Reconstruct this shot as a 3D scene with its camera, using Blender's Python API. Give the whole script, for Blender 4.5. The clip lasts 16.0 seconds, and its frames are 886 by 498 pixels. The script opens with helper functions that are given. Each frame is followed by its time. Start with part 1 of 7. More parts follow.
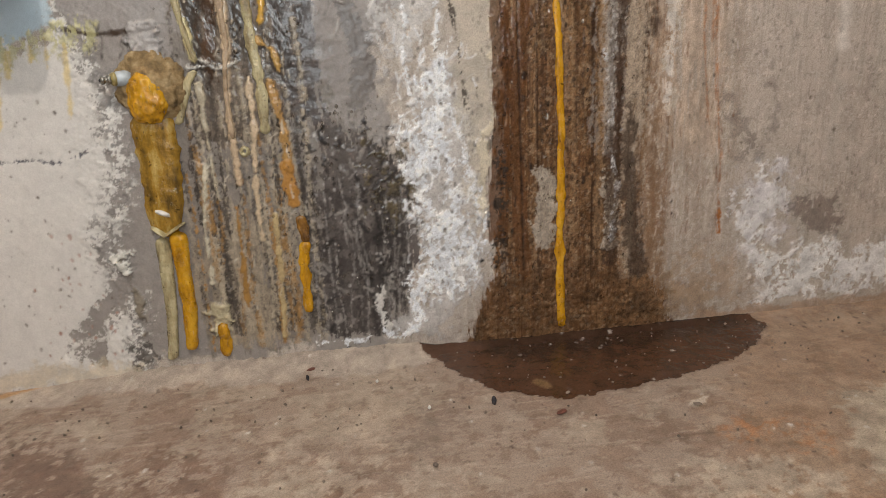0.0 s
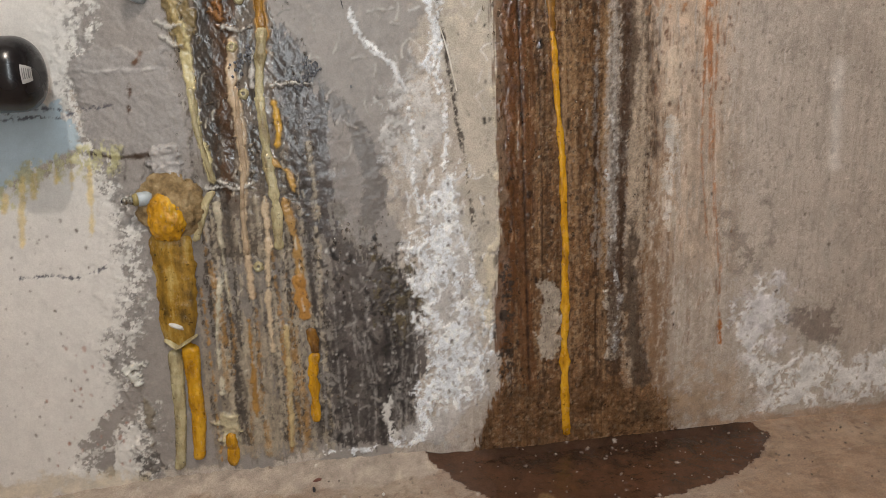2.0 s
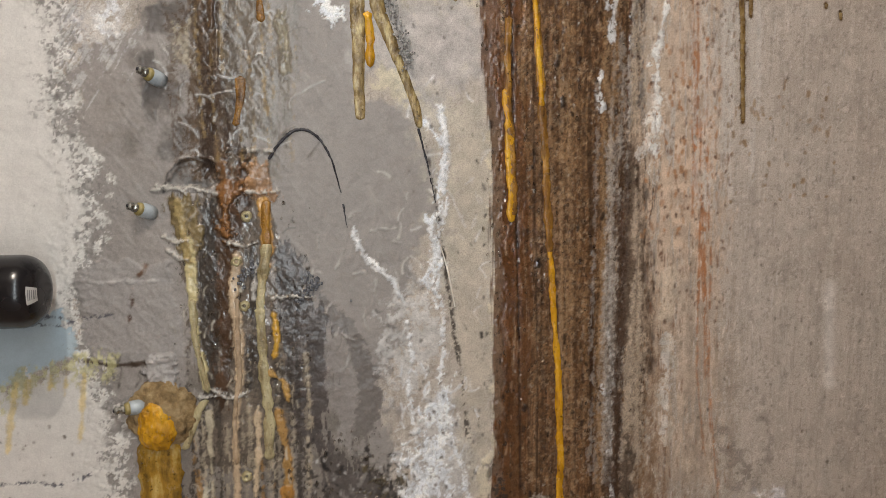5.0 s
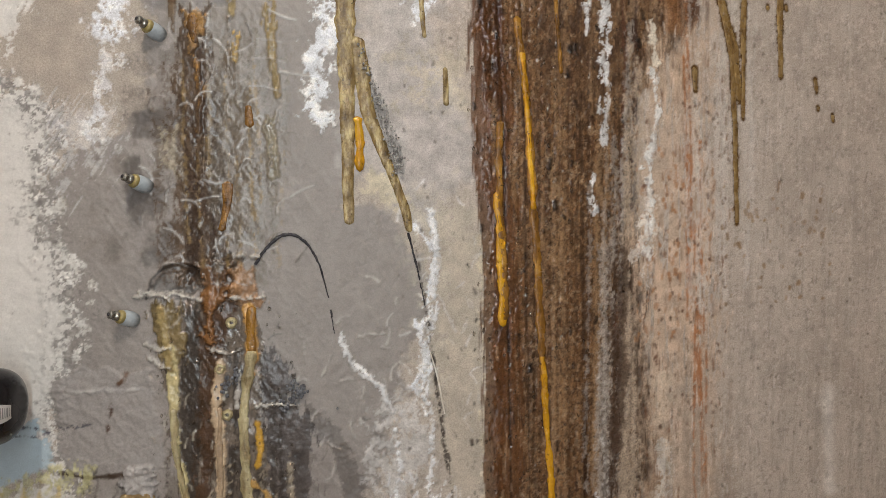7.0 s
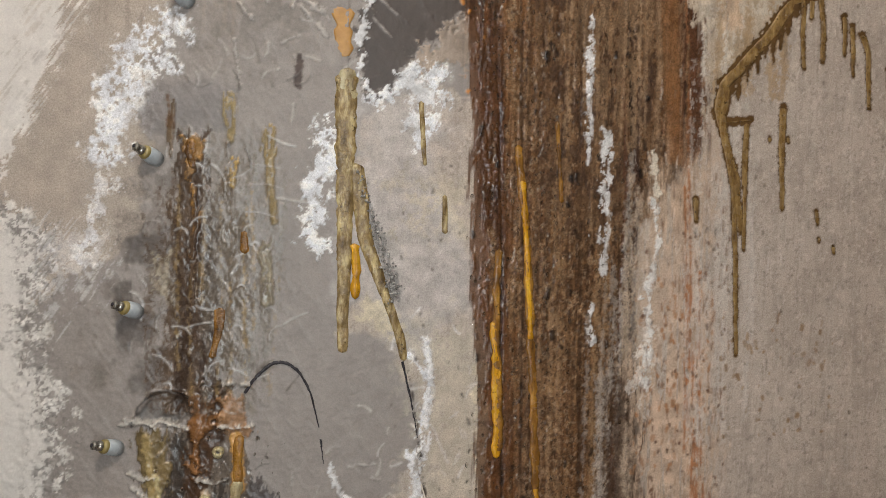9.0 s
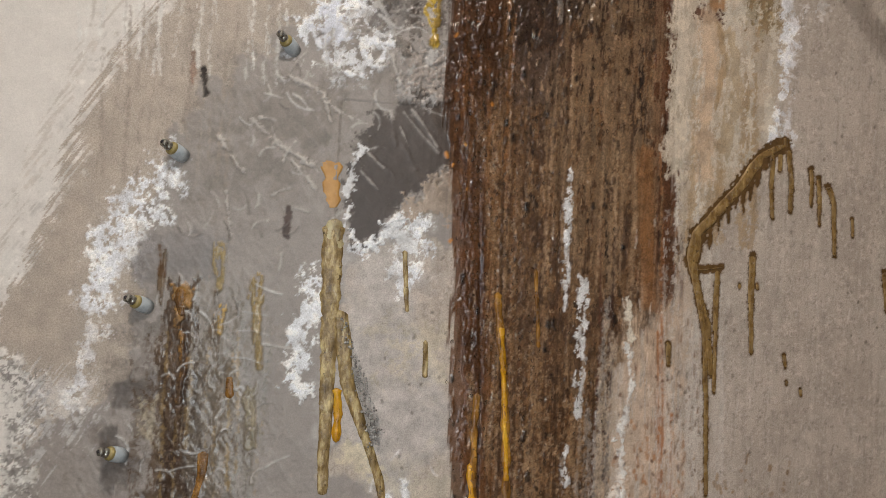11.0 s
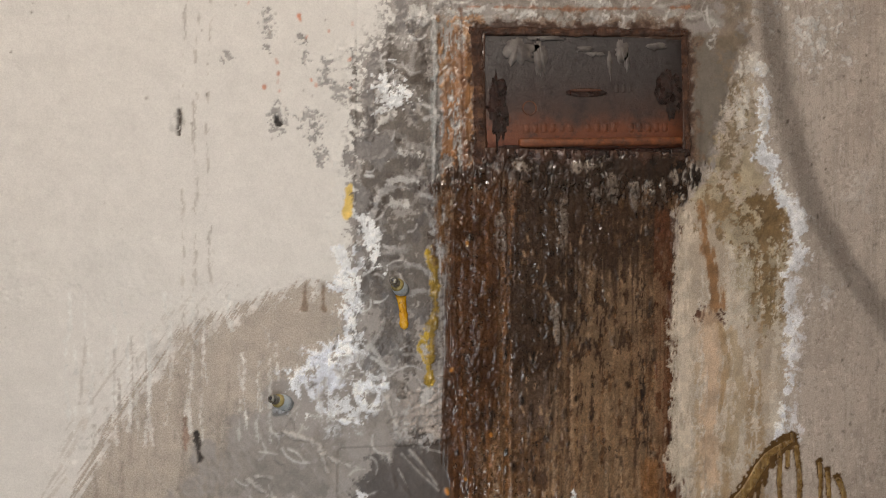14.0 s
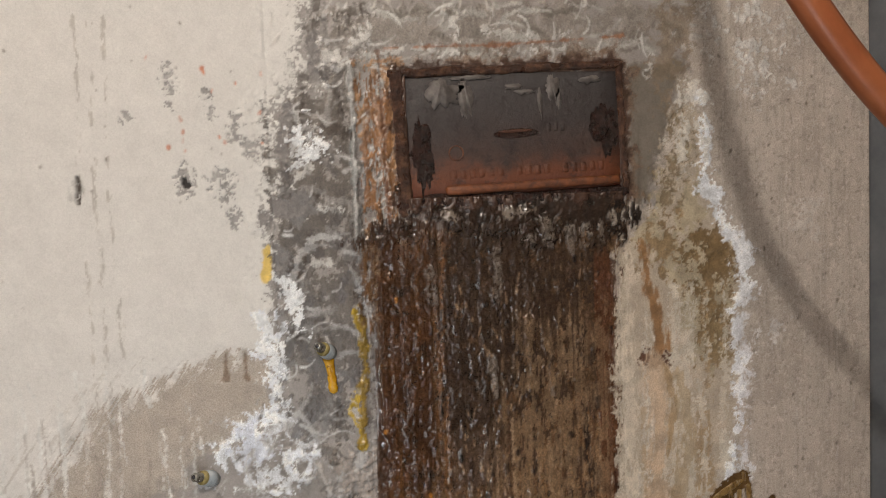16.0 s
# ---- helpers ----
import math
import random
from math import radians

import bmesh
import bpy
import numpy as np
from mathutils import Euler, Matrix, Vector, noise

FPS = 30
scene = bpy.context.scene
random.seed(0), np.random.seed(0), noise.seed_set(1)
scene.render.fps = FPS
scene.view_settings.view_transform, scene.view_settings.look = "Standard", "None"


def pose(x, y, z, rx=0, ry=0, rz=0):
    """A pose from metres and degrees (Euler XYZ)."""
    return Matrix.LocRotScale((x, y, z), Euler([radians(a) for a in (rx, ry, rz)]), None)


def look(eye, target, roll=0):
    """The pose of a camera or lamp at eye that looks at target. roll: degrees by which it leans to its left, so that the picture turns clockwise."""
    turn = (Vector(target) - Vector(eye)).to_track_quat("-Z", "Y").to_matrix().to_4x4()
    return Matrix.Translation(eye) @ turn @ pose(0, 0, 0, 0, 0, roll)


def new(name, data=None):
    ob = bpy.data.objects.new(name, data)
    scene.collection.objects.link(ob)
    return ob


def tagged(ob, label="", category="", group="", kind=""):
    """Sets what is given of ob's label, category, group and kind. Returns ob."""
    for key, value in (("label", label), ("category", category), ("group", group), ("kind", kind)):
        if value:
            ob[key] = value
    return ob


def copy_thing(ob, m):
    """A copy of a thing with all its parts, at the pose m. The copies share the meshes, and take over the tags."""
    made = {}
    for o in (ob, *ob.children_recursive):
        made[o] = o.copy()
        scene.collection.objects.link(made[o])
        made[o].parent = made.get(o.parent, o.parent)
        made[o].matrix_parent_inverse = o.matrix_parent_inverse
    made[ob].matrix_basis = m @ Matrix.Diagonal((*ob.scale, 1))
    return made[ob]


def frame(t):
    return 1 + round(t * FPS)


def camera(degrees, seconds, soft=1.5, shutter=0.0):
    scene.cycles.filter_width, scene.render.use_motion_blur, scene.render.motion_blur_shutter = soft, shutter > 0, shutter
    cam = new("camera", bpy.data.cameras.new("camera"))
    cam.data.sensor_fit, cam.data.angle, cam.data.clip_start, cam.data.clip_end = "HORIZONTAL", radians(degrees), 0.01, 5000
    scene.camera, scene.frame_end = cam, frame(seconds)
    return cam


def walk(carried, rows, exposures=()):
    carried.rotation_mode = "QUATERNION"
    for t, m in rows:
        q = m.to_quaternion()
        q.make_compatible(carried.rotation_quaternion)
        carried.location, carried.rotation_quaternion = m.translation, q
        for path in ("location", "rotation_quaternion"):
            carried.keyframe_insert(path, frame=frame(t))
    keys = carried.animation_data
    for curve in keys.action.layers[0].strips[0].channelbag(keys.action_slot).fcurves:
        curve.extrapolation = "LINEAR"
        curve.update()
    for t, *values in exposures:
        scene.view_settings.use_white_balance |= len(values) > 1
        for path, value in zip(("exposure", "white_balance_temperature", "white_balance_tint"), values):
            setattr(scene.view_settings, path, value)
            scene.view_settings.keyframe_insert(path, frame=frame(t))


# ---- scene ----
cam = camera(62.4, 16.0, soft=0.5)
PATH = [
    (0, (-0.194, -0.88, 0.457), (0.021, 0.99, -0.217), -2.9),
    (0.5, (-0.201, -0.879, 0.476), (0.008, 1.008, -0.15), -2.7),
    (1, (-0.207, -0.879, 0.493), (0.005, 1.02, -0.1), -2.7),
    (1.5, (-0.203, -0.88, 0.507), (0.018, 1.03, -0.043), -2.8),
    (2, (-0.204, -0.882, 0.522), (0.032, 1.039, 0.016), -2.4),
    (2.5, (-0.206, -0.88, 0.539), (0.044, 1.046, 0.063), -1.9),
    (3, (-0.205, -0.881, 0.558), (0.053, 1.054, 0.123), -1.5),
    (3.5, (-0.208, -0.876, 0.58), (0.045, 1.072, 0.205), -0.9),
    (4, (-0.209, -0.872, 0.606), (0.043, 1.087, 0.29), -0.6),
    (4.5, (-0.205, -0.868, 0.626), (0.053, 1.098, 0.362), -0.4),
    (7, (-0.191, -0.84, 0.723), (0.086, 1.138, 0.612), 0.0),
    (7.5, (-0.19, -0.832, 0.733), (0.109, 1.143, 0.625), 0.2),
    (8, (-0.189, -0.82, 0.772), (0.115, 1.155, 0.684), 0.5),
    (8.5, (-0.196, -0.822, 0.812), (0.1, 1.155, 0.755), 1.2),
    (9, (-0.193, -0.822, 0.839), (0.1, 1.156, 0.801), 1.7),
    (9.2, (-0.192, -0.822, 0.856), (0.109, 1.155, 0.818), 1.8),
    (11.5, (-0.194, -0.856, 1.023), (0.127, 1.117, 1.107), 3.2),
    (12, (-0.199, -0.853, 1.084), (0.127, 1.117, 1.205), 3.5),
    (12.5, (-0.211, -0.846, 1.137), (0.113, 1.123, 1.267), 3.8),
    (13, (-0.213, -0.833, 1.218), (0.128, 1.136, 1.298), 3.5),
    (13.5, (-0.211, -0.843, 1.299), (0.115, 1.13, 1.329), 2.1),
    (14, (-0.189, -0.839, 1.395), (0.106, 1.139, 1.375), 0.4),
    (14.5, (-0.181, -0.85, 1.449), (0.092, 1.13, 1.388), -1.1),
    (15, (-0.165, -0.804, 1.473), (0.109, 1.175, 1.38), -2.0),
    (15.5, (-0.147, -0.788, 1.481), (0.148, 1.187, 1.366), -2.3),
    (16, (-0.114, -0.804, 1.494), (0.212, 1.166, 1.379), -2.1),
]
walk(cam, [(t, look(eye, target, roll)) for t, eye, target, roll in PATH],
     exposures=((0, 0.41), (3.5, 0.21), (7, 0.09), (9, -0.02), (12.5, -0.20), (16, -0.26)))

# ---- light ----
def lamp(name, kind, place, target, watts, colour, size):
    data = bpy.data.lights.new(name, kind)
    data.energy, data.color = watts, colour
    ob = new(name, data)
    ob.matrix_world = look(place, target)
    if kind == "POINT":
        data.shadow_soft_size = size
    else:
        data.shape = "RECTANGLE"
        data.size, data.size_y = size
    return ob


lamp("ceiling_bulb_light", "POINT", (-0.43, -1.32, 2.41), (0, 0, 1), 60, (1.0, 0.895, 0.79), 0.024)
# Added fixed tall strip, standing in for the light carried with the camera.
lamp("camera_light_strip", "AREA", (-0.27, -0.93, 0.86), (-0.10, 0, 0.84), 4.6, (0.85, 0.93, 0.97), (0.03, 1.15))
world = bpy.data.worlds.new("dim_room")
world.use_nodes = True
world.node_tree.nodes["Background"].inputs[0].default_value = (0.9, 0.85, 0.8, 1)
world.node_tree.nodes["Background"].inputs[1].default_value = 0.02
scene.world = world

# ---- materials ----
GAIN = np.array((1.13, 1.22, 1.34))


def S(r, g, b):
    """A base colour from a display colour."""
    c = np.array((r, g, b), float) / 255
    return np.where(c < 0.04045, c / 12.92, ((c + 0.055) / 1.055) ** 2.4) * GAIN


class Nodes:
    def __init__(self, name):
        self.mat = bpy.data.materials.new(name)
        self.mat.use_nodes = True
        self.tree = self.mat.node_tree
        self.bsdf = self.tree.nodes["Principled BSDF"]

    def add(self, kind):
        return self.tree.nodes.new(kind)

    def layer(self, name):
        n = self.add("ShaderNodeAttribute")
        n.attribute_name = name
        return n

    def link(self, a, b):
        self.tree.links.new(a, b)

    def noise(self, scale, detail=4, rough=0.6, stretch=(1, 1, 1)):
        if not hasattr(self, "co"):
            self.co = self.add("ShaderNodeTexCoord")
        m = self.add("ShaderNodeMapping")
        m.inputs["Scale"].default_value = stretch
        self.link(self.co.outputs["Object"], m.inputs[0])
        n = self.add("ShaderNodeTexNoise")
        n.inputs["Scale"].default_value, n.inputs["Detail"].default_value, n.inputs["Roughness"].default_value = scale, detail, rough
        self.link(m.outputs[0], n.inputs["Vector"])
        return n.outputs["Fac"]

    def ramp(self, source, *stops):
        r = self.add("ShaderNodeValToRGB")
        el = r.color_ramp.elements
        while len(el) < len(stops):
            el.new(0.5)
        for e, (p, c) in zip(el, stops):
            e.position, e.color = p, (*c, 1) if hasattr(c, "__len__") else (c, c, c, 1)
        self.link(source, r.inputs[0])
        return r.outputs[0]

    def mix(self, fac, a, b, mode="MIX"):
        n = self.add("ShaderNodeMix")
        n.data_type, n.blend_type = "RGBA", mode
        for sock, v in ((n.inputs[0], fac), (n.inputs[6], a), (n.inputs[7], b)):
            if isinstance(v, (int, float)):
                sock.default_value = v
            elif hasattr(v, "is_output"):
                self.link(v, sock)
            else:
                sock.default_value = (*v, 1)
        return n.outputs[2]

    def colour(self, out):
        self.link(out, self.bsdf.inputs["Base Color"])

    def rough(self, v):
        if isinstance(v, (int, float)):
            self.bsdf.inputs["Roughness"].default_value = v
        else:
            self.link(v, self.bsdf.inputs["Roughness"])

    def bump(self, height, strength, distance):
        b = self.add("ShaderNodeBump")
        b.inputs["Strength"].default_value, b.inputs["Distance"].default_value = strength, distance
        self.link(height, b.inputs["Height"])
        if self.bsdf.inputs["Normal"].links:
            self.link(self.bsdf.inputs["Normal"].links[0].from_socket, b.inputs["Normal"])
        self.link(b.outputs[0], self.bsdf.inputs["Normal"])


def mottled(name, a, b, scale, rough, bump=0.3, metal=0.0, depth=0.002, c=None):
    """A mottled material of two or three colours with fine relief."""
    k = Nodes(name)
    n = k.noise(scale, 6, 0.65)
    stops = ((0.35, a), (0.65, b)) if c is None else ((0.3, a), (0.5, b), (0.7, c))
    k.colour(k.ramp(n, *stops))
    k.rough(k.ramp(k.noise(scale * 0.7, 3), (0.3, max(0.03, rough - 0.12)), (0.7, min(1, rough + 0.12))))
    k.bsdf.inputs["Metallic"].default_value = metal
    k.bump(k.noise(scale * 3, 5, 0.7), bump, depth)
    return k.mat


def surface(name):
    """A weathered surface: colour, wetness and relief follow the layers laid on it, with fine grain in the shader."""
    k = Nodes(name)
    tint = k.layer("stain").outputs["Color"]
    dry = k.layer("dryness").outputs["Fac"]
    grit = k.layer("grit").outputs["Fac"]
    grain = k.ramp(k.noise(560, 4, 0.75), (0.30, 0.54), (0.5, 1.0), (0.70, 1.42))
    speck = k.ramp(k.noise(260, 4, 0.7), (0.30, 0.55), (0.36, 1.0), (0.66, 1.0), (0.76, 1.16))
    haze = k.ramp(k.noise(28, 6, 0.7), (0.25, 0.94), (0.75, 1.05))
    c = k.mix(grit, tint, k.mix(1.0, tint, grain, "MULTIPLY"))
    c = k.mix(grit, c, k.mix(0.8, c, speck, "MULTIPLY"))
    c = k.mix(1.0, c, haze, "MULTIPLY")
    k.colour(c)
    k.rough(k.mix(0.05, dry, k.noise(90, 4), "MIX"))
    for scale, detail, strength, distance, by in ((900, 2, 0.5, 0.0007, dry), (330, 1, 0.6, 0.0008, grit), (90, 2, 0.5, 0.0016, grit)):
        m = k.add("ShaderNodeMath")
        m.operation = "MULTIPLY"
        k.link(k.noise(scale, detail, 0.6), m.inputs[0]), k.link(by, m.inputs[1])
        k.bump(m.outputs[0], strength, distance)
    return k.mat


MAT_WALL = surface("stained_wall")
MAT_FLOOR = surface("stained_floor")
MAT_PLASTER = mottled("plain_plaster", S(168, 154, 138), S(182, 168, 152), 9, 0.85)
MAT_CEILING = mottled("ceiling_plaster", S(185, 176, 165), S(195, 187, 176), 6, 0.9)
MAT_RUST = mottled("rusted_steel", S(46, 30, 24), S(84, 50, 34), 45, 0.45, 0.7, 0.15, 0.004, S(122, 74, 44))
MAT_FRAME = mottled("rusted_frame", S(34, 22, 18), S(66, 40, 28), 90, 0.35, 0.9, 0.1, 0.004, S(108, 76, 54))
MAT_CRUST = mottled("rust_crust", S(22, 15, 13), S(56, 32, 25), 120, 0.3, 0.9, 0.0, 0.004)
MAT_HOSE = mottled("orange_hose", S(128, 68, 37), S(146, 82, 47), 14, 0.38, 0.06)
MAT_BLACK = mottled("black_plastic", S(18, 16, 18), S(24, 21, 23), 20, 0.22, 0.04)
MAT_LABEL = mottled("paper_label", S(168, 158, 148), S(186, 178, 168), 60, 0.6, 0.1)
MAT_PRINT = mottled("label_print", S(104, 98, 94), S(126, 120, 114), 90, 0.6, 0.1)
MAT_SLEEVE = mottled("blue_grey_plastic", S(142, 144, 142), S(172, 175, 174), 60, 0.25, 0.2)
MAT_GLUE = mottled("yellow_glue", S(118, 102, 58), S(152, 134, 84), 80, 0.3, 0.2)
MAT_STEEL = mottled("zinc_steel", S(120, 114, 104), S(160, 154, 142), 90, 0.28, 0.1, 0.85)


def resin(name, deep, mid, light, rough=0.2, scale=34):
    """Set resin: cloudy along its run, with dark dirt specks and pale blooms."""
    k = Nodes(name)
    body = k.ramp(k.noise(scale, 5, 0.65, (2.2, 1, 0.7)), (0.32, deep), (0.5, mid), (0.68, light))
    body = k.mix(k.ramp(k.noise(190, 4, 0.7), (0.60, 0.0), (0.68, 0.8)), body, [c * 0.28 for c in deep])
    k.colour(k.mix(k.ramp(k.noise(130, 5, 0.7, (1, 1, 0.6)), (0.62, 0.0), (0.72, 0.6)), body, [0.5 * c + 0.25 for c in light]))
    k.rough(k.ramp(k.noise(70, 3), (0.3, max(0.04, rough - 0.12)), (0.7, rough + 0.16)))
    k.bump(k.noise(70, 4, 0.65), 0.5, 0.004)
    k.bump(k.noise(320, 3, 0.6), 0.4, 0.0016)
    return k.mat


MAT_YELLOW = resin("yellow_resin", S(132, 88, 14), S(184, 130, 20), S(206, 156, 44))
MAT_PALE = resin("pale_resin", S(116, 98, 66), S(164, 148, 110), S(190, 176, 136), 0.22)
MAT_OCHRE = resin("ochre_resin", S(72, 46, 20), S(122, 82, 30), S(172, 124, 50))
MAT_DRIP = resin("brown_resin", S(84, 60, 32), S(122, 94, 54), S(150, 122, 76), 0.26, 60)
MAT_MUD = resin("dull_resin", S(78, 60, 34), S(128, 104, 64), S(190, 168, 118), 0.22, 70)
MAT_SLAB = mottled("dusty_floor", S(126, 104, 86), S(144, 124, 106), 7, 0.8, 0.3, 0.0, 0.002, S(158, 140, 121))
# Recess grey made darker, with the shade of the recess in its colour.
MAT_RECESS = mottled("shaded_grey_render", S(88, 88, 88), S(104, 103, 102), 18, 0.8)
k = Nodes("water_glint_beads")
k.bsdf.inputs["Base Color"].default_value = (0.95, 0.93, 0.9, 1)
k.bsdf.inputs["Roughness"].default_value = 0.03
k.bsdf.inputs["Transmission Weight"].default_value = 1.0
k.bsdf.inputs["IOR"].default_value = 1.33
MAT_BEAD = k.mat
MAT_TAR = mottled("dark_sealant", S(34, 32, 36), S(62, 58, 60), 120, 0.18, 0.4)
MAT_GEL = mottled("wet_gel", S(44, 42, 44), S(128, 126, 126), 220, 0.06, 0.3)
MAT_GRAIN = mottled("clear_gel", S(84, 78, 72), S(176, 170, 160), 240, 0.06, 0.3)
MAT_FIBRE = mottled("pale_fibre", S(196, 180, 160), S(214, 204, 190), 100, 0.6, 0.1)
MAT_CHIP = mottled("mineral_chips", S(66, 52, 44), S(140, 122, 106), 30, 0.8, 0.3)
MAT_FLAKE = mottled("red_brown_flake", S(84, 44, 34), S(110, 64, 48), 60, 0.6, 0.3)
MAT_LIME = mottled("lime_lump", S(196, 186, 172), S(214, 206, 194), 80, 0.7, 0.4)


# ---- layered surfaces ----
def step(v):
    v = np.clip(v, 0, 1)
    return v * v * (3 - 2 * v)


def lattice(u, v, seed):
    """Smooth random values over the coordinates u and v, one cell a unit."""
    r = np.random.RandomState(seed).rand(256, 256).astype(np.float32)
    iu, iv = np.floor(u).astype(int), np.floor(v).astype(int)
    fu, fv = step(u - iu), step(v - iv)
    a, b, c, d = (r[(iv + q) & 255, (iu + p) & 255] for p, q in ((0, 0), (1, 0), (0, 1), (1, 1)))
    return (a * (1 - fu) + b * fu) * (1 - fv) + (c * (1 - fu) + d * fu) * fv


def cloud(u, v, seed, octaves=5):
    total = sum(lattice(u * 2 ** o + 7.3 * o, v * 2 ** o + 3.1 * o, seed + o) * 0.7 ** o for o in range(octaves))
    return np.clip((total - total.mean()) / total.std() * 0.2 + 0.5, 0, 1).astype(np.float32)


class Layers:
    """A sheet of points (u across, v up or away) that takes stains, coats and crusts one over another."""

    def __init__(self, u0, u1, v0, v1, cell, base):
        self.cell, self.u0, self.v0 = cell, u0, v0
        self.nu, self.nv = int(round((u1 - u0) / cell)) + 1, int(round((v1 - v0) / cell)) + 1
        self.U, self.V = np.meshgrid(np.linspace(u0, u1, self.nu, dtype=np.float32), np.linspace(v0, v1, self.nv, dtype=np.float32))
        self.col = np.ones((self.nv, self.nu, 3), np.float32) * base.astype(np.float32)
        self.h = np.zeros((self.nv, self.nu), np.float32)
        self.dry = np.full((self.nv, self.nu), 0.8, np.float32)
        self.grit = np.full((self.nv, self.nu), 0.7, np.float32)
        U, V = self.U, self.V
        a, b = math.cos(radians(57)), math.sin(radians(57))
        self.n = {
            "fine": cloud(U / 0.0045, V / 0.0045, 1, 3), "mid": cloud(U / 0.014, V / 0.014, 11), "big": cloud(U / 0.06, V / 0.06, 21, 5),
            "vert": cloud(U / 0.004, V / 0.06, 31, 3), "vert2": cloud(U / 0.012, V / 0.2, 41, 4), "hor": cloud(U / 0.03, V / 0.005, 51, 3),
            "crust": np.clip(0.5 + 1.5 * (0.5 * cloud(U / 0.03, V / 0.035, 14, 5) + 0.5 * cloud(U / 0.006, V / 0.007, 17, 4) - 0.5), 0, 1),
            "flake": cloud(U / 0.011, V / 0.012, 27, 5), "long": cloud(U / 0.006, V / 0.35, 91, 3), "drip": cloud(U / 0.007, V / 0.022, 81, 4),
            "brush": cloud((U * a + V * b) / 0.05, (V * a - U * b) / 0.0026, 61, 3), "trowel": cloud((U * a - V * b) / 0.035, (V * a + U * b) / 0.006, 71, 3)}

    def noise(self, name, seed=0, w=None):
        f = self.n[name]
        if seed:
            f = np.roll(f, (int(seed * 0.236 / self.cell) % self.nv, int(seed * 0.355 / self.cell) % self.nu), (0, 1))
        return f if w is None else f[w]

    def window(self, pts, pad):
        us, vs = [p[0] for p in pts], [p[1] for p in pts]
        i0, i1 = int((min(us) - pad - self.u0) / self.cell), int((max(us) + pad - self.u0) / self.cell) + 2
        j0, j1 = int((min(vs) - pad - self.v0) / self.cell), int((max(vs) + pad - self.v0) / self.cell) + 2
        return slice(max(0, j0), max(0, j1)), slice(max(0, i0), max(0, i1))

    def put(self, w, m, tint, var=0.15, h=0.0, dry=None, grit=None, seed=0, by="mid"):
        n = self.noise(by, seed + 5, w)
        c = np.asarray(tint, np.float32) * (1 + var * 4 * (n[..., None] - 0.5))
        self.col[w] = self.col[w] * (1 - m[..., None]) + np.clip(c, 0.004, 0.9) * m[..., None]
        if h:
            self.h[w] += h * m * (0.6 + 0.8 * n)
        if dry is not None:
            self.dry[w] = self.dry[w] * (1 - m) + dry * m
        if grit is not None:
            self.grit[w] = self.grit[w] * (1 - m) + grit * m

    def broken(self, m, w, gaps, by, seed):
        """Breaks a coat up, so that about that share of it is missing."""
        if gaps:
            m = m * step((self.noise(by, seed + 9, w) - (0.25 + 0.5 * gaps)) / (0.14 if by == "crust" else 0.05 if by == "flake" else 0.08) + 0.5)
        return m

    def area(self, pts, tint, a=1.0, soft=0.004, rag=0.006, by="mid", gaps=0.0, gapby="mid", seed=0, **more):
        w = self.window(pts, soft + rag)
        soft = soft if soft > 0.016 else max(0.0014, soft * 0.5)
        U, V = self.U[w], self.V[w]
        if not U.size:
            return
        d, inside = np.full(U.shape, 9.0, np.float32), np.zeros(U.shape, bool)
        for (x0, y0), (x1, y1) in zip(pts, pts[1:] + pts[:1]):
            ex, ey = x1 - x0, y1 - y0
            t = np.clip(((U - x0) * ex + (V - y0) * ey) / max(ex * ex + ey * ey, 1e-9), 0, 1)
            d = np.minimum(d, (U - x0 - t * ex) ** 2 + (V - y0 - t * ey) ** 2)
            if abs(ey) > 1e-9:
                inside ^= ((y0 > V) != (y1 > V)) & (U < (V - y0) / ey * ex + x0)
        d = np.sqrt(d) * np.where(inside, 1, -1)
        m = step((d + rag * 3 * (self.noise(by, seed, w) - 0.5)) / soft * 0.5 + 0.5) * a
        self.put(w, self.broken(m, w, gaps, gapby, seed), tint, seed=seed, **more)

    def run(self, pts, wide, tint, a=1.0, soft=0.0025, rag=0.002, by="mid", gaps=0.0, gapby="mid", seed=0, **more):
        """A stroke along a line; wide: its half width at the start and at the end."""
        w0, w1 = wide if hasattr(wide, "__len__") else (wide, wide)
        w = self.window(pts, max(w0, w1) + soft + rag)
        soft = max(0.0014, soft * 0.6)
        U, V = self.U[w], self.V[w]
        if not U.size:
            return
        best, n = np.full(U.shape, -9.0, np.float32), len(pts) - 1
        for i, ((x0, y0), (x1, y1)) in enumerate(zip(pts, pts[1:])):
            ex, ey = x1 - x0, y1 - y0
            t = np.clip(((U - x0) * ex + (V - y0) * ey) / max(ex * ex + ey * ey, 1e-9), 0, 1)
            best = np.maximum(best, w0 + (w1 - w0) * (i + t) / n - np.hypot(U - x0 - t * ex, V - y0 - t * ey))
        m = step((best + rag * 3 * (self.noise(by, seed, w) - 0.5)) / soft * 0.5 + 0.5) * a
        self.put(w, self.broken(m, w, gaps, gapby, seed), tint, seed=seed, **more)

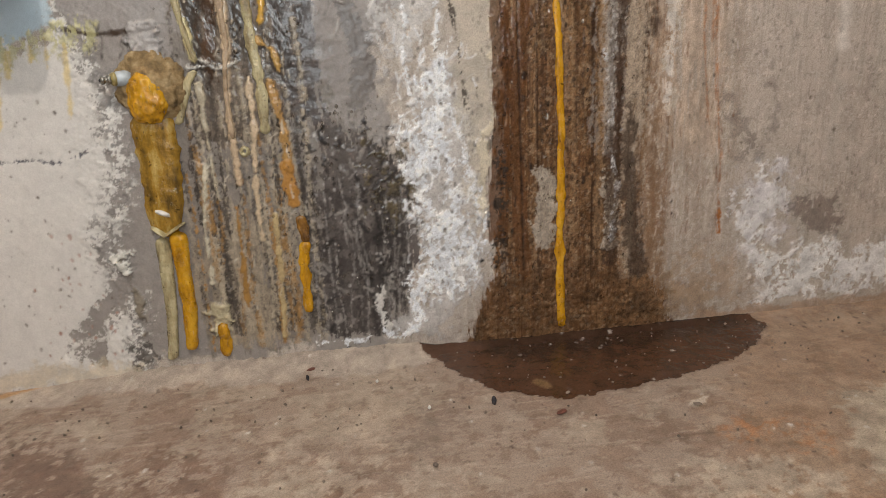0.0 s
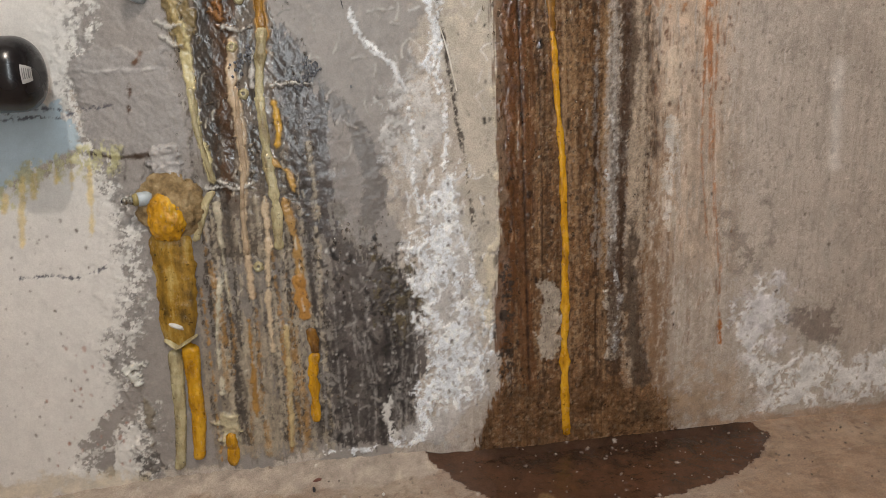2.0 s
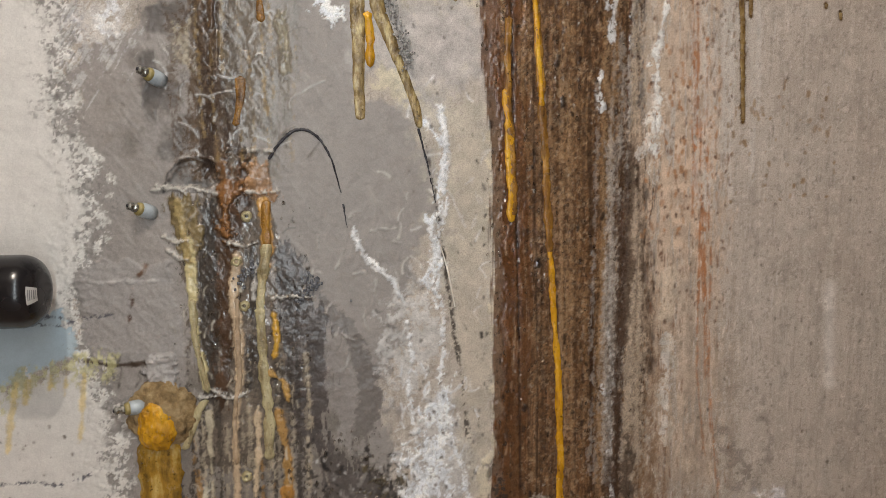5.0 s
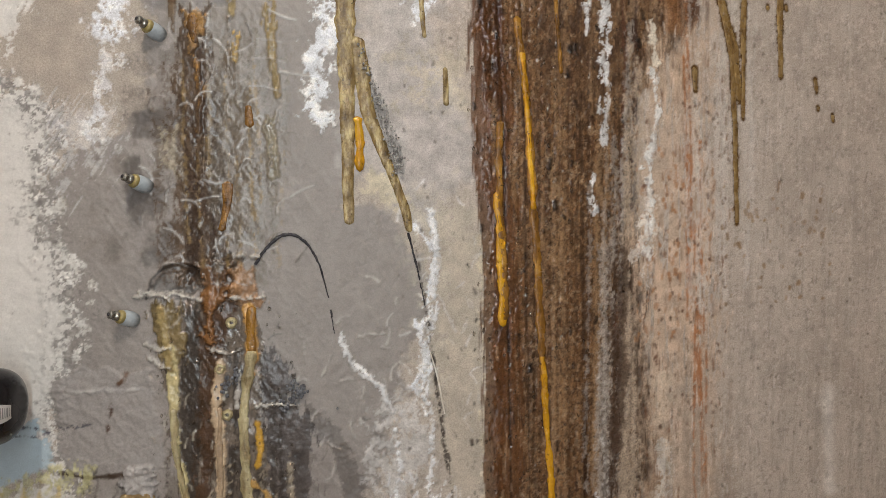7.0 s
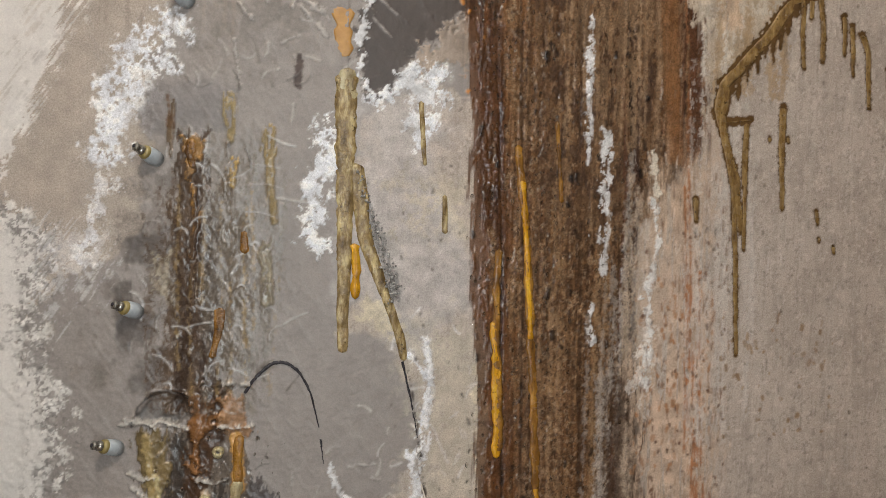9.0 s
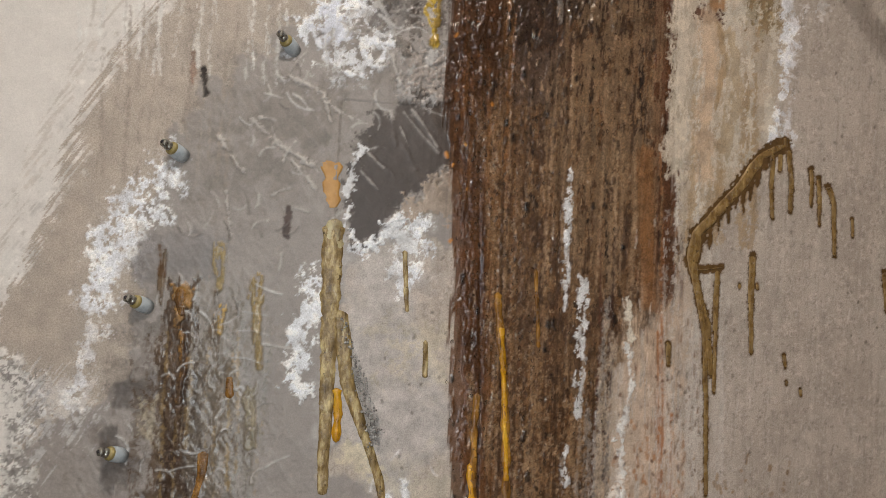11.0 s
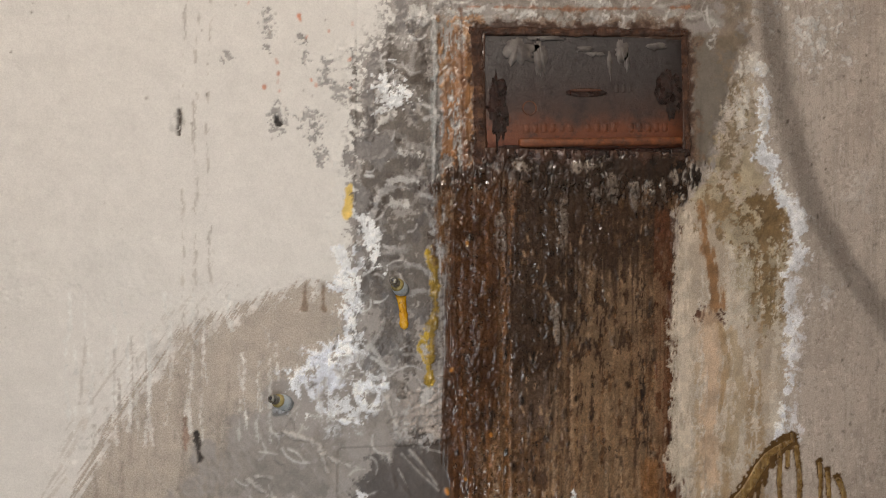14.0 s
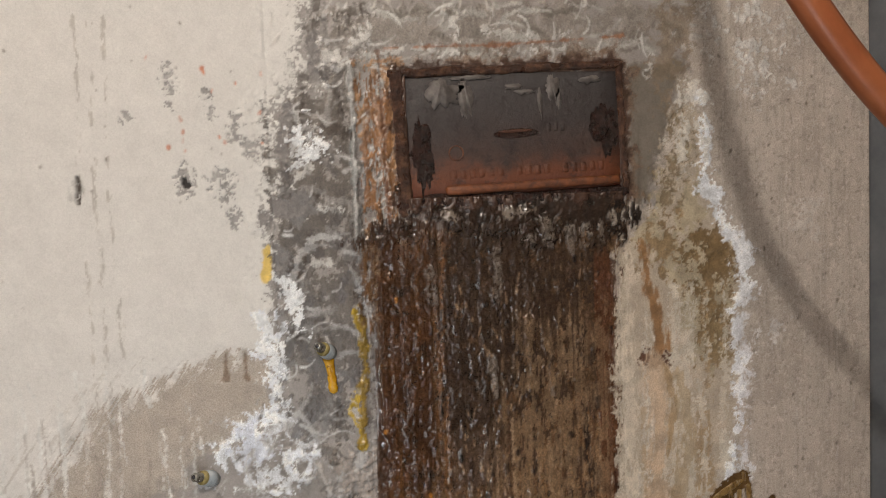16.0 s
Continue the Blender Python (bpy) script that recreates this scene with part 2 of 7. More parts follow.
    def streaks(self, u0, u1, v0, v1, tint, count, wide, seed, a=0.8, **more):
        """Thin upright runs strewn over a field."""
        r = random.Random(seed)
        for i in range(count):
            u, top = r.uniform(u0, u1), r.uniform(v0 + 0.3 * (v1 - v0), v1)
            low = max(v0, top - r.uniform(0.25, 1.0) * (v1 - v0))
            x, line = u, []
            for q in range(6):
                line.append((x, low + (top - low) * q / 5))
                x += r.gauss(0, 0.0022)
            self.run(line, (wide * r.uniform(0.3, 1.4), wide * r.uniform(0.2, 1)), tint, a=a * r.uniform(0.5, 1), seed=seed + i, by="fine", rag=wide * 0.9, gaps=0.15, gapby="drip", **more)

    def smears(self, u0, u1, v0, v1, tones, count, size, wide, seed, turn=0.0, spread=0.6, bend=1.0, h=0.0, keep=None, **more):
        """Short curved swipes, flakes or fibres strewn over a field; keep tells which places take one."""
        r = random.Random(seed)
        for i in range(count):
            u, v = r.uniform(u0, u1), r.uniform(v0, v1)
            a, b, s, t = turn + r.gauss(0, spread), r.uniform(-bend, bend), size * r.uniform(0.35, 1.3), r.choice(tones)
            if keep and not keep(u, v):
                continue
            line = [(u, v)]
            for q in range(4):
                line.append((line[-1][0] + s / 4 * math.cos(a + b * q / 3), line[-1][1] + s / 4 * math.sin(a + b * q / 3)))
            w = wide * r.uniform(0.4, 1.3)
            self.run(line, (w, w * r.uniform(0.2, 0.9)), t, a=r.uniform(0.55, 1), rag=w * 0.5, by="fine", seed=seed + i, h=h * r.uniform(0.4, 1), **more)

    def dots(self, u0, u1, v0, v1, tint, count, size, seed, h=-0.0006, tall=1.0):
        r = random.Random(seed)
        for i in range(count):
            u, v, s = r.uniform(u0, u1), r.uniform(v0, v1), size * r.uniform(0.4, 1.2)
            self.run([(u, v), (u + r.uniform(-1, 1) * s * 0.5, v + s * r.uniform(0.2, 1.5) * tall)], s * 0.5, tint, a=r.uniform(0.5, 1), soft=0.0015, rag=0.001, seed=seed + i, h=h)

    def sheet(self, name, place, mat, back):
        """The finished sheet as one mesh; place turns (u, v, height) into metres."""
        nu, nv = self.nu, self.nv
        co = np.stack(place(self.U, self.V, self.h), -1).reshape(-1, 3).astype(np.float32)
        i = np.arange(nu * nv).reshape(nv, nu)
        quads = np.stack((i[:-1, :-1], i[:-1, 1:], i[1:, 1:], i[1:, :-1]), -1).reshape(-1, 4)
        ring = np.concatenate((i[0, :], i[1:, -1], i[-1, -2::-1], i[-2:0:-1, 0]))
        low = co[ring].copy()
        low[:, back[0]] = back[1]
        k = len(co) + np.arange(len(ring))
        side = np.stack((np.roll(ring, -1), ring, k, np.roll(k, -1)), -1)
        co, quads = np.concatenate((co, low)), np.concatenate((quads, side))
        me = bpy.data.meshes.new(name)
        me.vertices.add(len(co)), me.loops.add(quads.size), me.polygons.add(len(quads))
        me.vertices.foreach_set("co", co.ravel())
        me.loops.foreach_set("vertex_index", quads.ravel().astype(np.int32))
        me.polygons.foreach_set("loop_start", np.arange(0, quads.size, 4, dtype=np.int32))
        smooth = np.ones(len(quads), bool)
        smooth[-len(side):] = False
        me.polygons.foreach_set("use_smooth", smooth)
        me.update(calc_edges=True)
        col = np.concatenate((self.col.reshape(-1, 3), self.col.reshape(-1, 3)[ring]))
        me.attributes.new("stain", "FLOAT_COLOR", "POINT").data.foreach_set("color", np.concatenate((col, np.ones((len(col), 1), np.float32)), 1).ravel())
        dry = np.concatenate((self.dry.ravel(), self.dry.ravel()[ring]))
        me.attributes.new("dryness", "FLOAT", "POINT").data.foreach_set("value", dry.astype(np.float32))
        grit = np.concatenate((self.grit.ravel(), self.grit.ravel()[ring]))
        me.attributes.new("grit", "FLOAT", "POINT").data.foreach_set("value", grit.astype(np.float32))
        me.materials.append(mat)
        return tagged(new(name, me), kind="structure")


# tones of the wall's layers
CREAM, BLUE, MORTAR, CONCRETE, BEIGE = S(200, 191, 180), S(166, 176, 178), S(137, 127, 118), S(170, 155, 140), S(160, 146, 131)
LIME, BROWN, DEEP, BLACK, ORANGE = S(216, 212, 209), S(98, 68, 44), S(70, 44, 27), S(44, 36, 31), S(158, 112, 72)
YELLOW, OCHRE, PALE, CHAR, GREY, TAN = S(206, 152, 34), S(140, 102, 44), S(180, 168, 140), S(66, 58, 52), S(100, 90, 81), S(180, 154, 130)

wall = Layers(-0.76, 0.5535, 0.0, 1.80, 0.0014, CONCRETE)
W = wall
full = (slice(None), slice(None))
W.put(full, 0.35 * step((W.noise("big") - 0.45) / 0.3), S(140, 125, 112), 0.1)
W.put(full, 0.4 * step((W.noise("vert2") - 0.5) / 0.3), S(176, 163, 148), 0.1)
W.put(full, 0.5 * step((W.noise("fine", 3) - 0.7) / 0.1), S(128, 114, 101), 0.1)
W.h += 0.0006 * (W.noise("big", 4) - 0.5) + 0.0002 * (W.noise("mid", 2) - 0.5)

W.put(full, 0.4 * step((W.noise("vert", 4) - 0.58) / 0.15), S(144, 130, 116), 0.1)
W.put(full, 0.5 * step((W.noise("fine", 13) - 0.68) / 0.1), S(188, 174, 160), 0.1)

# bare beige render and the smooth grey repair mortar
W.area([(-0.56, 0.70), (-0.56, 1.02), (-0.46, 1.20), (-0.36, 1.36), (-0.16, 1.42), (-0.16, 1.1), (-0.38, 0.95), (-0.40, 0.76)], BEIGE, soft=0.01, var=0.06)
W.area([(-0.50, 0.02), (-0.52, 0.16), (-0.50, 0.40), (-0.51, 0.60), (-0.53, 0.72), (-0.454, 0.778), (-0.41, 0.839), (-0.401, 0.96), (-0.363, 1.08), (-0.318, 1.188), (-0.248, 1.238), (-0.173, 1.275), (-0.152, 1.348),
        (-0.19, 1.45), (-0.18, 1.62), (-0.14, 1.80), (0.33, 1.80), (0.30, 1.60), (0.262, 1.49), (0.0, 1.45), (-0.035, 1.0), (-0.165, 0.99), (-0.175, 0.74), (-0.10, 0.66), (-0.115, 0.5), (-0.15, 0.40), (-0.19, 0.02)],
       MORTAR, soft=0.012, rag=0.016, var=0.04, h=0.0014, grit=0.35, dry=0.5, by="big")
W.area([(-0.45, 0.66), (-0.37, 0.70), (-0.36, 0.92), (-0.41, 0.90), (-0.44, 0.80)], GREY, a=0.6, soft=0.03, rag=0.02, gaps=0.45, gapby="big", dry=0.4)
W.area([(-0.35, 1.02), (-0.20, 1.05), (-0.10, 1.20), (-0.20, 1.24), (-0.33, 1.15)], S(118, 108, 98), a=0.7, soft=0.04, rag=0.03, gaps=0.3, gapby="big", dry=0.5)
# trowel ridges in the mortar
m = (slice(int(0.40 / W.cell), int(1.35 / W.cell)), slice(int(0.30 / W.cell), int(0.68 / W.cell)))
W.h[m] += 0.0003 * step((W.noise("trowel", 1, m) - 0.62) / 0.2)
W.put(m, 0.12 * step((W.noise("trowel", 1, m) - 0.68) / 0.1), S(164, 156, 148), 0.05)

# pale blue band below the capped pipe and the cream paint laid over its edges
W.area([(-0.75, 0.36), (-0.598, 0.395), (-0.563, 0.415), (-0.50, 0.440), (-0.503, 0.47), (-0.517, 0.50), (-0.56, 0.505), (-0.75, 0.49)], BLUE, soft=0.006, var=0.03, grit=0.15)
EDGE_LOW = [(-0.483, 0.0), (-0.487, 0.056), (-0.478, 0.086), (-0.493, 0.134), (-0.499, 0.186), (-0.473, 0.24), (-0.466, 0.308), (-0.468, 0.372), (-0.49, 0.43)]
W.area([(-0.80, -0.02), *EDGE_LOW, (-0.50, 0.438), (-0.563, 0.413), (-0.598, 0.393), (-0.80, 0.34)], CREAM, soft=0.003, rag=0.011, var=0.03, h=0.0007, grit=0.22, by="mid")
EDGE_MID = [(-0.50, 0.495), (-0.487, 0.54), (-0.479, 0.60), (-0.486, 0.66), (-0.509, 0.716), (-0.500, 0.77), (-0.497, 0.82), (-0.545, 0.853)]
W.area([(-0.80, 0.488), (-0.565, 0.498), (-0.52, 0.494), (-0.505, 0.44), (-0.492, 0.44), *EDGE_MID, (-0.54, 0.90), (-0.515, 0.955), (-0.80, 0.96)], CREAM, soft=0.003, rag=0.012, var=0.03, h=0.0007, grit=0.22, gaps=0.0)
W.area([(-0.80, 0.93), (-0.523, 0.935), (-0.497, 1.004), (-0.478, 1.09), (-0.438, 1.191), (-0.364, 1.295), (-0.268, 1.335), (-0.178, 1.358), (-0.20, 1.40), (-0.80, 1.40)], CREAM, soft=0.004, rag=0.004, var=0.02, h=0.0005, grit=0.22, by="brush")
ARC = [(-0.523, 0.935), (-0.497, 1.004), (-0.478, 1.09), (-0.438, 1.191), (-0.364, 1.295), (-0.268, 1.335), (-0.178, 1.358)]
W.run(ARC, 0.012, CREAM, a=0.85, soft=0.015, rag=0.012, gaps=0.60, gapby="brush", grit=0.15)
W.run([(x - 0.02, z + 0.012) for x, z in ARC], 0.007, BEIGE, a=0.4, soft=0.008, rag=0.010, gaps=0.66, gapby="brush", seed=3)
EDGE_TOP = [(-0.187, 1.348), (-0.174, 1.398), (-0.155, 1.442), (-0.160, 1.48), (-0.150, 1.536), (-0.155, 1.594), (-0.118, 1.627), (-0.121, 1.68), (-0.112, 1.82)]
W.area([(-0.80, 1.34), (-0.25, 1.338), *EDGE_TOP, (-0.80, 1.82)], CREAM, soft=0.0025, rag=0.012, var=0.02, h=0.0007, grit=0.22)
# torn skin of paint left between the coat and the mortar
for i, line in enumerate((EDGE_LOW, EDGE_MID, EDGE_TOP[2:])):
    W.run(line, 0.015, S(196, 188, 177), soft=0.010, rag=0.010, gaps=0.58, gapby="flake", seed=i, h=0.0008, grit=0.3)
    W.run(line, 0.010, S(138, 129, 120), a=0.95, soft=0.008, rag=0.008, gaps=0.62, gapby="flake", seed=i + 4, grit=0.3)
    W.run(line, 0.020, S(120, 112, 105), a=0.8, soft=0.02, rag=0.010, gaps=0.78, gapby="fine", seed=i + 8)
W.area([(-0.481, 0.159), (-0.516, 0.117), (-0.546, 0.086), (-0.577, 0.034), (-0.537, 0.03), (-0.522, 0.068), (-0.484, 0.11), (-0.468, 0.139)], MORTAR, soft=0.003, rag=0.008, var=0.06, h=-0.0009)
W.run([(-0.574, 0.034), (-0.54, 0.062), (-0.501, 0.089), (-0.49, 0.056)], 0.008, CREAM, a=0.9, rag=0.006, gaps=0.35, gapby="fine")
W.area([(-0.500, 0.46), (-0.502, 0.535), (-0.47, 0.55), (-0.40, 0.54), (-0.385, 0.43), (-0.48, 0.428)], S(142, 133, 125), soft=0.003, rag=0.004, var=0.03, h=0.001, dry=0.5)
W.run([(-0.496, 0.433), (-0.469, 0.425), (-0.433, 0.427)], (0.001, 0.003), S(70, 54, 42), soft=0.003)
# brushed beige field in the arc, its white bloom, scratches and swipes
W.area([(-0.463, 0.795), (-0.448, 0.898), (-0.446, 0.981), (-0.413, 1.025), (-0.38, 1.081), (-0.356, 1.059), (-0.367, 1.016), (-0.389, 0.967), (-0.42, 0.923), (-0.422, 0.881), (-0.449, 0.826)], LIME, a=0.6, soft=0.014, rag=0.016, gaps=0.5, gapby="crust", h=0.0004, grit=0.8)
W.area([(-0.442, 0.911), (-0.449, 0.988), (-0.415, 1.032), (-0.37, 1.09), (-0.356, 1.059), (-0.37, 1.016), (-0.411, 0.978), (-0.419, 0.911)], LIME, a=0.95, soft=0.012, rag=0.014, gaps=0.2, gapby="crust", h=0.0004, grit=0.8)
W.area([(-0.496, 0.795), (-0.505, 0.824), (-0.483, 0.84), (-0.438, 0.826), (-0.426, 0.796), (-0.454, 0.766), (-0.487, 0.741)], LIME, a=0.3, soft=0.012, rag=0.02, gaps=0.4, gapby="crust", by="brush")
W.area([(-0.232, 1.207), (-0.229, 1.24), (-0.173, 1.271), (-0.133, 1.275), (-0.136, 1.215), (-0.167, 1.186), (-0.206, 1.19)], LIME, a=0.8, soft=0.02, rag=0.02, gaps=0.45, gapby="crust", h=0.0004, grit=0.8)
W.run([(-0.228, 1.234), (-0.198, 1.262), (-0.164, 1.285), (-0.164, 1.326), (-0.172, 1.351)], (0.012, 0.006), LIME, soft=0.008, rag=0.012, gaps=0.25, gapby="crust", h=0.0004, grit=0.8)
W.run([(-0.151, 1.428), (-0.142, 1.395), (-0.14, 1.362)], (0.010, 0.008), LIME, soft=0.006, rag=0.010, gaps=0.25, gapby="crust", h=0.0004, grit=0.8)
W.run([(-0.146, 1.419), (-0.14, 1.386), (-0.147, 1.366)], 0.011, LIME, soft=0.006, rag=0.010, gaps=0.3, gapby="crust", h=0.0004, grit=0.8)
W.streaks(-0.50, -0.22, 1.17, 1.34, S(202, 196, 186), 26, 0.0018, 301, a=0.7)
W.streaks(-0.47, -0.30, 1.05, 1.30, S(136, 122, 108), 24, 0.0016, 302, a=0.6)
for dx in (0.0, 0.014, 0.028):
    W.run([(-0.352 + dx, 1.70), (-0.356 + dx, 1.50), (-0.352 + dx, 1.28), (-0.35 + dx, 1.10)], 0.0010, S(150, 138, 124), a=0.55, rag=0.003, by="drip", gaps=0.45, gapby="drip")
W.run([(-0.339, 1.18), (-0.335, 1.151)], 0.003, BLACK, soft=0.002, h=-0.002)
W.run([(-0.35, 1.198), (-0.35, 1.163)], 0.0025, S(120, 92, 74), a=0.8)
W.run([(-0.221, 1.346), (-0.222, 1.32)], 0.003, S(108, 86, 66), a=0.8)
W.run([(-0.201, 1.345), (-0.2, 1.318)], 0.002, S(108, 86, 66), a=0.8)

# pits, holes and specks in the paint
W.dots(-0.72, -0.50, 0.04, 0.36, S(96, 82, 70), 110, 0.0014, 401)
W.dots(-0.60, -0.50, 0.02, 0.20, S(150, 112, 96), 40, 0.0024, 402)
W.dots(-0.74, -0.18, 1.36, 1.78, S(110, 98, 86), 60, 0.0014, 403)
W.dots(-0.74, -0.52, 0.50, 1.3, S(110, 98, 86), 60, 0.0014, 404)
for pts, s in (([(-0.252, 1.538), (-0.252, 1.523)], 0.009), ([(-0.217, 1.533), (-0.215, 1.517)], 0.011), ([(-0.197, 1.594), (-0.199, 1.575)], 0.006), ([(-0.265, 1.645), (-0.262, 1.629)], 0.007), ([(-0.186, 1.567), (-0.185, 1.559)], 0.006), ([(-0.204, 1.494), (-0.201, 1.485)], 0.006),
               ([(-0.225, 1.621), (-0.224, 1.618)], 0.004), ([(-0.308, 1.601), (-0.307, 1.597)], 0.004), ([(-0.223, 1.603), (-0.223, 1.599)], 0.004), ([(-0.267, 1.61), (-0.266, 1.609)], 0.003)):
    W.run(pts, s, S(150, 142, 134), rag=0.005, by="fine", gaps=0.3, gapby="fine", h=-0.0016)
W.run([(-0.253, 1.533), (-0.251, 1.526)], 0.003, S(52, 46, 42), h=-0.004)
W.run([(-0.358, 1.537), (-0.358, 1.511)], 0.0028, S(72, 62, 54), rag=0.001, h=-0.004)
W.run([(-0.363, 1.534), (-0.362, 1.518)], 0.006, S(176, 168, 158), a=0.8, rag=0.004, gaps=0.3, gapby="fine")
W.dots(-0.29, -0.17, 1.56, 1.66, S(176, 104, 70), 14, 0.003, 405)
for pts in ([(-0.171, 1.455), (-0.175, 1.426)], [(-0.173, 1.453), (-0.174, 1.422)]):
    W.run(pts, 0.0045, S(212, 176, 88), a=0.9, gaps=0.3, gapby="vert")
# hairline cracks in the paint and on the old mark
for pts in ([(-0.596, 0.292), (-0.56, 0.292), (-0.536, 0.286), (-0.496, 0.298)], [(-0.584, 0.475), (-0.548, 0.476), (-0.519, 0.474), (-0.499, 0.482), (-0.462, 0.485)], [(-0.583, 0.481), (-0.552, 0.485), (-0.523, 0.484)]):
    W.run(pts, 0.0012, S(74, 70, 76), a=0.9, soft=0.001, rag=0.002, by="fine", gaps=0.25, gapby="fine", h=-0.0005)
W.run([(-0.442, 0.505), (-0.449, 0.469)], (0.0022, 0.0012), S(74, 50, 36), soft=0.0015, gaps=0.2, gapby="fine")
W.run([(-0.426, 0.541), (-0.434, 0.529)], (0.004, 0.002), S(92, 64, 44))
W.run([(-0.486, 0.523), (-0.456, 0.523), (-0.405, 0.523)], 0.0014, S(166, 157, 150), a=0.7, rag=0.002, h=0.0012)
# yellow-green wash that ran over the blue edge
W.run([(-0.601, 0.389), (-0.574, 0.407), (-0.541, 0.418), (-0.503, 0.428), (-0.479, 0.42)], (0.006, 0.014), S(178, 168, 118), a=0.75, soft=0.008, rag=0.010, gaps=0.2, gapby="drip")
for pts in ([(-0.574, 0.407), (-0.588, 0.329)], [(-0.561, 0.411), (-0.566, 0.387)], [(-0.499, 0.415), (-0.509, 0.336)], [(-0.519, 0.423), (-0.522, 0.394)], [(-0.595, 0.389), (-0.6, 0.37)], [(-0.535, 0.417), (-0.539, 0.401)]):
    W.run(pts, (0.0026, 0.0016), S(200, 174, 112), a=0.7, soft=0.003)

W.area([(-0.78, 0.0), (-0.49, 0.0), (-0.49, 0.022), (-0.60, 0.030), (-0.78, 0.018)], S(184, 164, 134), a=0.6, soft=0.012, rag=0.008)

# dark wet band of the old leak, from the floor to the arched hollow
W.area([(-0.429, 0.323), (-0.388, 0.406), (-0.364, 0.468), (-0.244, 0.468), (-0.203, 0.327), (-0.125, 0.236), (-0.123, 0.128), (-0.151, 0.033), (-0.285, 0.031), (-0.388, 0.026), (-0.415, 0.094), (-0.434, 0.203)], S(112, 102, 92), a=0.9, soft=0.014, rag=0.014, by="drip", dry=0.3, grit=0.5, var=0.10)
W.area([(-0.223, 0.329), (-0.172, 0.283), (-0.132, 0.251), (-0.12, 0.19), (-0.127, 0.128), (-0.153, 0.066), (-0.189, 0.029), (-0.248, 0.035), (-0.254, 0.141), (-0.237, 0.245)], S(84, 76, 71), a=0.95, soft=0.006, rag=0.014, by="drip", dry=0.16, var=0.16, grit=0.5)
W.area([(-0.239, 0.23), (-0.175, 0.232), (-0.129, 0.16), (-0.143, 0.098), (-0.181, 0.028), (-0.241, 0.026), (-0.256, 0.109)], S(62, 56, 53), a=0.8, soft=0.01, rag=0.02, by="mid", gaps=0.35, gapby="mid", dry=0.12, var=0.2)
W.area([(-0.179, 0.283), (-0.137, 0.273), (-0.124, 0.228), (-0.132, 0.183), (-0.164, 0.179), (-0.179, 0.225)], S(84, 72, 50), a=0.9, soft=0.004, rag=0.014, by="flake", gaps=0.42, gapby="flake", dry=0.35, var=0.25, h=0.001)
W.area([(-0.413, 0.156), (-0.351, 0.21), (-0.27, 0.188), (-0.285, 0.04), (-0.388, 0.031), (-0.411, 0.094)], S(138, 122, 102), a=0.8, soft=0.010, rag=0.012, by="drip", gaps=0.22, gapby="drip", dry=0.35, var=0.14)
W.area([(-0.284, 0.572), (-0.252, 0.545), (-0.244, 0.498), (-0.222, 0.483), (-0.218, 0.4), (-0.234, 0.316), (-0.274, 0.332), (-0.28, 0.431)], S(72, 64, 60), a=0.93, soft=0.004, rag=0.008, by="drip", dry=0.20, var=0.2, grit=0.5)
W.area([(-0.228, 0.497), (-0.208, 0.483), (-0.189, 0.455), (-0.163, 0.405), (-0.162, 0.355), (-0.177, 0.313), (-0.199, 0.329), (-0.187, 0.385), (-0.203, 0.442), (-0.222, 0.463)], S(106, 97, 90), a=0.95, soft=0.003, rag=0.005, dry=0.3, var=0.06)
W.area([(-0.229, 0.45), (-0.206, 0.442), (-0.194, 0.399), (-0.199, 0.336), (-0.226, 0.358)], S(128, 118, 110), a=0.8, soft=0.004, rag=0.005, var=0.05)
W.area([(-0.399, 0.623), (-0.345, 0.627), (-0.294, 0.62), (-0.283, 0.591), (-0.284, 0.485), (-0.272, 0.389), (-0.276, 0.289), (-0.376, 0.295), (-0.371, 0.393), (-0.383, 0.501), (-0.395, 0.573)], S(98, 86, 74), a=0.95, soft=0.004, rag=0.008, by="drip", dry=0.10, var=0.2, grit=0.5)
W.area([(-0.363, 0.614), (-0.344, 0.621), (-0.346, 0.546), (-0.346, 0.46), (-0.353, 0.372), (-0.372, 0.365), (-0.37, 0.448), (-0.37, 0.547)], S(58, 50, 43), a=0.95, soft=0.003, rag=0.006, by="drip", dry=0.20, var=0.2)
W.area([(-0.344, 0.662), (-0.298, 0.668), (-0.313, 0.598), (-0.324, 0.546), (-0.332, 0.46), (-0.341, 0.364), (-0.354, 0.365), (-0.351, 0.487), (-0.345, 0.579)], S(66, 46, 31), a=0.97, soft=0.003, rag=0.006, by="drip", dry=0.20, var=0.22)
W.area([(-0.315, 0.565), (-0.301, 0.565), (-0.306, 0.486), (-0.313, 0.391), (-0.322, 0.391), (-0.315, 0.486)], S(56, 48, 41), a=0.95, soft=0.003, rag=0.005, by="drip", dry=0.20)
W.area([(-0.343, 0.662), (-0.314, 0.665), (-0.314, 0.63), (-0.326, 0.604), (-0.332, 0.566), (-0.342, 0.572), (-0.343, 0.617)], S(118, 78, 42), a=0.92, soft=0.004, rag=0.008, dry=0.20, var=0.3, h=0.003)
W.area([(-0.31, 0.661), (-0.285, 0.661), (-0.283, 0.62), (-0.298, 0.614), (-0.31, 0.623)], S(150, 112, 78), a=0.9, soft=0.004, rag=0.008, dry=0.2, var=0.16, h=0.002)
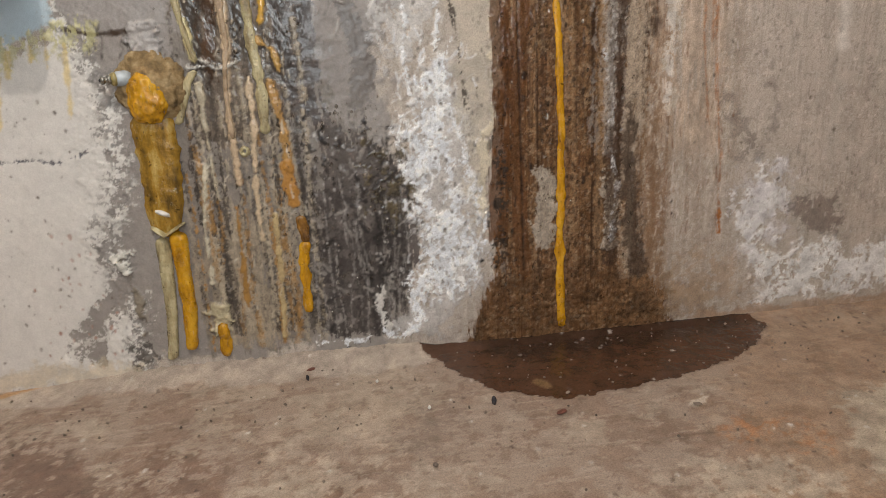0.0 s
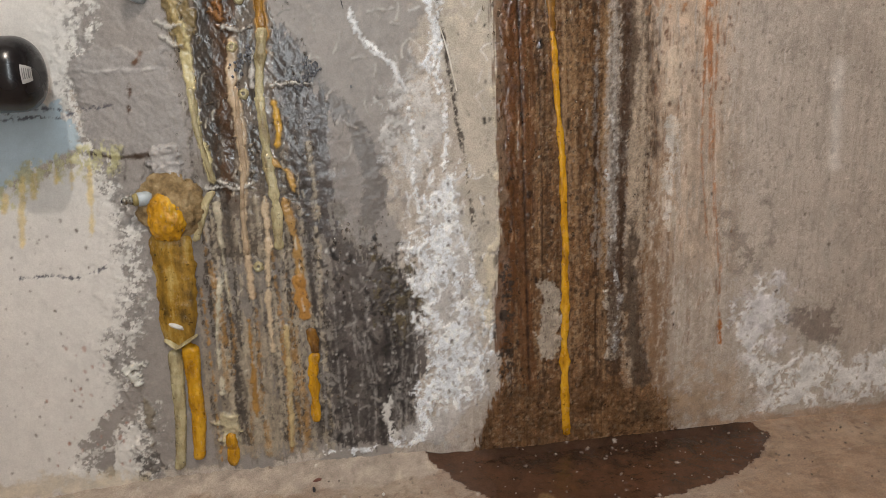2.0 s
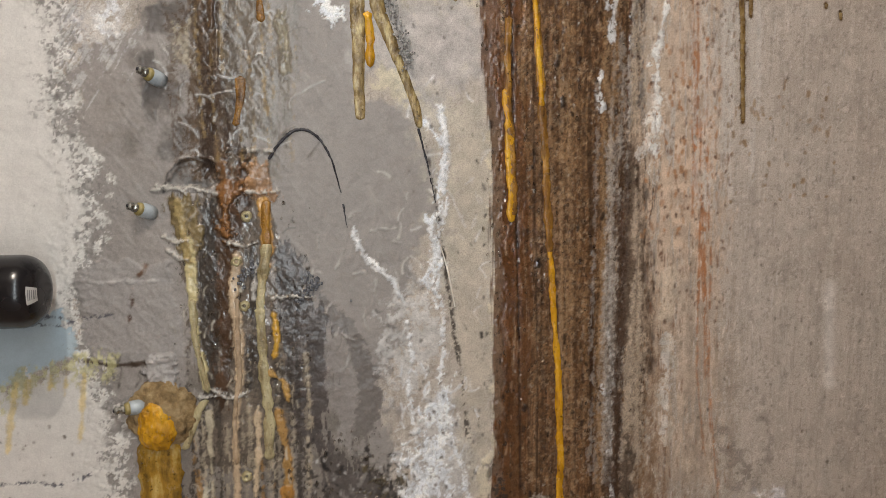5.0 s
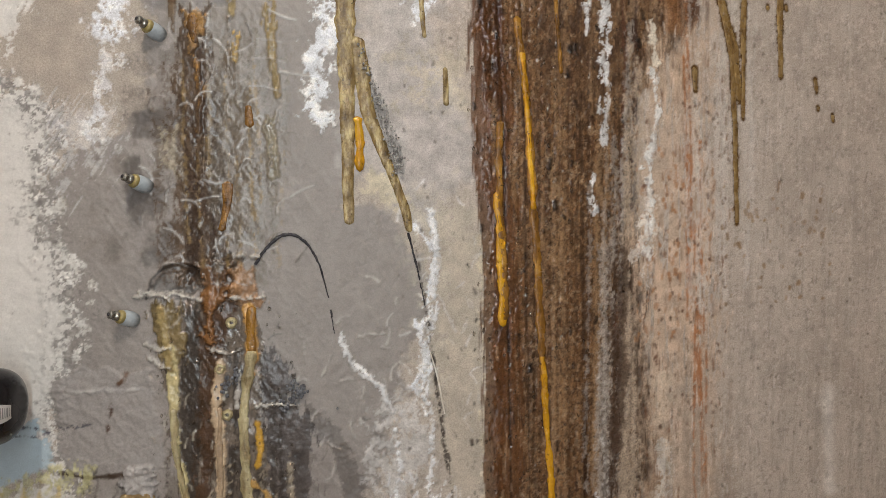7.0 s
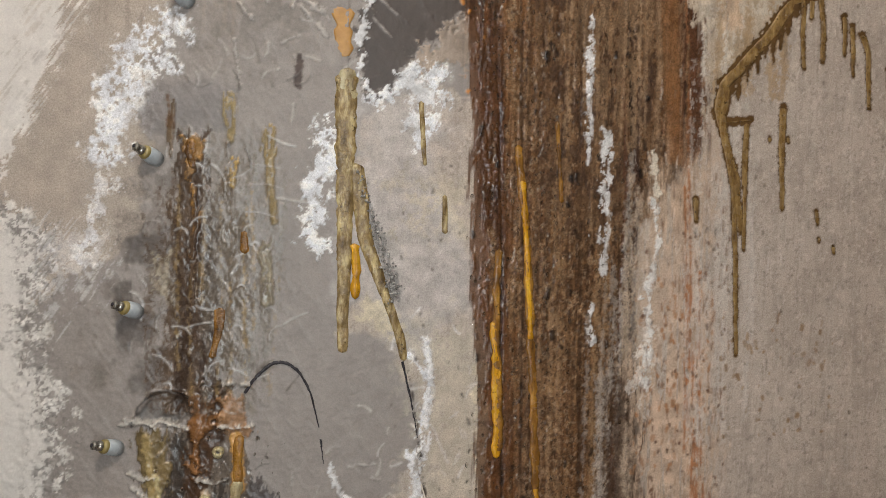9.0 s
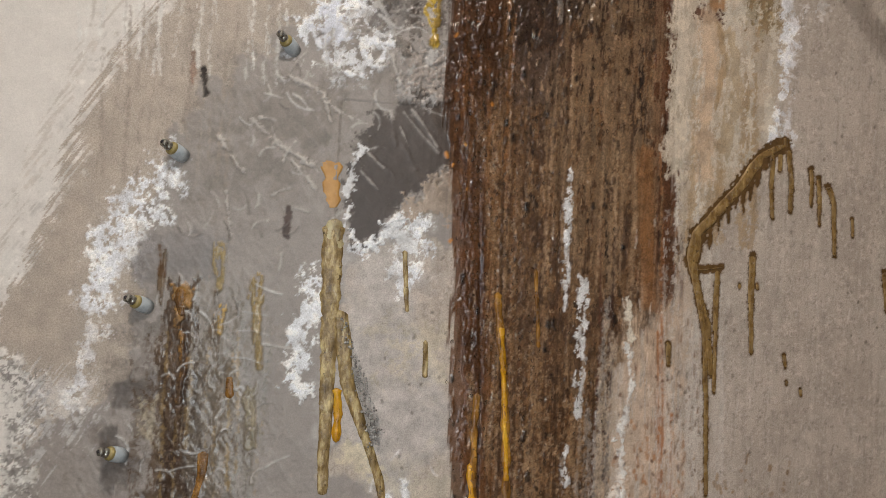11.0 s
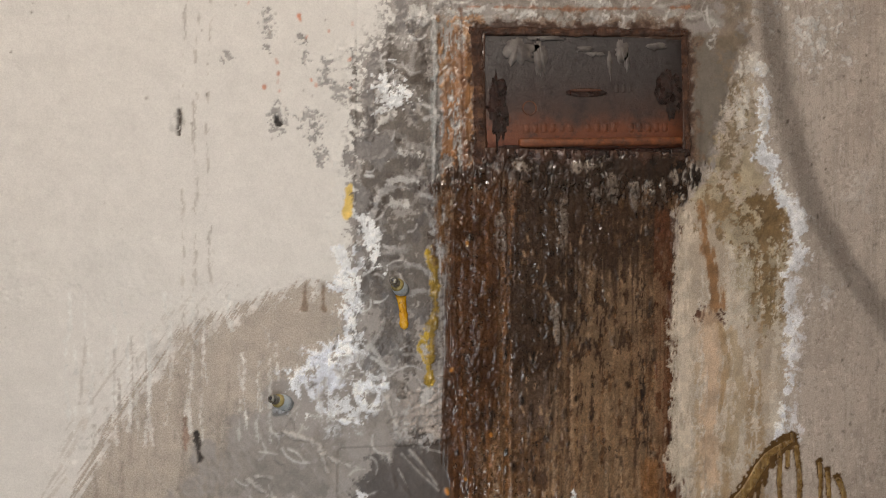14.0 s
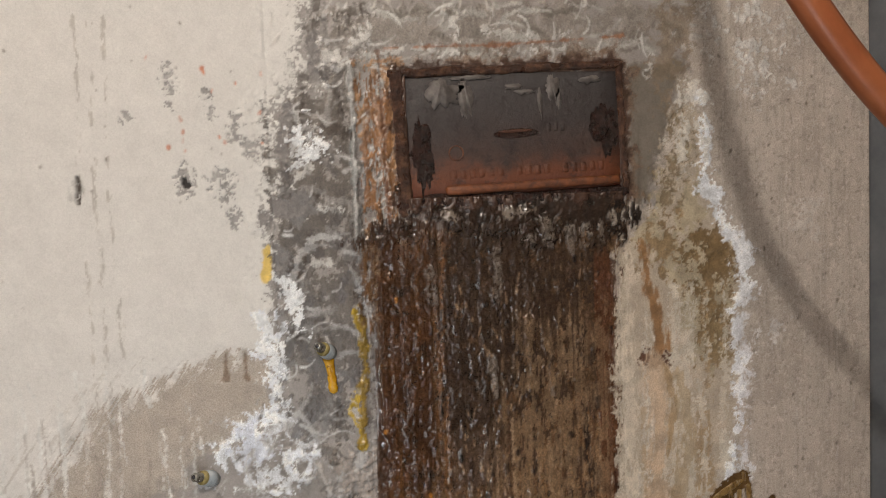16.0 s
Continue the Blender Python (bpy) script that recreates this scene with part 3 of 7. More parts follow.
W.area([(-0.4, 0.62), (-0.365, 0.623), (-0.365, 0.573), (-0.37, 0.547), (-0.384, 0.547), (-0.395, 0.573)], S(112, 94, 62), a=0.95, soft=0.003, rag=0.006, by="drip", dry=0.20, var=0.2, h=0.003)
W.area([(-0.4, 0.627), (-0.394, 0.644), (-0.384, 0.655), (-0.366, 0.662), (-0.348, 0.655), (-0.344, 0.633), (-0.357, 0.628), (-0.379, 0.63)], S(112, 105, 98), a=0.97, soft=0.002, rag=0.002, dry=0.5, var=0.08, h=-0.005)
W.area([(-0.379, 0.63), (-0.373, 0.649), (-0.352, 0.652), (-0.344, 0.633), (-0.357, 0.626)], S(84, 77, 70), a=0.8, soft=0.006, rag=0.004, dry=0.3, h=-0.003)
W.run([(-0.403, 0.624), (-0.397, 0.645), (-0.385, 0.658), (-0.366, 0.664), (-0.345, 0.658)], 0.0016, S(58, 52, 48), soft=0.0015, rag=0.001, h=0.001)
W.streaks(-0.40, -0.25, 0.05, 0.58, S(54, 47, 41), 34, 0.0030, 501, a=0.9, dry=0.20)
W.streaks(-0.40, -0.25, 0.03, 0.45, S(160, 144, 121), 34, 0.0024, 502, a=0.75, h=0.0006, dry=0.3)
W.streaks(-0.40, -0.26, 0.03, 0.36, S(150, 110, 60), 12, 0.0024, 504, a=0.8, dry=0.2, h=0.001)
W.streaks(-0.26, -0.14, 0.03, 0.30, S(48, 44, 42), 26, 0.0026, 505, a=0.8, dry=0.20)
W.streaks(-0.26, -0.14, 0.03, 0.28, S(140, 132, 124), 22, 0.0014, 506, a=0.7, h=0.001)
for i, (pts, wd, tint) in enumerate((
        ([(-0.378, 0.567), (-0.377, 0.528), (-0.377, 0.488), (-0.373, 0.441), (-0.365, 0.393)], (0.0060, 0.0036), S(184, 166, 120)), ([(-0.389, 0.611), (-0.382, 0.573), (-0.379, 0.547)], (0.0040, 0.0050), S(150, 128, 84)), ([(-0.326, 0.546), (-0.331, 0.5), (-0.327, 0.453), (-0.328, 0.391), (-0.335, 0.328), (-0.334, 0.249)], (0.0055, 0.0034), S(178, 152, 122)),
        ([(-0.294, 0.61), (-0.29, 0.572), (-0.294, 0.539)], (0.0065, 0.0065), S(178, 132, 72)), ([(-0.285, 0.479), (-0.282, 0.451), (-0.286, 0.431)], (0.0026, 0.0020), S(186, 140, 52)), ([(-0.292, 0.41), (-0.278, 0.399), (-0.272, 0.375)], (0.0036, 0.0016), S(172, 132, 72)), ([(-0.307, 0.369), (-0.309, 0.306), (-0.316, 0.234), (-0.316, 0.174)], (0.0034, 0.0026), S(184, 160, 130)),
        ([(-0.283, 0.361), (-0.276, 0.318), (-0.274, 0.26)], (0.0050, 0.0042), S(154, 116, 66)), ([(-0.364, 0.365), (-0.364, 0.295), (-0.361, 0.229)], (0.0028, 0.0020), S(166, 152, 128)), ([(-0.342, 0.217), (-0.343, 0.149), (-0.345, 0.087)], (0.0026, 0.0018), S(148, 108, 56)), ([(-0.297, 0.205), (-0.299, 0.129), (-0.305, 0.042)], (0.0036, 0.0026), S(170, 146, 104)),
        ([(-0.277, 0.262), (-0.273, 0.218)], (0.0080, 0.0070), S(160, 112, 54)), ([(-0.371, 0.27), (-0.383, 0.198), (-0.384, 0.122)], (0.0020, 0.0014), S(178, 166, 142)), ([(-0.305, 0.539), (-0.309, 0.499)], (0.0030, 0.0030), S(168, 158, 146)))):
    W.run(pts, wd, tint, soft=0.0024, rag=0.002, by="mid", h=0.0016, dry=0.20, grit=0.4, var=0.10, seed=i)
W.smears(-0.40, -0.25, 0.06, 0.60, (S(190, 178, 158), S(168, 154, 134), S(60, 52, 46)), 90, 0.014, 0.0009, 522, turn=1.57, spread=0.35, h=0.001, dry=0.15)
W.smears(-0.26, -0.13, 0.04, 0.32, (S(40, 37, 36), S(46, 42, 40), S(128, 120, 112)), 170, 0.012, 0.0022, 523, turn=1.2, spread=0.8, h=0.0005, dry=0.1)
# pale crusts and threads that bridge the runs and the hollow
for i, pts in enumerate(([(-0.414, 0.626), (-0.394, 0.627), (-0.375, 0.63), (-0.362, 0.625), (-0.345, 0.621)], [(-0.409, 0.631), (-0.388, 0.627), (-0.379, 0.623)], [(-0.317, 0.668), (-0.298, 0.671), (-0.28, 0.668)], [(-0.313, 0.623), (-0.294, 0.622), (-0.275, 0.624)], [(-0.406, 0.573), (-0.392, 0.567), (-0.378, 0.569)], [(-0.405, 0.561), (-0.39, 0.547), (-0.379, 0.547)], [(-0.335, 0.566), (-0.316, 0.559), (-0.303, 0.565)], [(-0.358, 0.392), (-0.332, 0.383), (-0.318, 0.387)], [(-0.374, 0.383), (-0.351, 0.385), (-0.332, 0.379)], [(-0.287, 0.499), (-0.261, 0.501), (-0.241, 0.498)])):
    W.run(pts, (0.0018, 0.0012), S(184, 174, 160), a=0.9, soft=0.0014, rag=0.002, by="fine", seed=i, h=0.004, dry=0.25)
# crackle and broken mortar round the foam plug
W.area([(-0.44, 0.406), (-0.426, 0.433), (-0.4, 0.435), (-0.392, 0.414), (-0.4, 0.394), (-0.422, 0.395)], S(158, 149, 141), soft=0.003, rag=0.006, h=0.004, var=0.14)
W.streaks(-0.475, -0.43, 0.40, 0.44, S(60, 52, 46), 9, 0.0010, 520, a=0.8)
W.run([(-0.49, 0.163), (-0.478, 0.132), (-0.476, 0.101), (-0.476, 0.061)], (0.004, 0.003), S(120, 108, 92), rag=0.004, h=0.002)
W.run([(-0.482, 0.159), (-0.48, 0.147)], 0.010, S(190, 182, 168), soft=0.003, rag=0.008, gaps=0.2, gapby="flake", h=0.003)
W.run([(-0.384, 0.088), (-0.381, 0.06)], 0.012, S(172, 156, 124), h=0.004, rag=0.006)
W.area([(-0.497, 0.057), (-0.475, 0.055), (-0.472, 0.022), (-0.501, 0.017)], S(66, 58, 52), a=0.8, gaps=0.3, gapby="fine")

# upper end of the old leak
W.area([(-0.395, 0.982), (-0.341, 0.994), (-0.303, 0.984), (-0.309, 0.945), (-0.358, 0.937), (-0.399, 0.944)], S(118, 110, 104), a=0.9, soft=0.012, rag=0.010, by="big", dry=0.4, var=0.05)
W.area([(-0.367, 0.939), (-0.277, 0.946), (-0.253, 0.92), (-0.253, 0.773), (-0.277, 0.686), (-0.301, 0.674), (-0.36, 0.675), (-0.368, 0.802)], S(124, 114, 103), a=0.8, soft=0.014, rag=0.012, by="drip", dry=0.25, var=0.08)
for i, pts in enumerate(([(-0.413, 0.828), (-0.388, 0.835), (-0.362, 0.826), (-0.36, 0.802), (-0.394, 0.802), (-0.411, 0.807)], [(-0.427, 0.771), (-0.411, 0.779), (-0.401, 0.753), (-0.382, 0.735), (-0.386, 0.717), (-0.409, 0.714), (-0.423, 0.741)], [(-0.36, 0.675), (-0.366, 0.699), (-0.395, 0.687), (-0.412, 0.672), (-0.386, 0.663)])):
    W.area(pts, S(88, 80, 74), a=0.85, soft=0.012, rag=0.010, by="big", dry=0.3, var=0.08, seed=i)
W.area([(-0.385, 0.802), (-0.365, 0.814), (-0.36, 0.772), (-0.368, 0.754), (-0.382, 0.766)], S(160, 146, 122), a=0.8, soft=0.005, rag=0.006, var=0.08)
W.area([(-0.36, 0.934), (-0.335, 0.939), (-0.334, 0.881), (-0.337, 0.821), (-0.331, 0.76), (-0.324, 0.711), (-0.31, 0.662), (-0.353, 0.662), (-0.36, 0.735), (-0.358, 0.802), (-0.365, 0.856)], S(70, 54, 41), a=0.95, soft=0.004, rag=0.008, by="drip", dry=0.20, var=0.22, grit=0.5)
W.area([(-0.355, 0.935), (-0.339, 0.938), (-0.34, 0.911), (-0.348, 0.898), (-0.355, 0.91)], S(140, 104, 60), a=0.9, soft=0.003, rag=0.006, dry=0.12, var=0.2, h=0.002)
W.area([(-0.315, 0.845), (-0.286, 0.852), (-0.286, 0.711), (-0.304, 0.674), (-0.319, 0.686), (-0.314, 0.772)], S(96, 82, 66), a=0.75, soft=0.006, rag=0.010, by="drip", gaps=0.2, gapby="drip", dry=0.12, var=0.2)
for i, (pts, wd, tint) in enumerate((([(-0.307, 0.984), (-0.308, 0.954), (-0.303, 0.936)], (0.006, 0.004), S(146, 126, 86)), ([(-0.304, 0.912), (-0.305, 0.888)], (0.006, 0.004), S(176, 142, 78)), ([(-0.31, 0.93), (-0.311, 0.851)], (0.0026, 0.002), S(92, 76, 58)), ([(-0.268, 0.946), (-0.265, 0.895), (-0.259, 0.846)], (0.0070, 0.0030), S(140, 118, 76)),
                                     ([(-0.267, 0.822), (-0.265, 0.76)], (0.0060, 0.0040), S(134, 122, 98)), ([(-0.368, 0.975), (-0.37, 0.915)], (0.0020, 0.0014), S(96, 78, 58)), ([(-0.346, 0.892), (-0.342, 0.833), (-0.344, 0.808)], (0.004, 0.003), S(150, 108, 58)), ([(-0.338, 0.802), (-0.342, 0.748)], (0.003, 0.002), S(136, 116, 90)))):
    W.run(pts, wd, tint, a=0.9, soft=0.002, rag=0.003, by="drip", seed=i, gaps=0.1, gapby="drip", h=0.0016, dry=0.12)
W.streaks(-0.385, -0.335, 0.64, 0.93, S(84, 66, 50), 26, 0.0040, 561, a=0.7, dry=0.2)
W.streaks(-0.36, -0.32, 0.64, 0.93, S(54, 40, 31), 22, 0.0030, 562, a=0.85, dry=0.15)
W.streaks(-0.33, -0.25, 0.64, 0.95, S(104, 92, 77), 26, 0.0034, 563, a=0.45, dry=0.2)
W.streaks(-0.37, -0.25, 0.66, 0.95, S(150, 122, 78), 8, 0.0020, 564, a=0.6, dry=0.2)
W.smears(-0.40, -0.24, 0.66, 0.95, (S(190, 184, 176), S(172, 164, 154), S(70, 58, 48)), 46, 0.022, 0.0007, 524, turn=1.5, spread=0.5, bend=2.2, h=0.0016, dry=0.2)
W.smears(-0.40, -0.24, 0.64, 0.95, (S(190, 184, 176), S(178, 170, 160)), 18, 0.034, 0.0007, 525, turn=0.1, spread=0.35, h=0.0016, dry=0.2)

# white bloom beside the brown run
W.area([(-0.17, 0.028), (-0.117, 0.026), (-0.042, 0.088), (-0.036, 0.166), (-0.049, 0.219), (-0.053, 0.311), (-0.077, 0.379), (-0.117, 0.382), (-0.128, 0.317), (-0.127, 0.174), (-0.113, 0.095), (-0.13, 0.065)], S(178, 170, 163), a=0.7, soft=0.016, rag=0.018, h=0.001)
W.area([(-0.133, 0.065), (-0.116, 0.173), (-0.126, 0.247), (-0.131, 0.317), (-0.112, 0.362), (-0.078, 0.36), (-0.085, 0.293), (-0.077, 0.221), (-0.044, 0.151), (-0.053, 0.089), (-0.099, 0.07)], LIME, a=0.95, soft=0.01, rag=0.014, gaps=0.30, gapby="crust", h=0.0004, grit=0.8)
W.area([(-0.129, 0.073), (-0.116, 0.173), (-0.125, 0.203), (-0.078, 0.207), (-0.066, 0.153), (-0.084, 0.076)], LIME, a=0.95, soft=0.008, rag=0.010, gaps=0.2, gapby="crust", h=0.0004, grit=0.8)
W.run([(-0.069, 0.405), (-0.088, 0.361), (-0.063, 0.305), (-0.059, 0.242), (-0.042, 0.211), (-0.037, 0.166), (-0.052, 0.113)], (0.004, 0.007), LIME, rag=0.006, gaps=0.25, gapby="crust", h=0.0004, grit=0.8)
W.run([(-0.259, 0.026), (-0.207, 0.024), (-0.177, 0.033), (-0.147, 0.021), (-0.127, 0.048), (-0.136, 0.082)], (0.002, 0.006), LIME, rag=0.006, gaps=0.15, gapby="crust", h=0.0004, grit=0.8)
W.run([(-0.169, 0.036), (-0.181, 0.07), (-0.171, 0.101)], 0.003, S(190, 182, 172), rag=0.004, gaps=0.3, gapby="crust")
W.run([(-0.206, 0.955), (-0.216, 0.893), (-0.226, 0.836), (-0.207, 0.824)], (0.010, 0.007), LIME, soft=0.006, rag=0.010, gaps=0.2, gapby="crust", h=0.0004, grit=0.8)
W.run([(-0.191, 0.952), (-0.206, 0.908), (-0.214, 0.858), (-0.222, 0.845), (-0.207, 0.826)], (0.012, 0.008), LIME, soft=0.006, rag=0.010, gaps=0.2, gapby="crust", h=0.0004, grit=0.8)
W.area([(-0.173, 0.985), (-0.136, 0.993), (-0.105, 1.02), (-0.073, 1.028), (-0.078, 0.99), (-0.096, 0.938), (-0.063, 0.914), (-0.04, 0.786), (-0.058, 0.76), (-0.096, 0.708), (-0.155, 0.771), (-0.18, 0.758), (-0.175, 0.909)], S(172, 163, 155), a=0.7, soft=0.02, rag=0.02, by="big")
W.run([(-0.167, 0.994), (-0.148, 0.986), (-0.13, 1), (-0.105, 1.023), (-0.079, 1.022)], (0.004, 0.012), LIME, rag=0.008, gaps=0.15, gapby="crust", h=0.0004, grit=0.8)
W.run([(-0.086, 1.021), (-0.084, 0.977), (-0.109, 0.937)], (0.012, 0.003), LIME, rag=0.008, gaps=0.35, gapby="crust", h=0.0004, grit=0.8)
W.area([(-0.171, 0.764), (-0.129, 0.759), (-0.116, 0.72), (-0.161, 0.739)], S(196, 182, 154), a=0.8, soft=0.01, rag=0.008)
W.area([(-0.139, 0.892), (-0.043, 0.902), (-0.042, 0.85), (-0.067, 0.837), (-0.126, 0.848)], S(180, 166, 142), a=0.6, soft=0.02, rag=0.02, gaps=0.3)
W.area([(-0.109, 0.72), (-0.058, 0.753), (-0.028, 0.721), (-0.019, 0.538), (-0.091, 0.54)], S(178, 166, 146), a=0.7, soft=0.02, rag=0.016, gaps=0.15, var=0.1)
W.run([(-0.089, 0.721), (-0.08, 0.656), (-0.089, 0.591), (-0.094, 0.54)], 0.0035, S(200, 194, 188), rag=0.004, gaps=0.2, gapby="fine", h=0.001)
W.run([(-0.105, 0.704), (-0.08, 0.667), (-0.101, 0.589), (-0.088, 0.536), (-0.109, 0.516), (-0.096, 0.489)], 0.0035, LIME, rag=0.004, gaps=0.2, gapby="crust", h=0.0004, grit=0.8)
W.run([(-0.191, 0.571), (-0.176, 0.538), (-0.146, 0.517), (-0.13, 0.483)], (0.0008, 0.0016), S(190, 184, 178), rag=0.003, h=0.001)
W.area([(-0.151, 0.49), (-0.082, 0.522), (-0.09, 0.426), (-0.12, 0.327), (-0.159, 0.429)], S(186, 178, 170), a=0.7, soft=0.014, rag=0.02, gaps=0.4, gapby="crust", h=0.001)
W.area([(-0.073, 0.692), (-0.023, 0.692), (-0.019, 0.292), (-0.049, 0.171), (-0.063, 0.295), (-0.082, 0.509)], S(172, 158, 139), a=0.75, soft=0.012, rag=0.012, var=0.1)
W.run([(-0.023, 0.686), (-0.018, 0.507), (-0.019, 0.322), (-0.034, 0.263), (-0.042, 0.171)], 0.006, S(188, 172, 146), a=0.7, rag=0.006, h=0.002)
W.dots(-0.13, -0.02, 0.10, 1.0, S(104, 94, 84), 120, 0.0024, 530)
for i, line in enumerate(([(-0.086, 0.719), (-0.08, 0.687), (-0.086, 0.641), (-0.08, 0.608), (-0.092, 0.568), (-0.102, 0.542), (-0.092, 0.514), (-0.099, 0.494), (-0.086, 0.473), (-0.087, 0.424)], [(-0.086, 0.717), (-0.081, 0.672), (-0.085, 0.633), (-0.087, 0.601), (-0.102, 0.575), (-0.093, 0.556), (-0.099, 0.51), (-0.086, 0.483)], [(-0.192, 0.58), (-0.183, 0.55), (-0.163, 0.533), (-0.147, 0.516), (-0.135, 0.498)], [(-0.086, 0.424), (-0.093, 0.381), (-0.087, 0.337), (-0.062, 0.277), (-0.051, 0.223), (-0.043, 0.169)], [(-0.131, 0.467), (-0.124, 0.425), (-0.13, 0.383), (-0.121, 0.324)])):
    W.run(line, (0.0016, 0.0022), S(214, 208, 202), a=0.95, soft=0.0014, rag=0.003, by="fine", seed=i, gaps=0.06, gapby="fine", h=0.001)
W.smears(-0.15, -0.03, 0.30, 0.75, (S(200, 192, 184), S(188, 178, 166)), 60, 0.016, 0.0012, 531, turn=1.5, spread=0.5, h=0.0006)
W.smears(-0.14, -0.04, 0.06, 0.40, (S(222, 218, 216), S(206, 200, 195)), 130, 0.014, 0.0016, 532, turn=1.4, spread=0.6, h=0.0006)
W.dots(-0.13, -0.04, 0.07, 0.36, S(120, 110, 102), 150, 0.0020, 533, h=-0.0008)
W.dots(-0.26, -0.12, 0.04, 0.30, S(168, 160, 152), 140, 0.0014, 534, h=0.0006)
# long slanting crack with old sealant
W.run([(-0.106, 0.683), (-0.096, 0.624), (-0.086, 0.558), (-0.066, 0.395)], 0.0010, S(70, 60, 52), rag=0.002, gaps=0.15, gapby="fine", h=-0.001)
W.run([(-0.068, 0.436), (-0.061, 0.372), (-0.056, 0.318)], 0.0018, S(82, 72, 62), rag=0.002, gaps=0.2, gapby="fine", h=-0.001)

# black damp patch under the mortar
W.area([(-0.166, 0.996), (-0.176, 1.069), (-0.144, 1.142), (-0.087, 1.179), (-0.044, 1.189), (-0.032, 1.077), (-0.061, 1.088), (-0.091, 1.047), (-0.123, 1.027), (-0.146, 0.997)], S(60, 49, 41), a=0.95, soft=0.012, rag=0.014, by="mid", var=0.12, dry=0.35, grit=0.5)
W.area([(-0.061, 1.088), (-0.038, 1.096), (-0.034, 1.037), (-0.077, 1.035), (-0.116, 1.027), (-0.091, 1.047)], S(136, 122, 106), a=0.9, soft=0.006, rag=0.008, var=0.15)
for pts in ([(-0.098, 1.152), (-0.065, 1.108)], [(-0.147, 1.096), (-0.12, 1.078)], [(-0.125, 1.15), (-0.119, 1.111)], [(-0.109, 1.112), (-0.094, 1.086)], [(-0.318, 1.105), (-0.29, 1.069)], [(-0.236, 1.085), (-0.208, 1.055)], [(-0.256, 1.103), (-0.21, 1.08)], [(-0.203, 1.158), (-0.189, 1.146), (-0.156, 1.135)],
            [(-0.306, 1.043), (-0.299, 0.994)], [(-0.243, 1.18), (-0.204, 1.164), (-0.195, 1.132)], [(-0.129, 1.216), (-0.113, 1.171)], [(-0.283, 1.127), (-0.25, 1.103)]):
    W.run(pts, 0.0018, S(170, 160, 150), a=0.8, rag=0.002, by="fine", h=0.0022)
W.run([(-0.237, 1.028), (-0.238, 0.999)], 0.004, S(66, 50, 42), soft=0.002)
W.run([(-0.374, 0.979), (-0.37, 0.949)], (0.001, 0.004), S(88, 66, 46))
W.area([(-0.128, 1.196), (-0.07, 1.234), (-0.044, 1.202), (-0.059, 1.168), (-0.085, 1.153), (-0.113, 1.171)], S(178, 170, 162), a=0.7, gaps=0.35, gapby="crust", h=0.002, soft=0.01, rag=0.014)

for i, (line, wd) in enumerate((([(-0.223, 1.242), (-0.212, 1.218), (-0.184, 1.191), (-0.157, 1.188), (-0.139, 1.211), (-0.131, 1.235), (-0.129, 1.262)], 0.0022), ([(-0.159, 1.209), (-0.154, 1.23), (-0.13, 1.229)], 0.0040), ([(-0.224, 1.25), (-0.202, 1.269), (-0.177, 1.285), (-0.151, 1.291)], 0.0050), ([(-0.185, 1.348), (-0.173, 1.322), (-0.164, 1.289)], 0.0070), ([(-0.164, 1.384), (-0.145, 1.4), (-0.14, 1.421)], 0.0060), ([(-0.184, 1.382), (-0.176, 1.362), (-0.163, 1.367)], 0.0060))):
    W.run(line, wd, S(214, 210, 208), a=0.95, soft=0.002, rag=wd, by="flake", gaps=0.12, gapby="flake", seed=i, h=0.001)
W.area([(-0.221, 1.247), (-0.196, 1.266), (-0.181, 1.246), (-0.186, 1.22), (-0.211, 1.215)], S(200, 198, 202), a=0.75, soft=0.008, rag=0.010, gaps=0.2, gapby="flake")
W.area([(-0.12, 1.22), (-0.066, 1.228), (-0.051, 1.198), (-0.069, 1.163), (-0.09, 1.175), (-0.111, 1.187)], S(150, 136, 124), a=0.85, soft=0.004, rag=0.012, by="flake", gaps=0.4, gapby="flake", h=0.002, var=0.15)
W.smears(-0.36, -0.07, 1.00, 1.30, (S(182, 174, 166), S(170, 162, 153), S(96, 88, 82)), 60, 0.030, 0.0010, 641, turn=-0.7, spread=0.7, bend=1.6, h=0.0014, keep=lambda u, v: u > -0.36 + 0.55 * max(0, v - 1.02))
r = random.Random(12)
for i in range(110):
    if i < 70:
        u, v = r.uniform(-0.37, -0.08), r.uniform(0.96, 1.30)
        if u < -0.36 + 0.55 * max(0, v - 1.02):
            continue
    elif i < 95:
        u, v = r.uniform(-0.25, -0.14), r.uniform(0.40, 0.60)
    else:
        u, v = r.uniform(-0.17, -0.08), r.uniform(1.36, 1.70)
    a, bend, size = r.choice((-0.9, 0.8, 1.5)) + r.gauss(0, 0.35), r.uniform(-0.8, 0.8), r.uniform(0.008, 0.028)
    line = [(u + size * q / 3 * math.cos(a + bend * q / 3), v + size * q / 3 * math.sin(a + bend * q / 3)) for q in range(4)]
    W.run(line, (0.0013, 0.0006), S(168, 159, 149) if i % 3 else S(92, 84, 77), a=r.uniform(0.45, 0.9), soft=0.0014, rag=0.001, by="fine", seed=i, h=0.0012 if i % 3 else -0.0006)

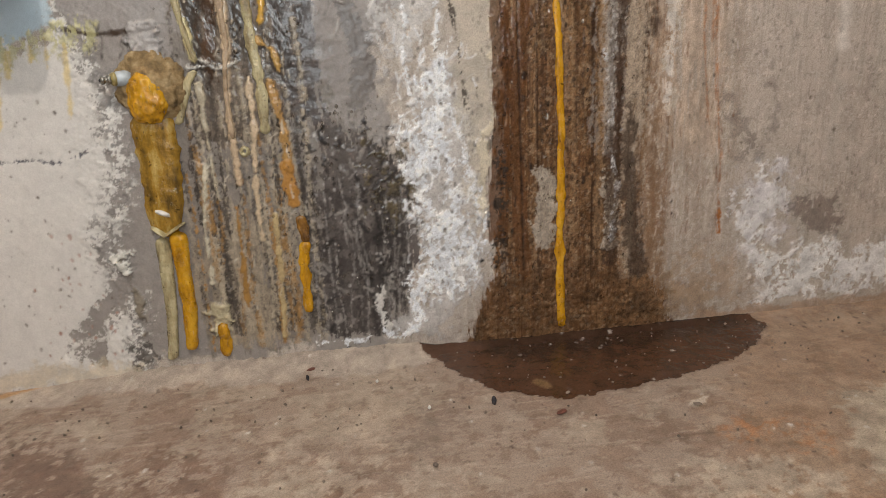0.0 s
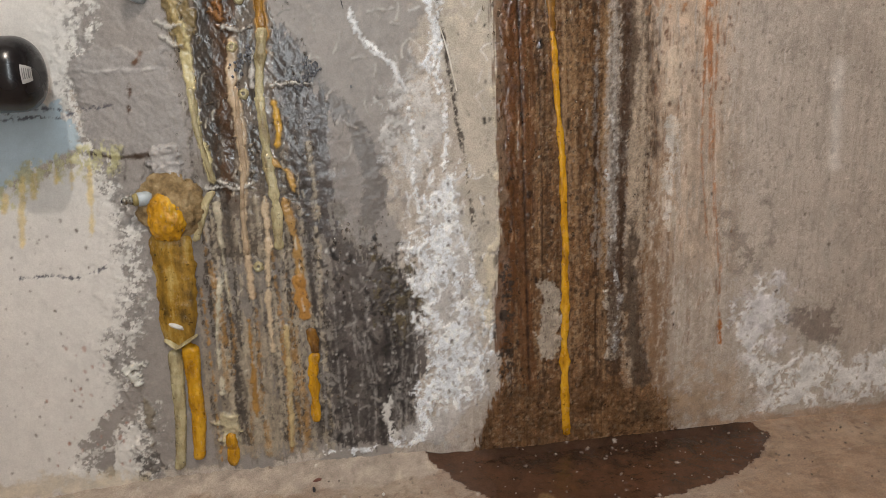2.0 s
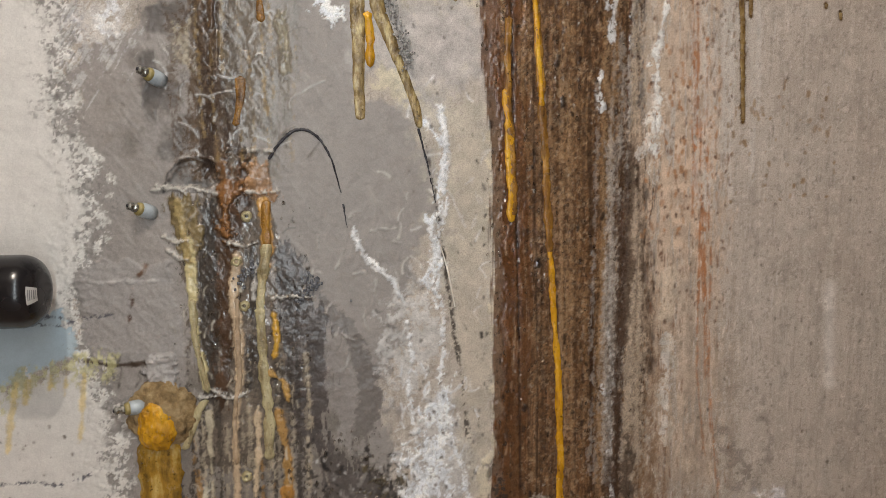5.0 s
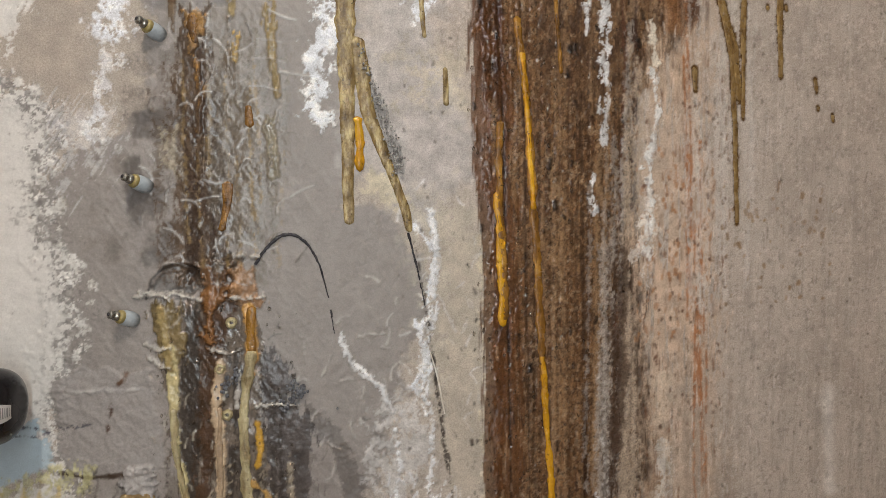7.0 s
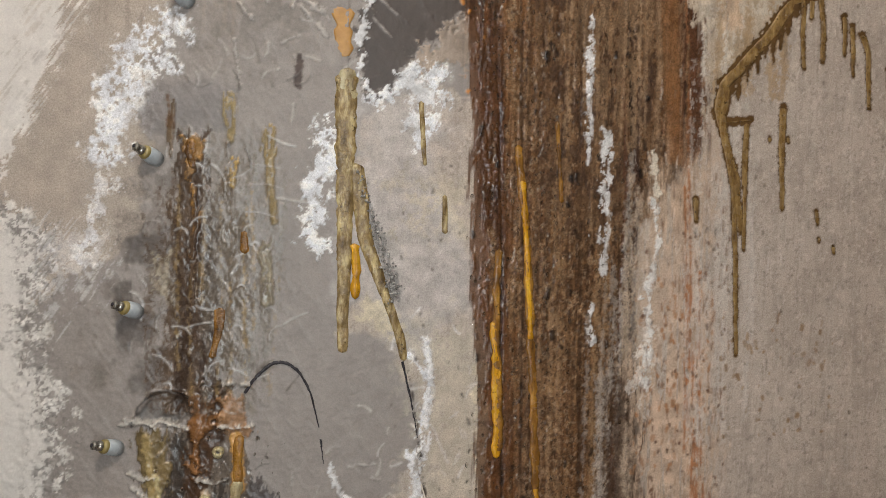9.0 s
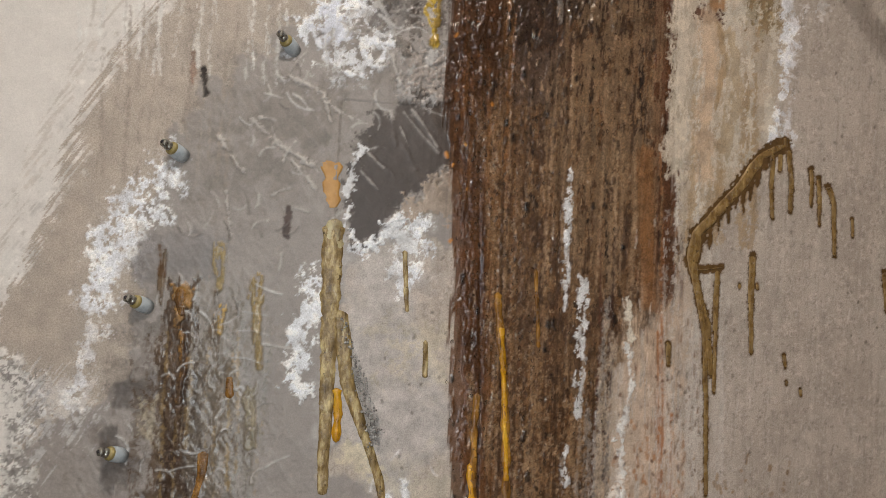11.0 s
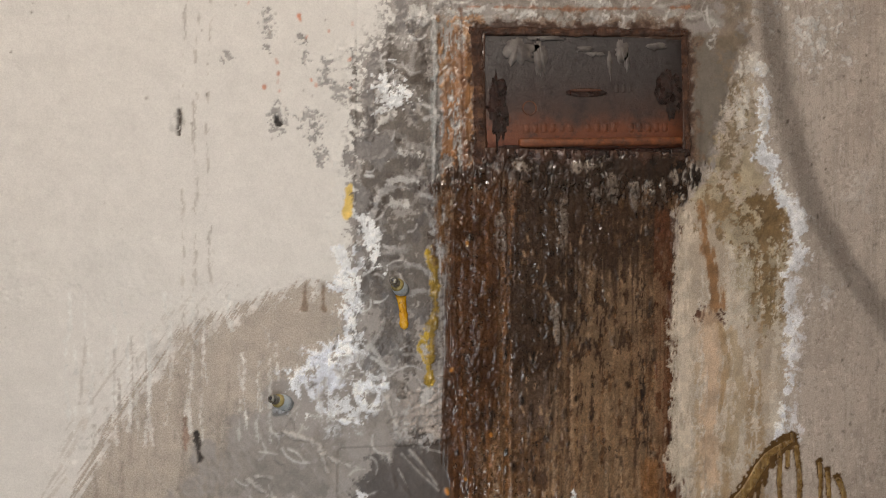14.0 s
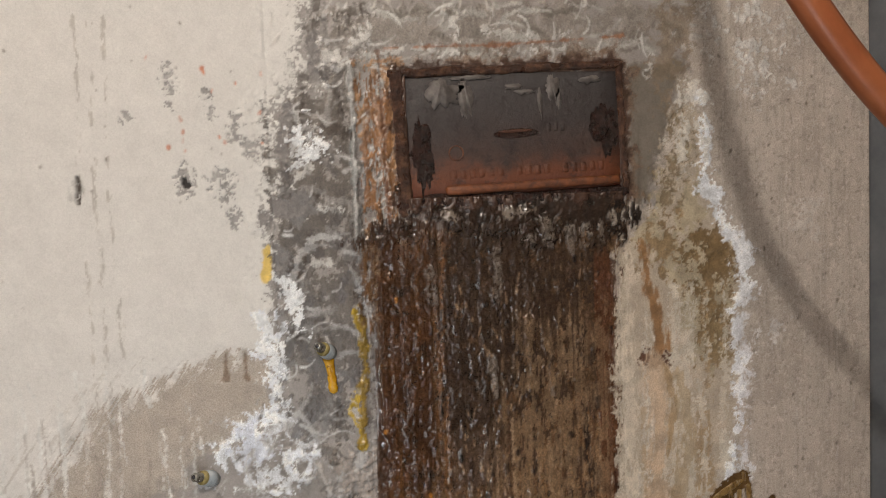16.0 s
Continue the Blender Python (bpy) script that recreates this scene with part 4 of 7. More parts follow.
w = W.window([(-0.182, 1.158), (-0.035, 0.998)], 0.0)
W.h[w] *= 0.25
W.area([(-0.168, 1.018), (-0.167, 1.061), (-0.145, 1.098), (-0.122, 1.157), (-0.092, 1.156), (-0.056, 1.122), (-0.042, 1.085), (-0.063, 1.091), (-0.086, 1.054), (-0.115, 1.045), (-0.134, 1.001), (-0.154, 0.996)], S(68, 58, 52), a=0.97, soft=0.014, rag=0.007, var=0.05, dry=0.45, grit=0.25)
W.area([(-0.122, 1.157), (-0.092, 1.156), (-0.06, 1.127), (-0.072, 1.096), (-0.099, 1.108)], S(92, 82, 75), a=0.5, soft=0.03, rag=0.01, by="big")
W.area([(-0.115, 1.045), (-0.086, 1.054), (-0.064, 1.086), (-0.042, 1.085), (-0.038, 1.029), (-0.077, 1.029), (-0.107, 1.025)], S(150, 132, 115), a=0.95, soft=0.003, rag=0.008, by="flake", var=0.12, h=0.0012)
W.run([(-0.169, 1.009), (-0.154, 0.992), (-0.134, 0.995), (-0.113, 1.02), (-0.087, 1.028), (-0.077, 1.02)], (0.0040, 0.0070), S(214, 210, 206), a=0.95, soft=0.002, rag=0.006, by="flake", gaps=0.12, gapby="flake", h=0.001)
W.run([(-0.107, 1.021), (-0.101, 0.989), (-0.106, 0.963), (-0.102, 0.95)], (0.012, 0.004), S(210, 205, 200), a=0.9, soft=0.006, rag=0.012, by="flake", gaps=0.3, gapby="flake", h=0.0008)
W.run([(-0.17, 1.025), (-0.172, 1.051), (-0.168, 1.077), (-0.155, 1.114)], (0.0040, 0.0024), S(212, 207, 202), a=0.9, soft=0.002, rag=0.005, by="flake", gaps=0.15, gapby="flake", h=0.001)
for i, line in enumerate(([(-0.11, 1.15), (-0.09, 1.128), (-0.067, 1.106)], [(-0.101, 1.154), (-0.084, 1.135), (-0.069, 1.113)], [(-0.152, 1.101), (-0.131, 1.084)], [(-0.157, 1.078), (-0.136, 1.058)], [(-0.114, 1.133), (-0.103, 1.111)])):
    W.run(line, (0.0012, 0.0008), S(150, 140, 131), a=0.8, soft=0.0014, rag=0.001, seed=i, h=0.001)

# grey smears round the cover
W.area([(-0.155, 1.594), (-0.076, 1.647), (-0.059, 1.496), (-0.054, 1.396), (-0.07, 1.25), (-0.124, 1.226), (-0.149, 1.307), (-0.158, 1.452)], S(86, 76, 67), a=0.9, soft=0.012, rag=0.016, gaps=0.10, gapby="crust", grit=0.7, h=0.001, dry=0.4, var=0.15)
W.area([(-0.114, 1.711), (0.304, 1.721), (0.296, 1.679), (0.158, 1.657), (-0.015, 1.658), (-0.102, 1.627)], S(126, 115, 104), a=0.85, soft=0.012, rag=0.016, gaps=0.2, gapby="crust", grit=0.7, h=0.001, dry=0.4, var=0.15)
W.area([(0.233, 1.651), (0.311, 1.652), (0.28, 1.548), (0.257, 1.486), (0.241, 1.486)], S(104, 94, 82), a=0.9, soft=0.01, rag=0.006, dry=0.35, var=0.06)
W.area([(-0.114, 1.698), (-0.055, 1.713), (-0.049, 1.674), (-0.102, 1.64)], S(186, 178, 168), a=0.8, gaps=0.45, gapby="crust", h=0.002)
for i, pts in enumerate(([(-0.143, 1.575), (-0.123, 1.562), (-0.117, 1.582)], [(-0.154, 1.517), (-0.124, 1.542)], [(-0.158, 1.484), (-0.118, 1.497), (-0.089, 1.496)], [(-0.142, 1.607), (-0.123, 1.582)], [(-0.152, 1.445), (-0.106, 1.437)], [(0.04, 1.715), (0.042, 1.662)], [(-0.062, 1.66), (-0.009, 1.668), (0.087, 1.663), (0.23, 1.672)],
                     [(0.074, 1.689), (0.13, 1.677), (0.172, 1.684)], [(0.259, 1.679), (0.274, 1.658), (0.266, 1.638)])):
    W.run(pts, 0.003, S(182, 174, 164), a=0.8, rag=0.004, by="fine", seed=i, h=0.002, gaps=0.15, gapby="crust")
W.area([(-0.069, 1.654), (-0.015, 1.661), (-0.018, 1.496), (-0.042, 1.469), (-0.066, 1.463), (-0.071, 1.549)], S(150, 108, 68), a=0.85, soft=0.006, rag=0.008, gaps=0.3, gapby="drip", var=0.25, h=0.001, dry=0.4)
W.run([(-0.046, 1.647), (-0.044, 1.549), (-0.039, 1.476)], 0.006, S(160, 152, 142), gaps=0.25, gapby="fine", rag=0.004, h=0.001)
W.area([(-0.079, 1.463), (-0.018, 1.489), (-0.023, 1.248), (-0.057, 1.222), (-0.069, 1.317)], S(108, 100, 92), a=0.7, soft=0.008, rag=0.01, gaps=0.2, dry=0.3)
for pts, wd, tint in (([(-0.078, 1.384), (-0.072, 1.337), (-0.076, 1.304), (-0.086, 1.278), (-0.078, 1.234)], 0.005, S(170, 138, 48)), ([(-0.06, 1.423), (-0.05, 1.403), (-0.054, 1.37)], 0.009, S(150, 140, 128)), ([(-0.052, 1.323), (-0.048, 1.283)], 0.003, S(196, 136, 40)), ([(-0.047, 1.242), (-0.043, 1.228)], 0.003, S(196, 136, 40)),
                      ([(-0.076, 1.582), (-0.075, 1.516), (-0.073, 1.43)], 0.005, S(130, 128, 122))):
    W.run(pts, wd, tint, rag=0.003, h=0.002, dry=0.10)

edge = lambda u, v: u > np.interp(v, [p[1] for p in EDGE_TOP], [p[0] for p in EDGE_TOP]) - 0.004
W.smears(-0.165, -0.06, 1.24, 1.72, (S(84, 76, 71), S(104, 96, 90), S(70, 60, 52)), 70, 0.034, 0.0060, 801, turn=1.3, spread=0.5, keep=edge, dry=0.3)
W.smears(-0.165, -0.06, 1.24, 1.72, (S(156, 149, 142), S(136, 128, 120)), 60, 0.030, 0.0035, 802, turn=0.4, spread=0.9, keep=edge, h=0.0012, dry=0.35)
W.smears(-0.165, -0.05, 1.24, 1.72, (S(204, 197, 189), S(184, 176, 168)), 50, 0.022, 0.0011, 803, turn=0.3, spread=0.9, bend=1.6, keep=edge, h=0.0016, dry=0.4)
W.smears(-0.10, 0.30, 1.655, 1.74, (S(160, 152, 142), S(110, 100, 90), S(134, 124, 113)), 70, 0.040, 0.0040, 804, turn=0.1, spread=0.4, h=0.0012, dry=0.3)
W.smears(-0.10, 0.30, 1.655, 1.74, (S(200, 192, 182), S(180, 170, 158)), 46, 0.026, 0.0012, 805, turn=0.1, spread=0.8, bend=1.6, h=0.0018, dry=0.3)
w = W.window([(-0.165, 1.24), (-0.055, 1.80)], 0.0)
W.h[w] *= 0.4
w = W.window([(-0.053, 1.652), (0.32, 1.80)], 0.0)
W.h[w] *= 0.4
for i, pts in enumerate(([(-0.155, 1.598), (-0.142, 1.614), (-0.139, 1.572), (-0.15, 1.543), (-0.156, 1.562)], [(-0.169, 1.505), (-0.131, 1.517), (-0.118, 1.494), (-0.138, 1.478), (-0.163, 1.488)], [(-0.12, 1.692), (-0.106, 1.673), (-0.112, 1.634), (-0.121, 1.653)], [(-0.16, 1.465), (-0.15, 1.452), (-0.154, 1.412), (-0.165, 1.419)], [(-0.177, 1.494), (-0.166, 1.488), (-0.172, 1.468)])):
    W.area(pts, S(112, 104, 98), a=0.97, soft=0.0015, rag=0.005, by="flake", seed=i, h=-0.0006, var=0.06)
for i, pts in enumerate(([(-0.153, 1.412), (-0.144, 1.393), (-0.14, 1.366)], [(-0.129, 1.588), (-0.135, 1.575), (-0.123, 1.559)], [(-0.182, 1.377), (-0.17, 1.347), (-0.174, 1.315), (-0.159, 1.288)], [(-0.138, 1.543), (-0.123, 1.552), (-0.109, 1.565)])):
    W.run(pts, (0.0060, 0.0080), S(214, 209, 203), a=0.95, soft=0.002, rag=0.009, by="flake", gaps=0.2, gapby="flake", seed=i, h=0.0008)
W.area([(-0.068, 1.641), (-0.045, 1.644), (-0.03, 1.595), (-0.028, 1.496), (-0.039, 1.473), (-0.062, 1.463), (-0.067, 1.549)], S(118, 78, 46), a=0.8, soft=0.004, rag=0.008, by="drip", gaps=0.3, gapby="drip", dry=0.3, h=0.0012, var=0.25)
W.run([(-0.077, 1.647), (-0.075, 1.582), (-0.075, 1.516), (-0.078, 1.465)], (0.0026, 0.0030), S(158, 152, 144), a=0.9, rag=0.002, h=0.003, dry=0.3)
W.run([(-0.074, 1.374), (-0.072, 1.317), (-0.077, 1.277), (-0.08, 1.236)], (0.0040, 0.0034), S(150, 120, 50), a=0.95, rag=0.003, h=0.002, dry=0.15)

# the brown run below the cover, down to the floor
LEFT = [(-0.085, -0.03), (-0.024, 0.10), (-0.022, 0.15), (-0.014, 0.29), (-0.010, 0.44), (-0.014, 0.62), (-0.027, 0.80), (-0.032, 0.96), (-0.037, 1.10), (-0.052, 1.29), (-0.066, 1.39), (-0.070, 1.47)]
RIGHT = [(0.243, 1.47), (0.218, 1.42), (0.222, 1.17), (0.236, 1.07), (0.236, 0.95), (0.200, 0.905), (0.158, 0.84), (0.157, 0.72), (0.172, 0.55), (0.178, 0.40), (0.166, 0.30), (0.150, 0.22), (0.18, 0.09), (0.25, -0.03)]
W.area(LEFT + RIGHT, S(104, 73, 46), soft=0.010, rag=0.009, by="drip", var=0.10, h=0.001, dry=0.05, grit=1.0)
b = (slice(0, int(1.47 / W.cell)), slice(int(0.69 / W.cell), int(1.0 / W.cell)))
inside = step((np.interp(W.V[b], [p[1] for p in RIGHT[::-1]], [p[0] for p in RIGHT[::-1]]) - W.U[b]) / 0.01) * step((W.U[b] - np.interp(W.V[b], [p[1] for p in LEFT], [p[0] for p in LEFT])) / 0.008)
W.put(b, inside * 0.55 * step((W.noise("long", 2, b) - 0.45) / 0.2), S(78, 52, 32), 0.1)
W.put(b, inside * 0.5 * step((W.noise("long", 6, b) - 0.58) / 0.1), S(56, 36, 24), 0.2, dry=0.05)
W.put(b, inside * 0.45 * step((W.noise("vert", 2, b) - 0.56) / 0.14), S(124, 95, 66), 0.12)
W.put(b, inside * 0.5 * step((W.noise("big", 5, b) - 0.56) / 0.12), S(116, 86, 58), 0.12)
W.put(b, inside * 0.6 * step((W.noise("fine", 5, b) - 0.62) / 0.08), S(48, 34, 25), 0.2)
W.put(b, inside * 0.5 * step((W.noise("fine", 15, b) - 0.66) / 0.08), S(140, 116, 90), 0.2)
W.h[b] += inside * (0.0010 * (W.noise("drip", 8, b) - 0.5) + 0.0016 * (W.noise("fine", 8, b) - 0.5) + 0.0012 * (W.noise("long", 9, b) - 0.5))
W.streaks(-0.01, 0.16, 0.08, 1.30, S(58, 39, 26), 30, 0.0026, 547, a=0.75, dry=0.05)
W.streaks(0.0, 0.16, 0.10, 1.25, S(138, 108, 78), 22, 0.0022, 548, a=0.6)
for u in (0.0, 0.022, 0.092, 0.118, 0.140, 0.158):
    W.run([(u + 0.012, 0.08), (u + 0.010, 0.3), (u + 0.006, 0.55), (u - 0.002, 0.85), (u - 0.012, 1.15)], 0.0016, S(50, 33, 22), a=0.75, soft=0.002, rag=0.002, by="long", gaps=0.1, gapby="drip")
W.run(LEFT[2:9], 0.012, S(82, 49, 24), a=0.85, rag=0.004, by="vert", dry=0.07)
W.run([(0.012, 0.10), (0.006, 0.3), (0.012, 0.5), (0.0, 0.75), (-0.012, 1.0)], 0.010, S(82, 50, 26), a=0.8, rag=0.006, by="vert", dry=0.06)
W.run([(0.013, 0.1), (0.008, 0.45), (-0.004, 0.85), (-0.018, 1.1)], 0.0014, S(40, 26, 18), a=0.9, h=-0.0015, rag=0.001)
W.run([(-0.02, 0.12), (-0.016, 0.2), (-0.015, 0.26)], 0.006, S(46, 38, 32), a=0.9, rag=0.006, gaps=0.3, gapby="fine")
# wet orange-brown edge, black tarry middle and the broken crust under the cover
W.area([(-0.052, 1.456), (0.019, 1.485), (0.014, 1.368), (0.005, 1.246), (-0.025, 1.124), (-0.057, 1.127)], S(72, 43, 22), a=0.9, soft=0.012, rag=0.012, by="vert2", dry=0.05, var=0.3, h=0.0008)
W.area([(-0.055, 1.3), (0.005, 1.307), (-0.003, 1.216), (-0.017, 1.154), (-0.01, 1.006), (0.001, 0.847), (-0.025, 0.847)], S(70, 42, 22), a=0.85, soft=0.010, rag=0.008, by="vert2", dry=0.05, var=0.25)
W.area([(0.02, 1.239), (0.08, 1.244), (0.167, 1.266), (0.225, 1.329), (0.242, 0.851), (0.042, 0.848)], S(88, 64, 44), a=0.55, soft=0.012, rag=0.014, by="long", gaps=0.25, gapby="vert", var=0.14)
W.area([(0.128, 1.446), (0.221, 1.452), (0.22, 1.235), (0.089, 1.242), (0.126, 1.275)], S(82, 60, 42), a=0.9, soft=0.010, rag=0.014, by="drip", gaps=0.12, gapby="drip", var=0.16, dry=0.12)
W.area([(0.011, 1.492), (0.13, 1.497), (0.138, 1.419), (0.124, 1.337), (0.129, 1.282), (0.085, 1.275), (0.071, 1.24), (0.043, 1.251), (0.015, 1.238), (0.006, 1.314)], S(50, 41, 34), a=0.93, soft=0.008, rag=0.016, by="drip", gaps=0.06, gapby="flake", dry=0.06, h=0.001, var=0.3)
W.area([(-0, 1.446), (0.15, 1.466), (0.136, 1.377), (0.119, 1.332), (0.084, 1.315), (0.075, 1.268), (0.065, 1.187), (0.046, 1.22), (0.014, 1.217)], S(50, 38, 29), a=0.75, soft=0.014, rag=0.016, by="vert2", gaps=0.12, gapby="drip", dry=0.07, var=0.25)
W.area([(0.092, 1.494), (0.221, 1.493), (0.219, 1.333), (0.168, 1.28), (0.089, 1.242)], S(44, 34, 28), a=0.92, soft=0.02, rag=0.01, gaps=0.62, gapby="flake", dry=0.06, seed=2, h=0.0008)
W.area([(0.091, 1.433), (0.217, 1.431), (0.213, 1.109), (0.087, 1.118)], S(56, 42, 33), a=0.8, soft=0.02, rag=0.01, gaps=0.72, gapby="drip", dry=0.07, seed=5)
W.area([(0.02, 1.232), (0.228, 1.25), (0.246, 0.851), (0.042, 0.848)], S(60, 42, 31), a=0.75, soft=0.03, rag=0.01, gaps=0.70, gapby="drip", dry=0.07, seed=7)
W.area([(0.02, 1.232), (0.077, 1.24), (0.067, 1.16), (0.048, 1.172), (0.023, 1.177)], S(96, 78, 64), a=0.6, soft=0.008, rag=0.012, by="mid", var=0.15)
for i, line in enumerate(([(0.043, 1.199), (0.049, 1.158), (0.047, 1.103)], [(0.063, 1.235), (0.071, 1.208), (0.06, 1.159)], [(0.117, 1.191), (0.124, 1.136)], [(0.047, 1.063), (0.057, 1.05)], [(0.18, 1.232), (0.183, 1.133), (0.193, 1.043)], [(0.211, 1.17), (0.209, 1.016), (0.22, 0.865)], [(0.137, 1.123), (0.147, 1.013), (0.149, 0.864)], [(0.023, 1.184), (-0.004, 1.195), (-0.014, 1.161)])):
    W.run(line, (0.0030, 0.0018), S(34, 27, 24), a=0.9, soft=0.002, rag=0.003, by="drip", seed=i, gaps=0.12, gapby="drip", dry=0.07)
W.area([(-0.018, 1.508), (0.232, 1.51), (0.249, 1.477), (0.224, 1.445), (0.17, 1.456), (0.113, 1.448), (0.016, 1.472), (-0.018, 1.488)], S(34, 26, 22), a=0.97, soft=0.006, rag=0.014, by="drip", dry=0.08, h=0.004, var=0.4)
W.area([(-0.086, 1.46), (-0.018, 1.486), (0.016, 1.482), (0.009, 1.465), (-0.032, 1.459), (-0.053, 1.453)], S(48, 33, 25), a=0.9, soft=0.004, rag=0.010, by="drip", dry=0.12, h=0.002, var=0.35)
for i, pts in enumerate(([(0.14, 1.469), (0.141, 1.445)], [(0.166, 1.465), (0.168, 1.44)], [(0.184, 1.466), (0.186, 1.445)], [(0.205, 1.468), (0.203, 1.452)], [(0.119, 1.457), (0.12, 1.445)], [(0.077, 1.441), (0.08, 1.42), (0.077, 1.379)], [(0.071, 1.318), (0.075, 1.277)], [(0.001, 1.422), (0.003, 1.388)], [(0.219, 1.478), (0.221, 1.468)], [(0.019, 1.485), (0.04, 1.482)], [(0.092, 1.483), (0.127, 1.487)])):
    W.run(pts, (0.0050, 0.0028), S(134, 120, 106), a=0.85, soft=0.002, rag=0.004, by="drip", seed=i, gaps=0.12, gapby="fine", h=0.0015, dry=0.25)
W.area([(-0.066, 1.48), (0.22, 1.519), (0.224, 1.387), (0.166, 1.294), (0.089, 1.224), (0.021, 1.156), (-0.038, 1.058)], S(46, 30, 20), a=0.6, soft=0.05, rag=0.03, by="long", dry=0.08)
W.area([(0.085, 1.447), (0.221, 1.452), (0.217, 1.278), (0.124, 1.24)], S(58, 42, 30), a=0.5, soft=0.03, rag=0.02, by="drip", gaps=0.3, gapby="flake", dry=0.1)
W.area([(-0.052, 1.455), (0.019, 1.485), (0.01, 1.368), (-0.001, 1.287), (-0.054, 1.29)], S(60, 35, 18), a=0.4, soft=0.02, rag=0.02, by="mid", gaps=0.3, gapby="mid", dry=0.06)
W.smears(-0.02, 0.16, 0.06, 1.0, (S(48, 32, 23), S(54, 36, 26), S(132, 104, 78)), 560, 0.012, 0.0009, 904, turn=1.57, spread=0.14, bend=0.25, h=0.0004)
W.smears(0.02, 0.21, 0.95, 1.42, (S(40, 28, 22), S(50, 36, 28), S(136, 108, 82)), 420, 0.010, 0.0010, 905, turn=1.57, spread=0.16, bend=0.3, h=0.0004)
for i, (line, wd, tone) in enumerate((([(0.136, 1.025), (0.143, 0.928), (0.143, 0.829), (0.14, 0.71)], 0.0030, S(78, 50, 36)), ([(0.157, 1.026), (0.155, 0.935), (0.158, 0.856), (0.153, 0.75), (0.158, 0.656)], 0.0036, S(54, 36, 28)), ([(0.156, 0.629), (0.167, 0.561), (0.179, 0.451)], 0.0030, S(58, 38, 28)), ([(0.135, 0.616), (0.14, 0.535), (0.144, 0.439)], 0.0030, S(66, 44, 32)),
                                       ([(0.192, 1.008), (0.196, 0.95), (0.195, 0.897)], 0.0022, S(84, 56, 38)), ([(0.116, 0.907), (0.126, 0.855), (0.116, 0.803)], 0.0016, S(196, 188, 180)), ([(0.096, 1.004), (0.1, 0.959), (0.096, 0.926)], 0.0022, S(206, 200, 194)), ([(-0.008, 1.017), (-0.011, 0.891), (-0.005, 0.749)], 0.0024, S(52, 30, 16)),
                                       ([(0.134, 0.606), (0.142, 0.544), (0.14, 0.473)], 0.0034, S(72, 46, 32)), ([(0.157, 0.694), (0.163, 0.606), (0.157, 0.537)], 0.0030, S(66, 42, 30)), ([(0.17, 0.536), (0.183, 0.472), (0.179, 0.384)], 0.0034, S(60, 40, 30)), ([(0.122, 0.452), (0.128, 0.401), (0.121, 0.342)], 0.0024, S(190, 182, 172)), ([(0.199, 0.5), (0.2, 0.413), (0.2, 0.308)], 0.0020, S(186, 174, 160)), ([(0.153, 0.31), (0.163, 0.248), (0.16, 0.17)], 0.0075, S(62, 48, 40)))):
    W.run(line, (wd, wd * 0.7), tone, a=0.88, soft=0.002, rag=wd * 0.6, by="drip", seed=i, gaps=0.08, gapby="drip", dry=0.2)
W.streaks(-0.05, 0.02, 1.05, 1.46, S(108, 70, 38), 14, 0.0018, 549, a=0.5, dry=0.06)
W.streaks(0.06, 0.21, 0.95, 1.30, S(150, 122, 94), 30, 0.0016, 550, a=0.6)
W.area([(0.17, 0.86), (0.25, 0.86), (0.25, 0.965), (0.20, 0.955)], S(170, 145, 121), a=0.55, soft=0.03, rag=0.02, by="drip")
W.run([(0.214, 1.42), (0.212, 1.25), (0.226, 1.05), (0.225, 0.95)], 0.014, S(76, 44, 27), a=0.75, soft=0.010, rag=0.008, by="long", dry=0.05)
W.area([(0.10, 1.36), (0.20, 1.36), (0.20, 1.10), (0.13, 0.96), (0.08, 1.10)], S(124, 98, 72), a=0.5, soft=0.03, rag=0.03, by="long", gaps=0.3, gapby="drip")
W.dots(-0.05, 0.22, 0.03, 1.45, S(30, 22, 18), 260, 0.004, 541, h=0.001, tall=1.6)
W.dots(-0.06, 0.0, 1.0, 1.4, S(176, 112, 44), 9, 0.003, 542, h=0.001)
W.area([(-0.031, 0.087), (0.069, 0.101), (0.179, 0.082), (0.223, 0.027), (0.11, 0.009), (-0.064, 0.012)], S(84, 58, 36), a=0.6, soft=0.02, rag=0.014, gaps=0.2, gapby="mid", dry=0.14, var=0.3, h=0.001)
W.area([(0.147, 0.085), (0.22, 0.069), (0.215, 0.019), (0.15, 0.018)], S(58, 42, 30), a=0.7, soft=0.008, rag=0.012, gaps=0.4, gapby="mid", dry=0.10)
for pts, s in (([(0.035, 0.234), (0.042, 0.212), (0.042, 0.143)], (0.010, 0.016)), ([(0.131, 0.219), (0.13, 0.151), (0.13, 0.127)], (0.012, 0.010))):
    W.run(pts, s, S(158, 143, 126), a=0.85, rag=0.006, h=0.001)
for pts in ([(0.097, 1.091), (0.095, 1.019), (0.097, 0.94)], [(0.123, 0.968), (0.122, 0.902), (0.119, 0.802)], [(0.106, 0.762), (0.105, 0.722)], [(0.115, 0.968), (0.113, 0.836)], [(0.106, 0.743), (0.108, 0.716)], [(0.122, 0.454), (0.127, 0.389), (0.127, 0.284)], [(0.117, 0.374), (0.121, 0.344)], [(0.094, 1.097), (0.093, 1.029), (0.095, 0.963)], [(0.123, 0.268), (0.137, 0.205), (0.131, 0.133)]):
    W.run(pts, (0.0020, 0.0030), S(200, 194, 188), a=0.92, soft=0.002, rag=0.003, by="flake", gaps=0.22, gapby="flake", h=0.0008)
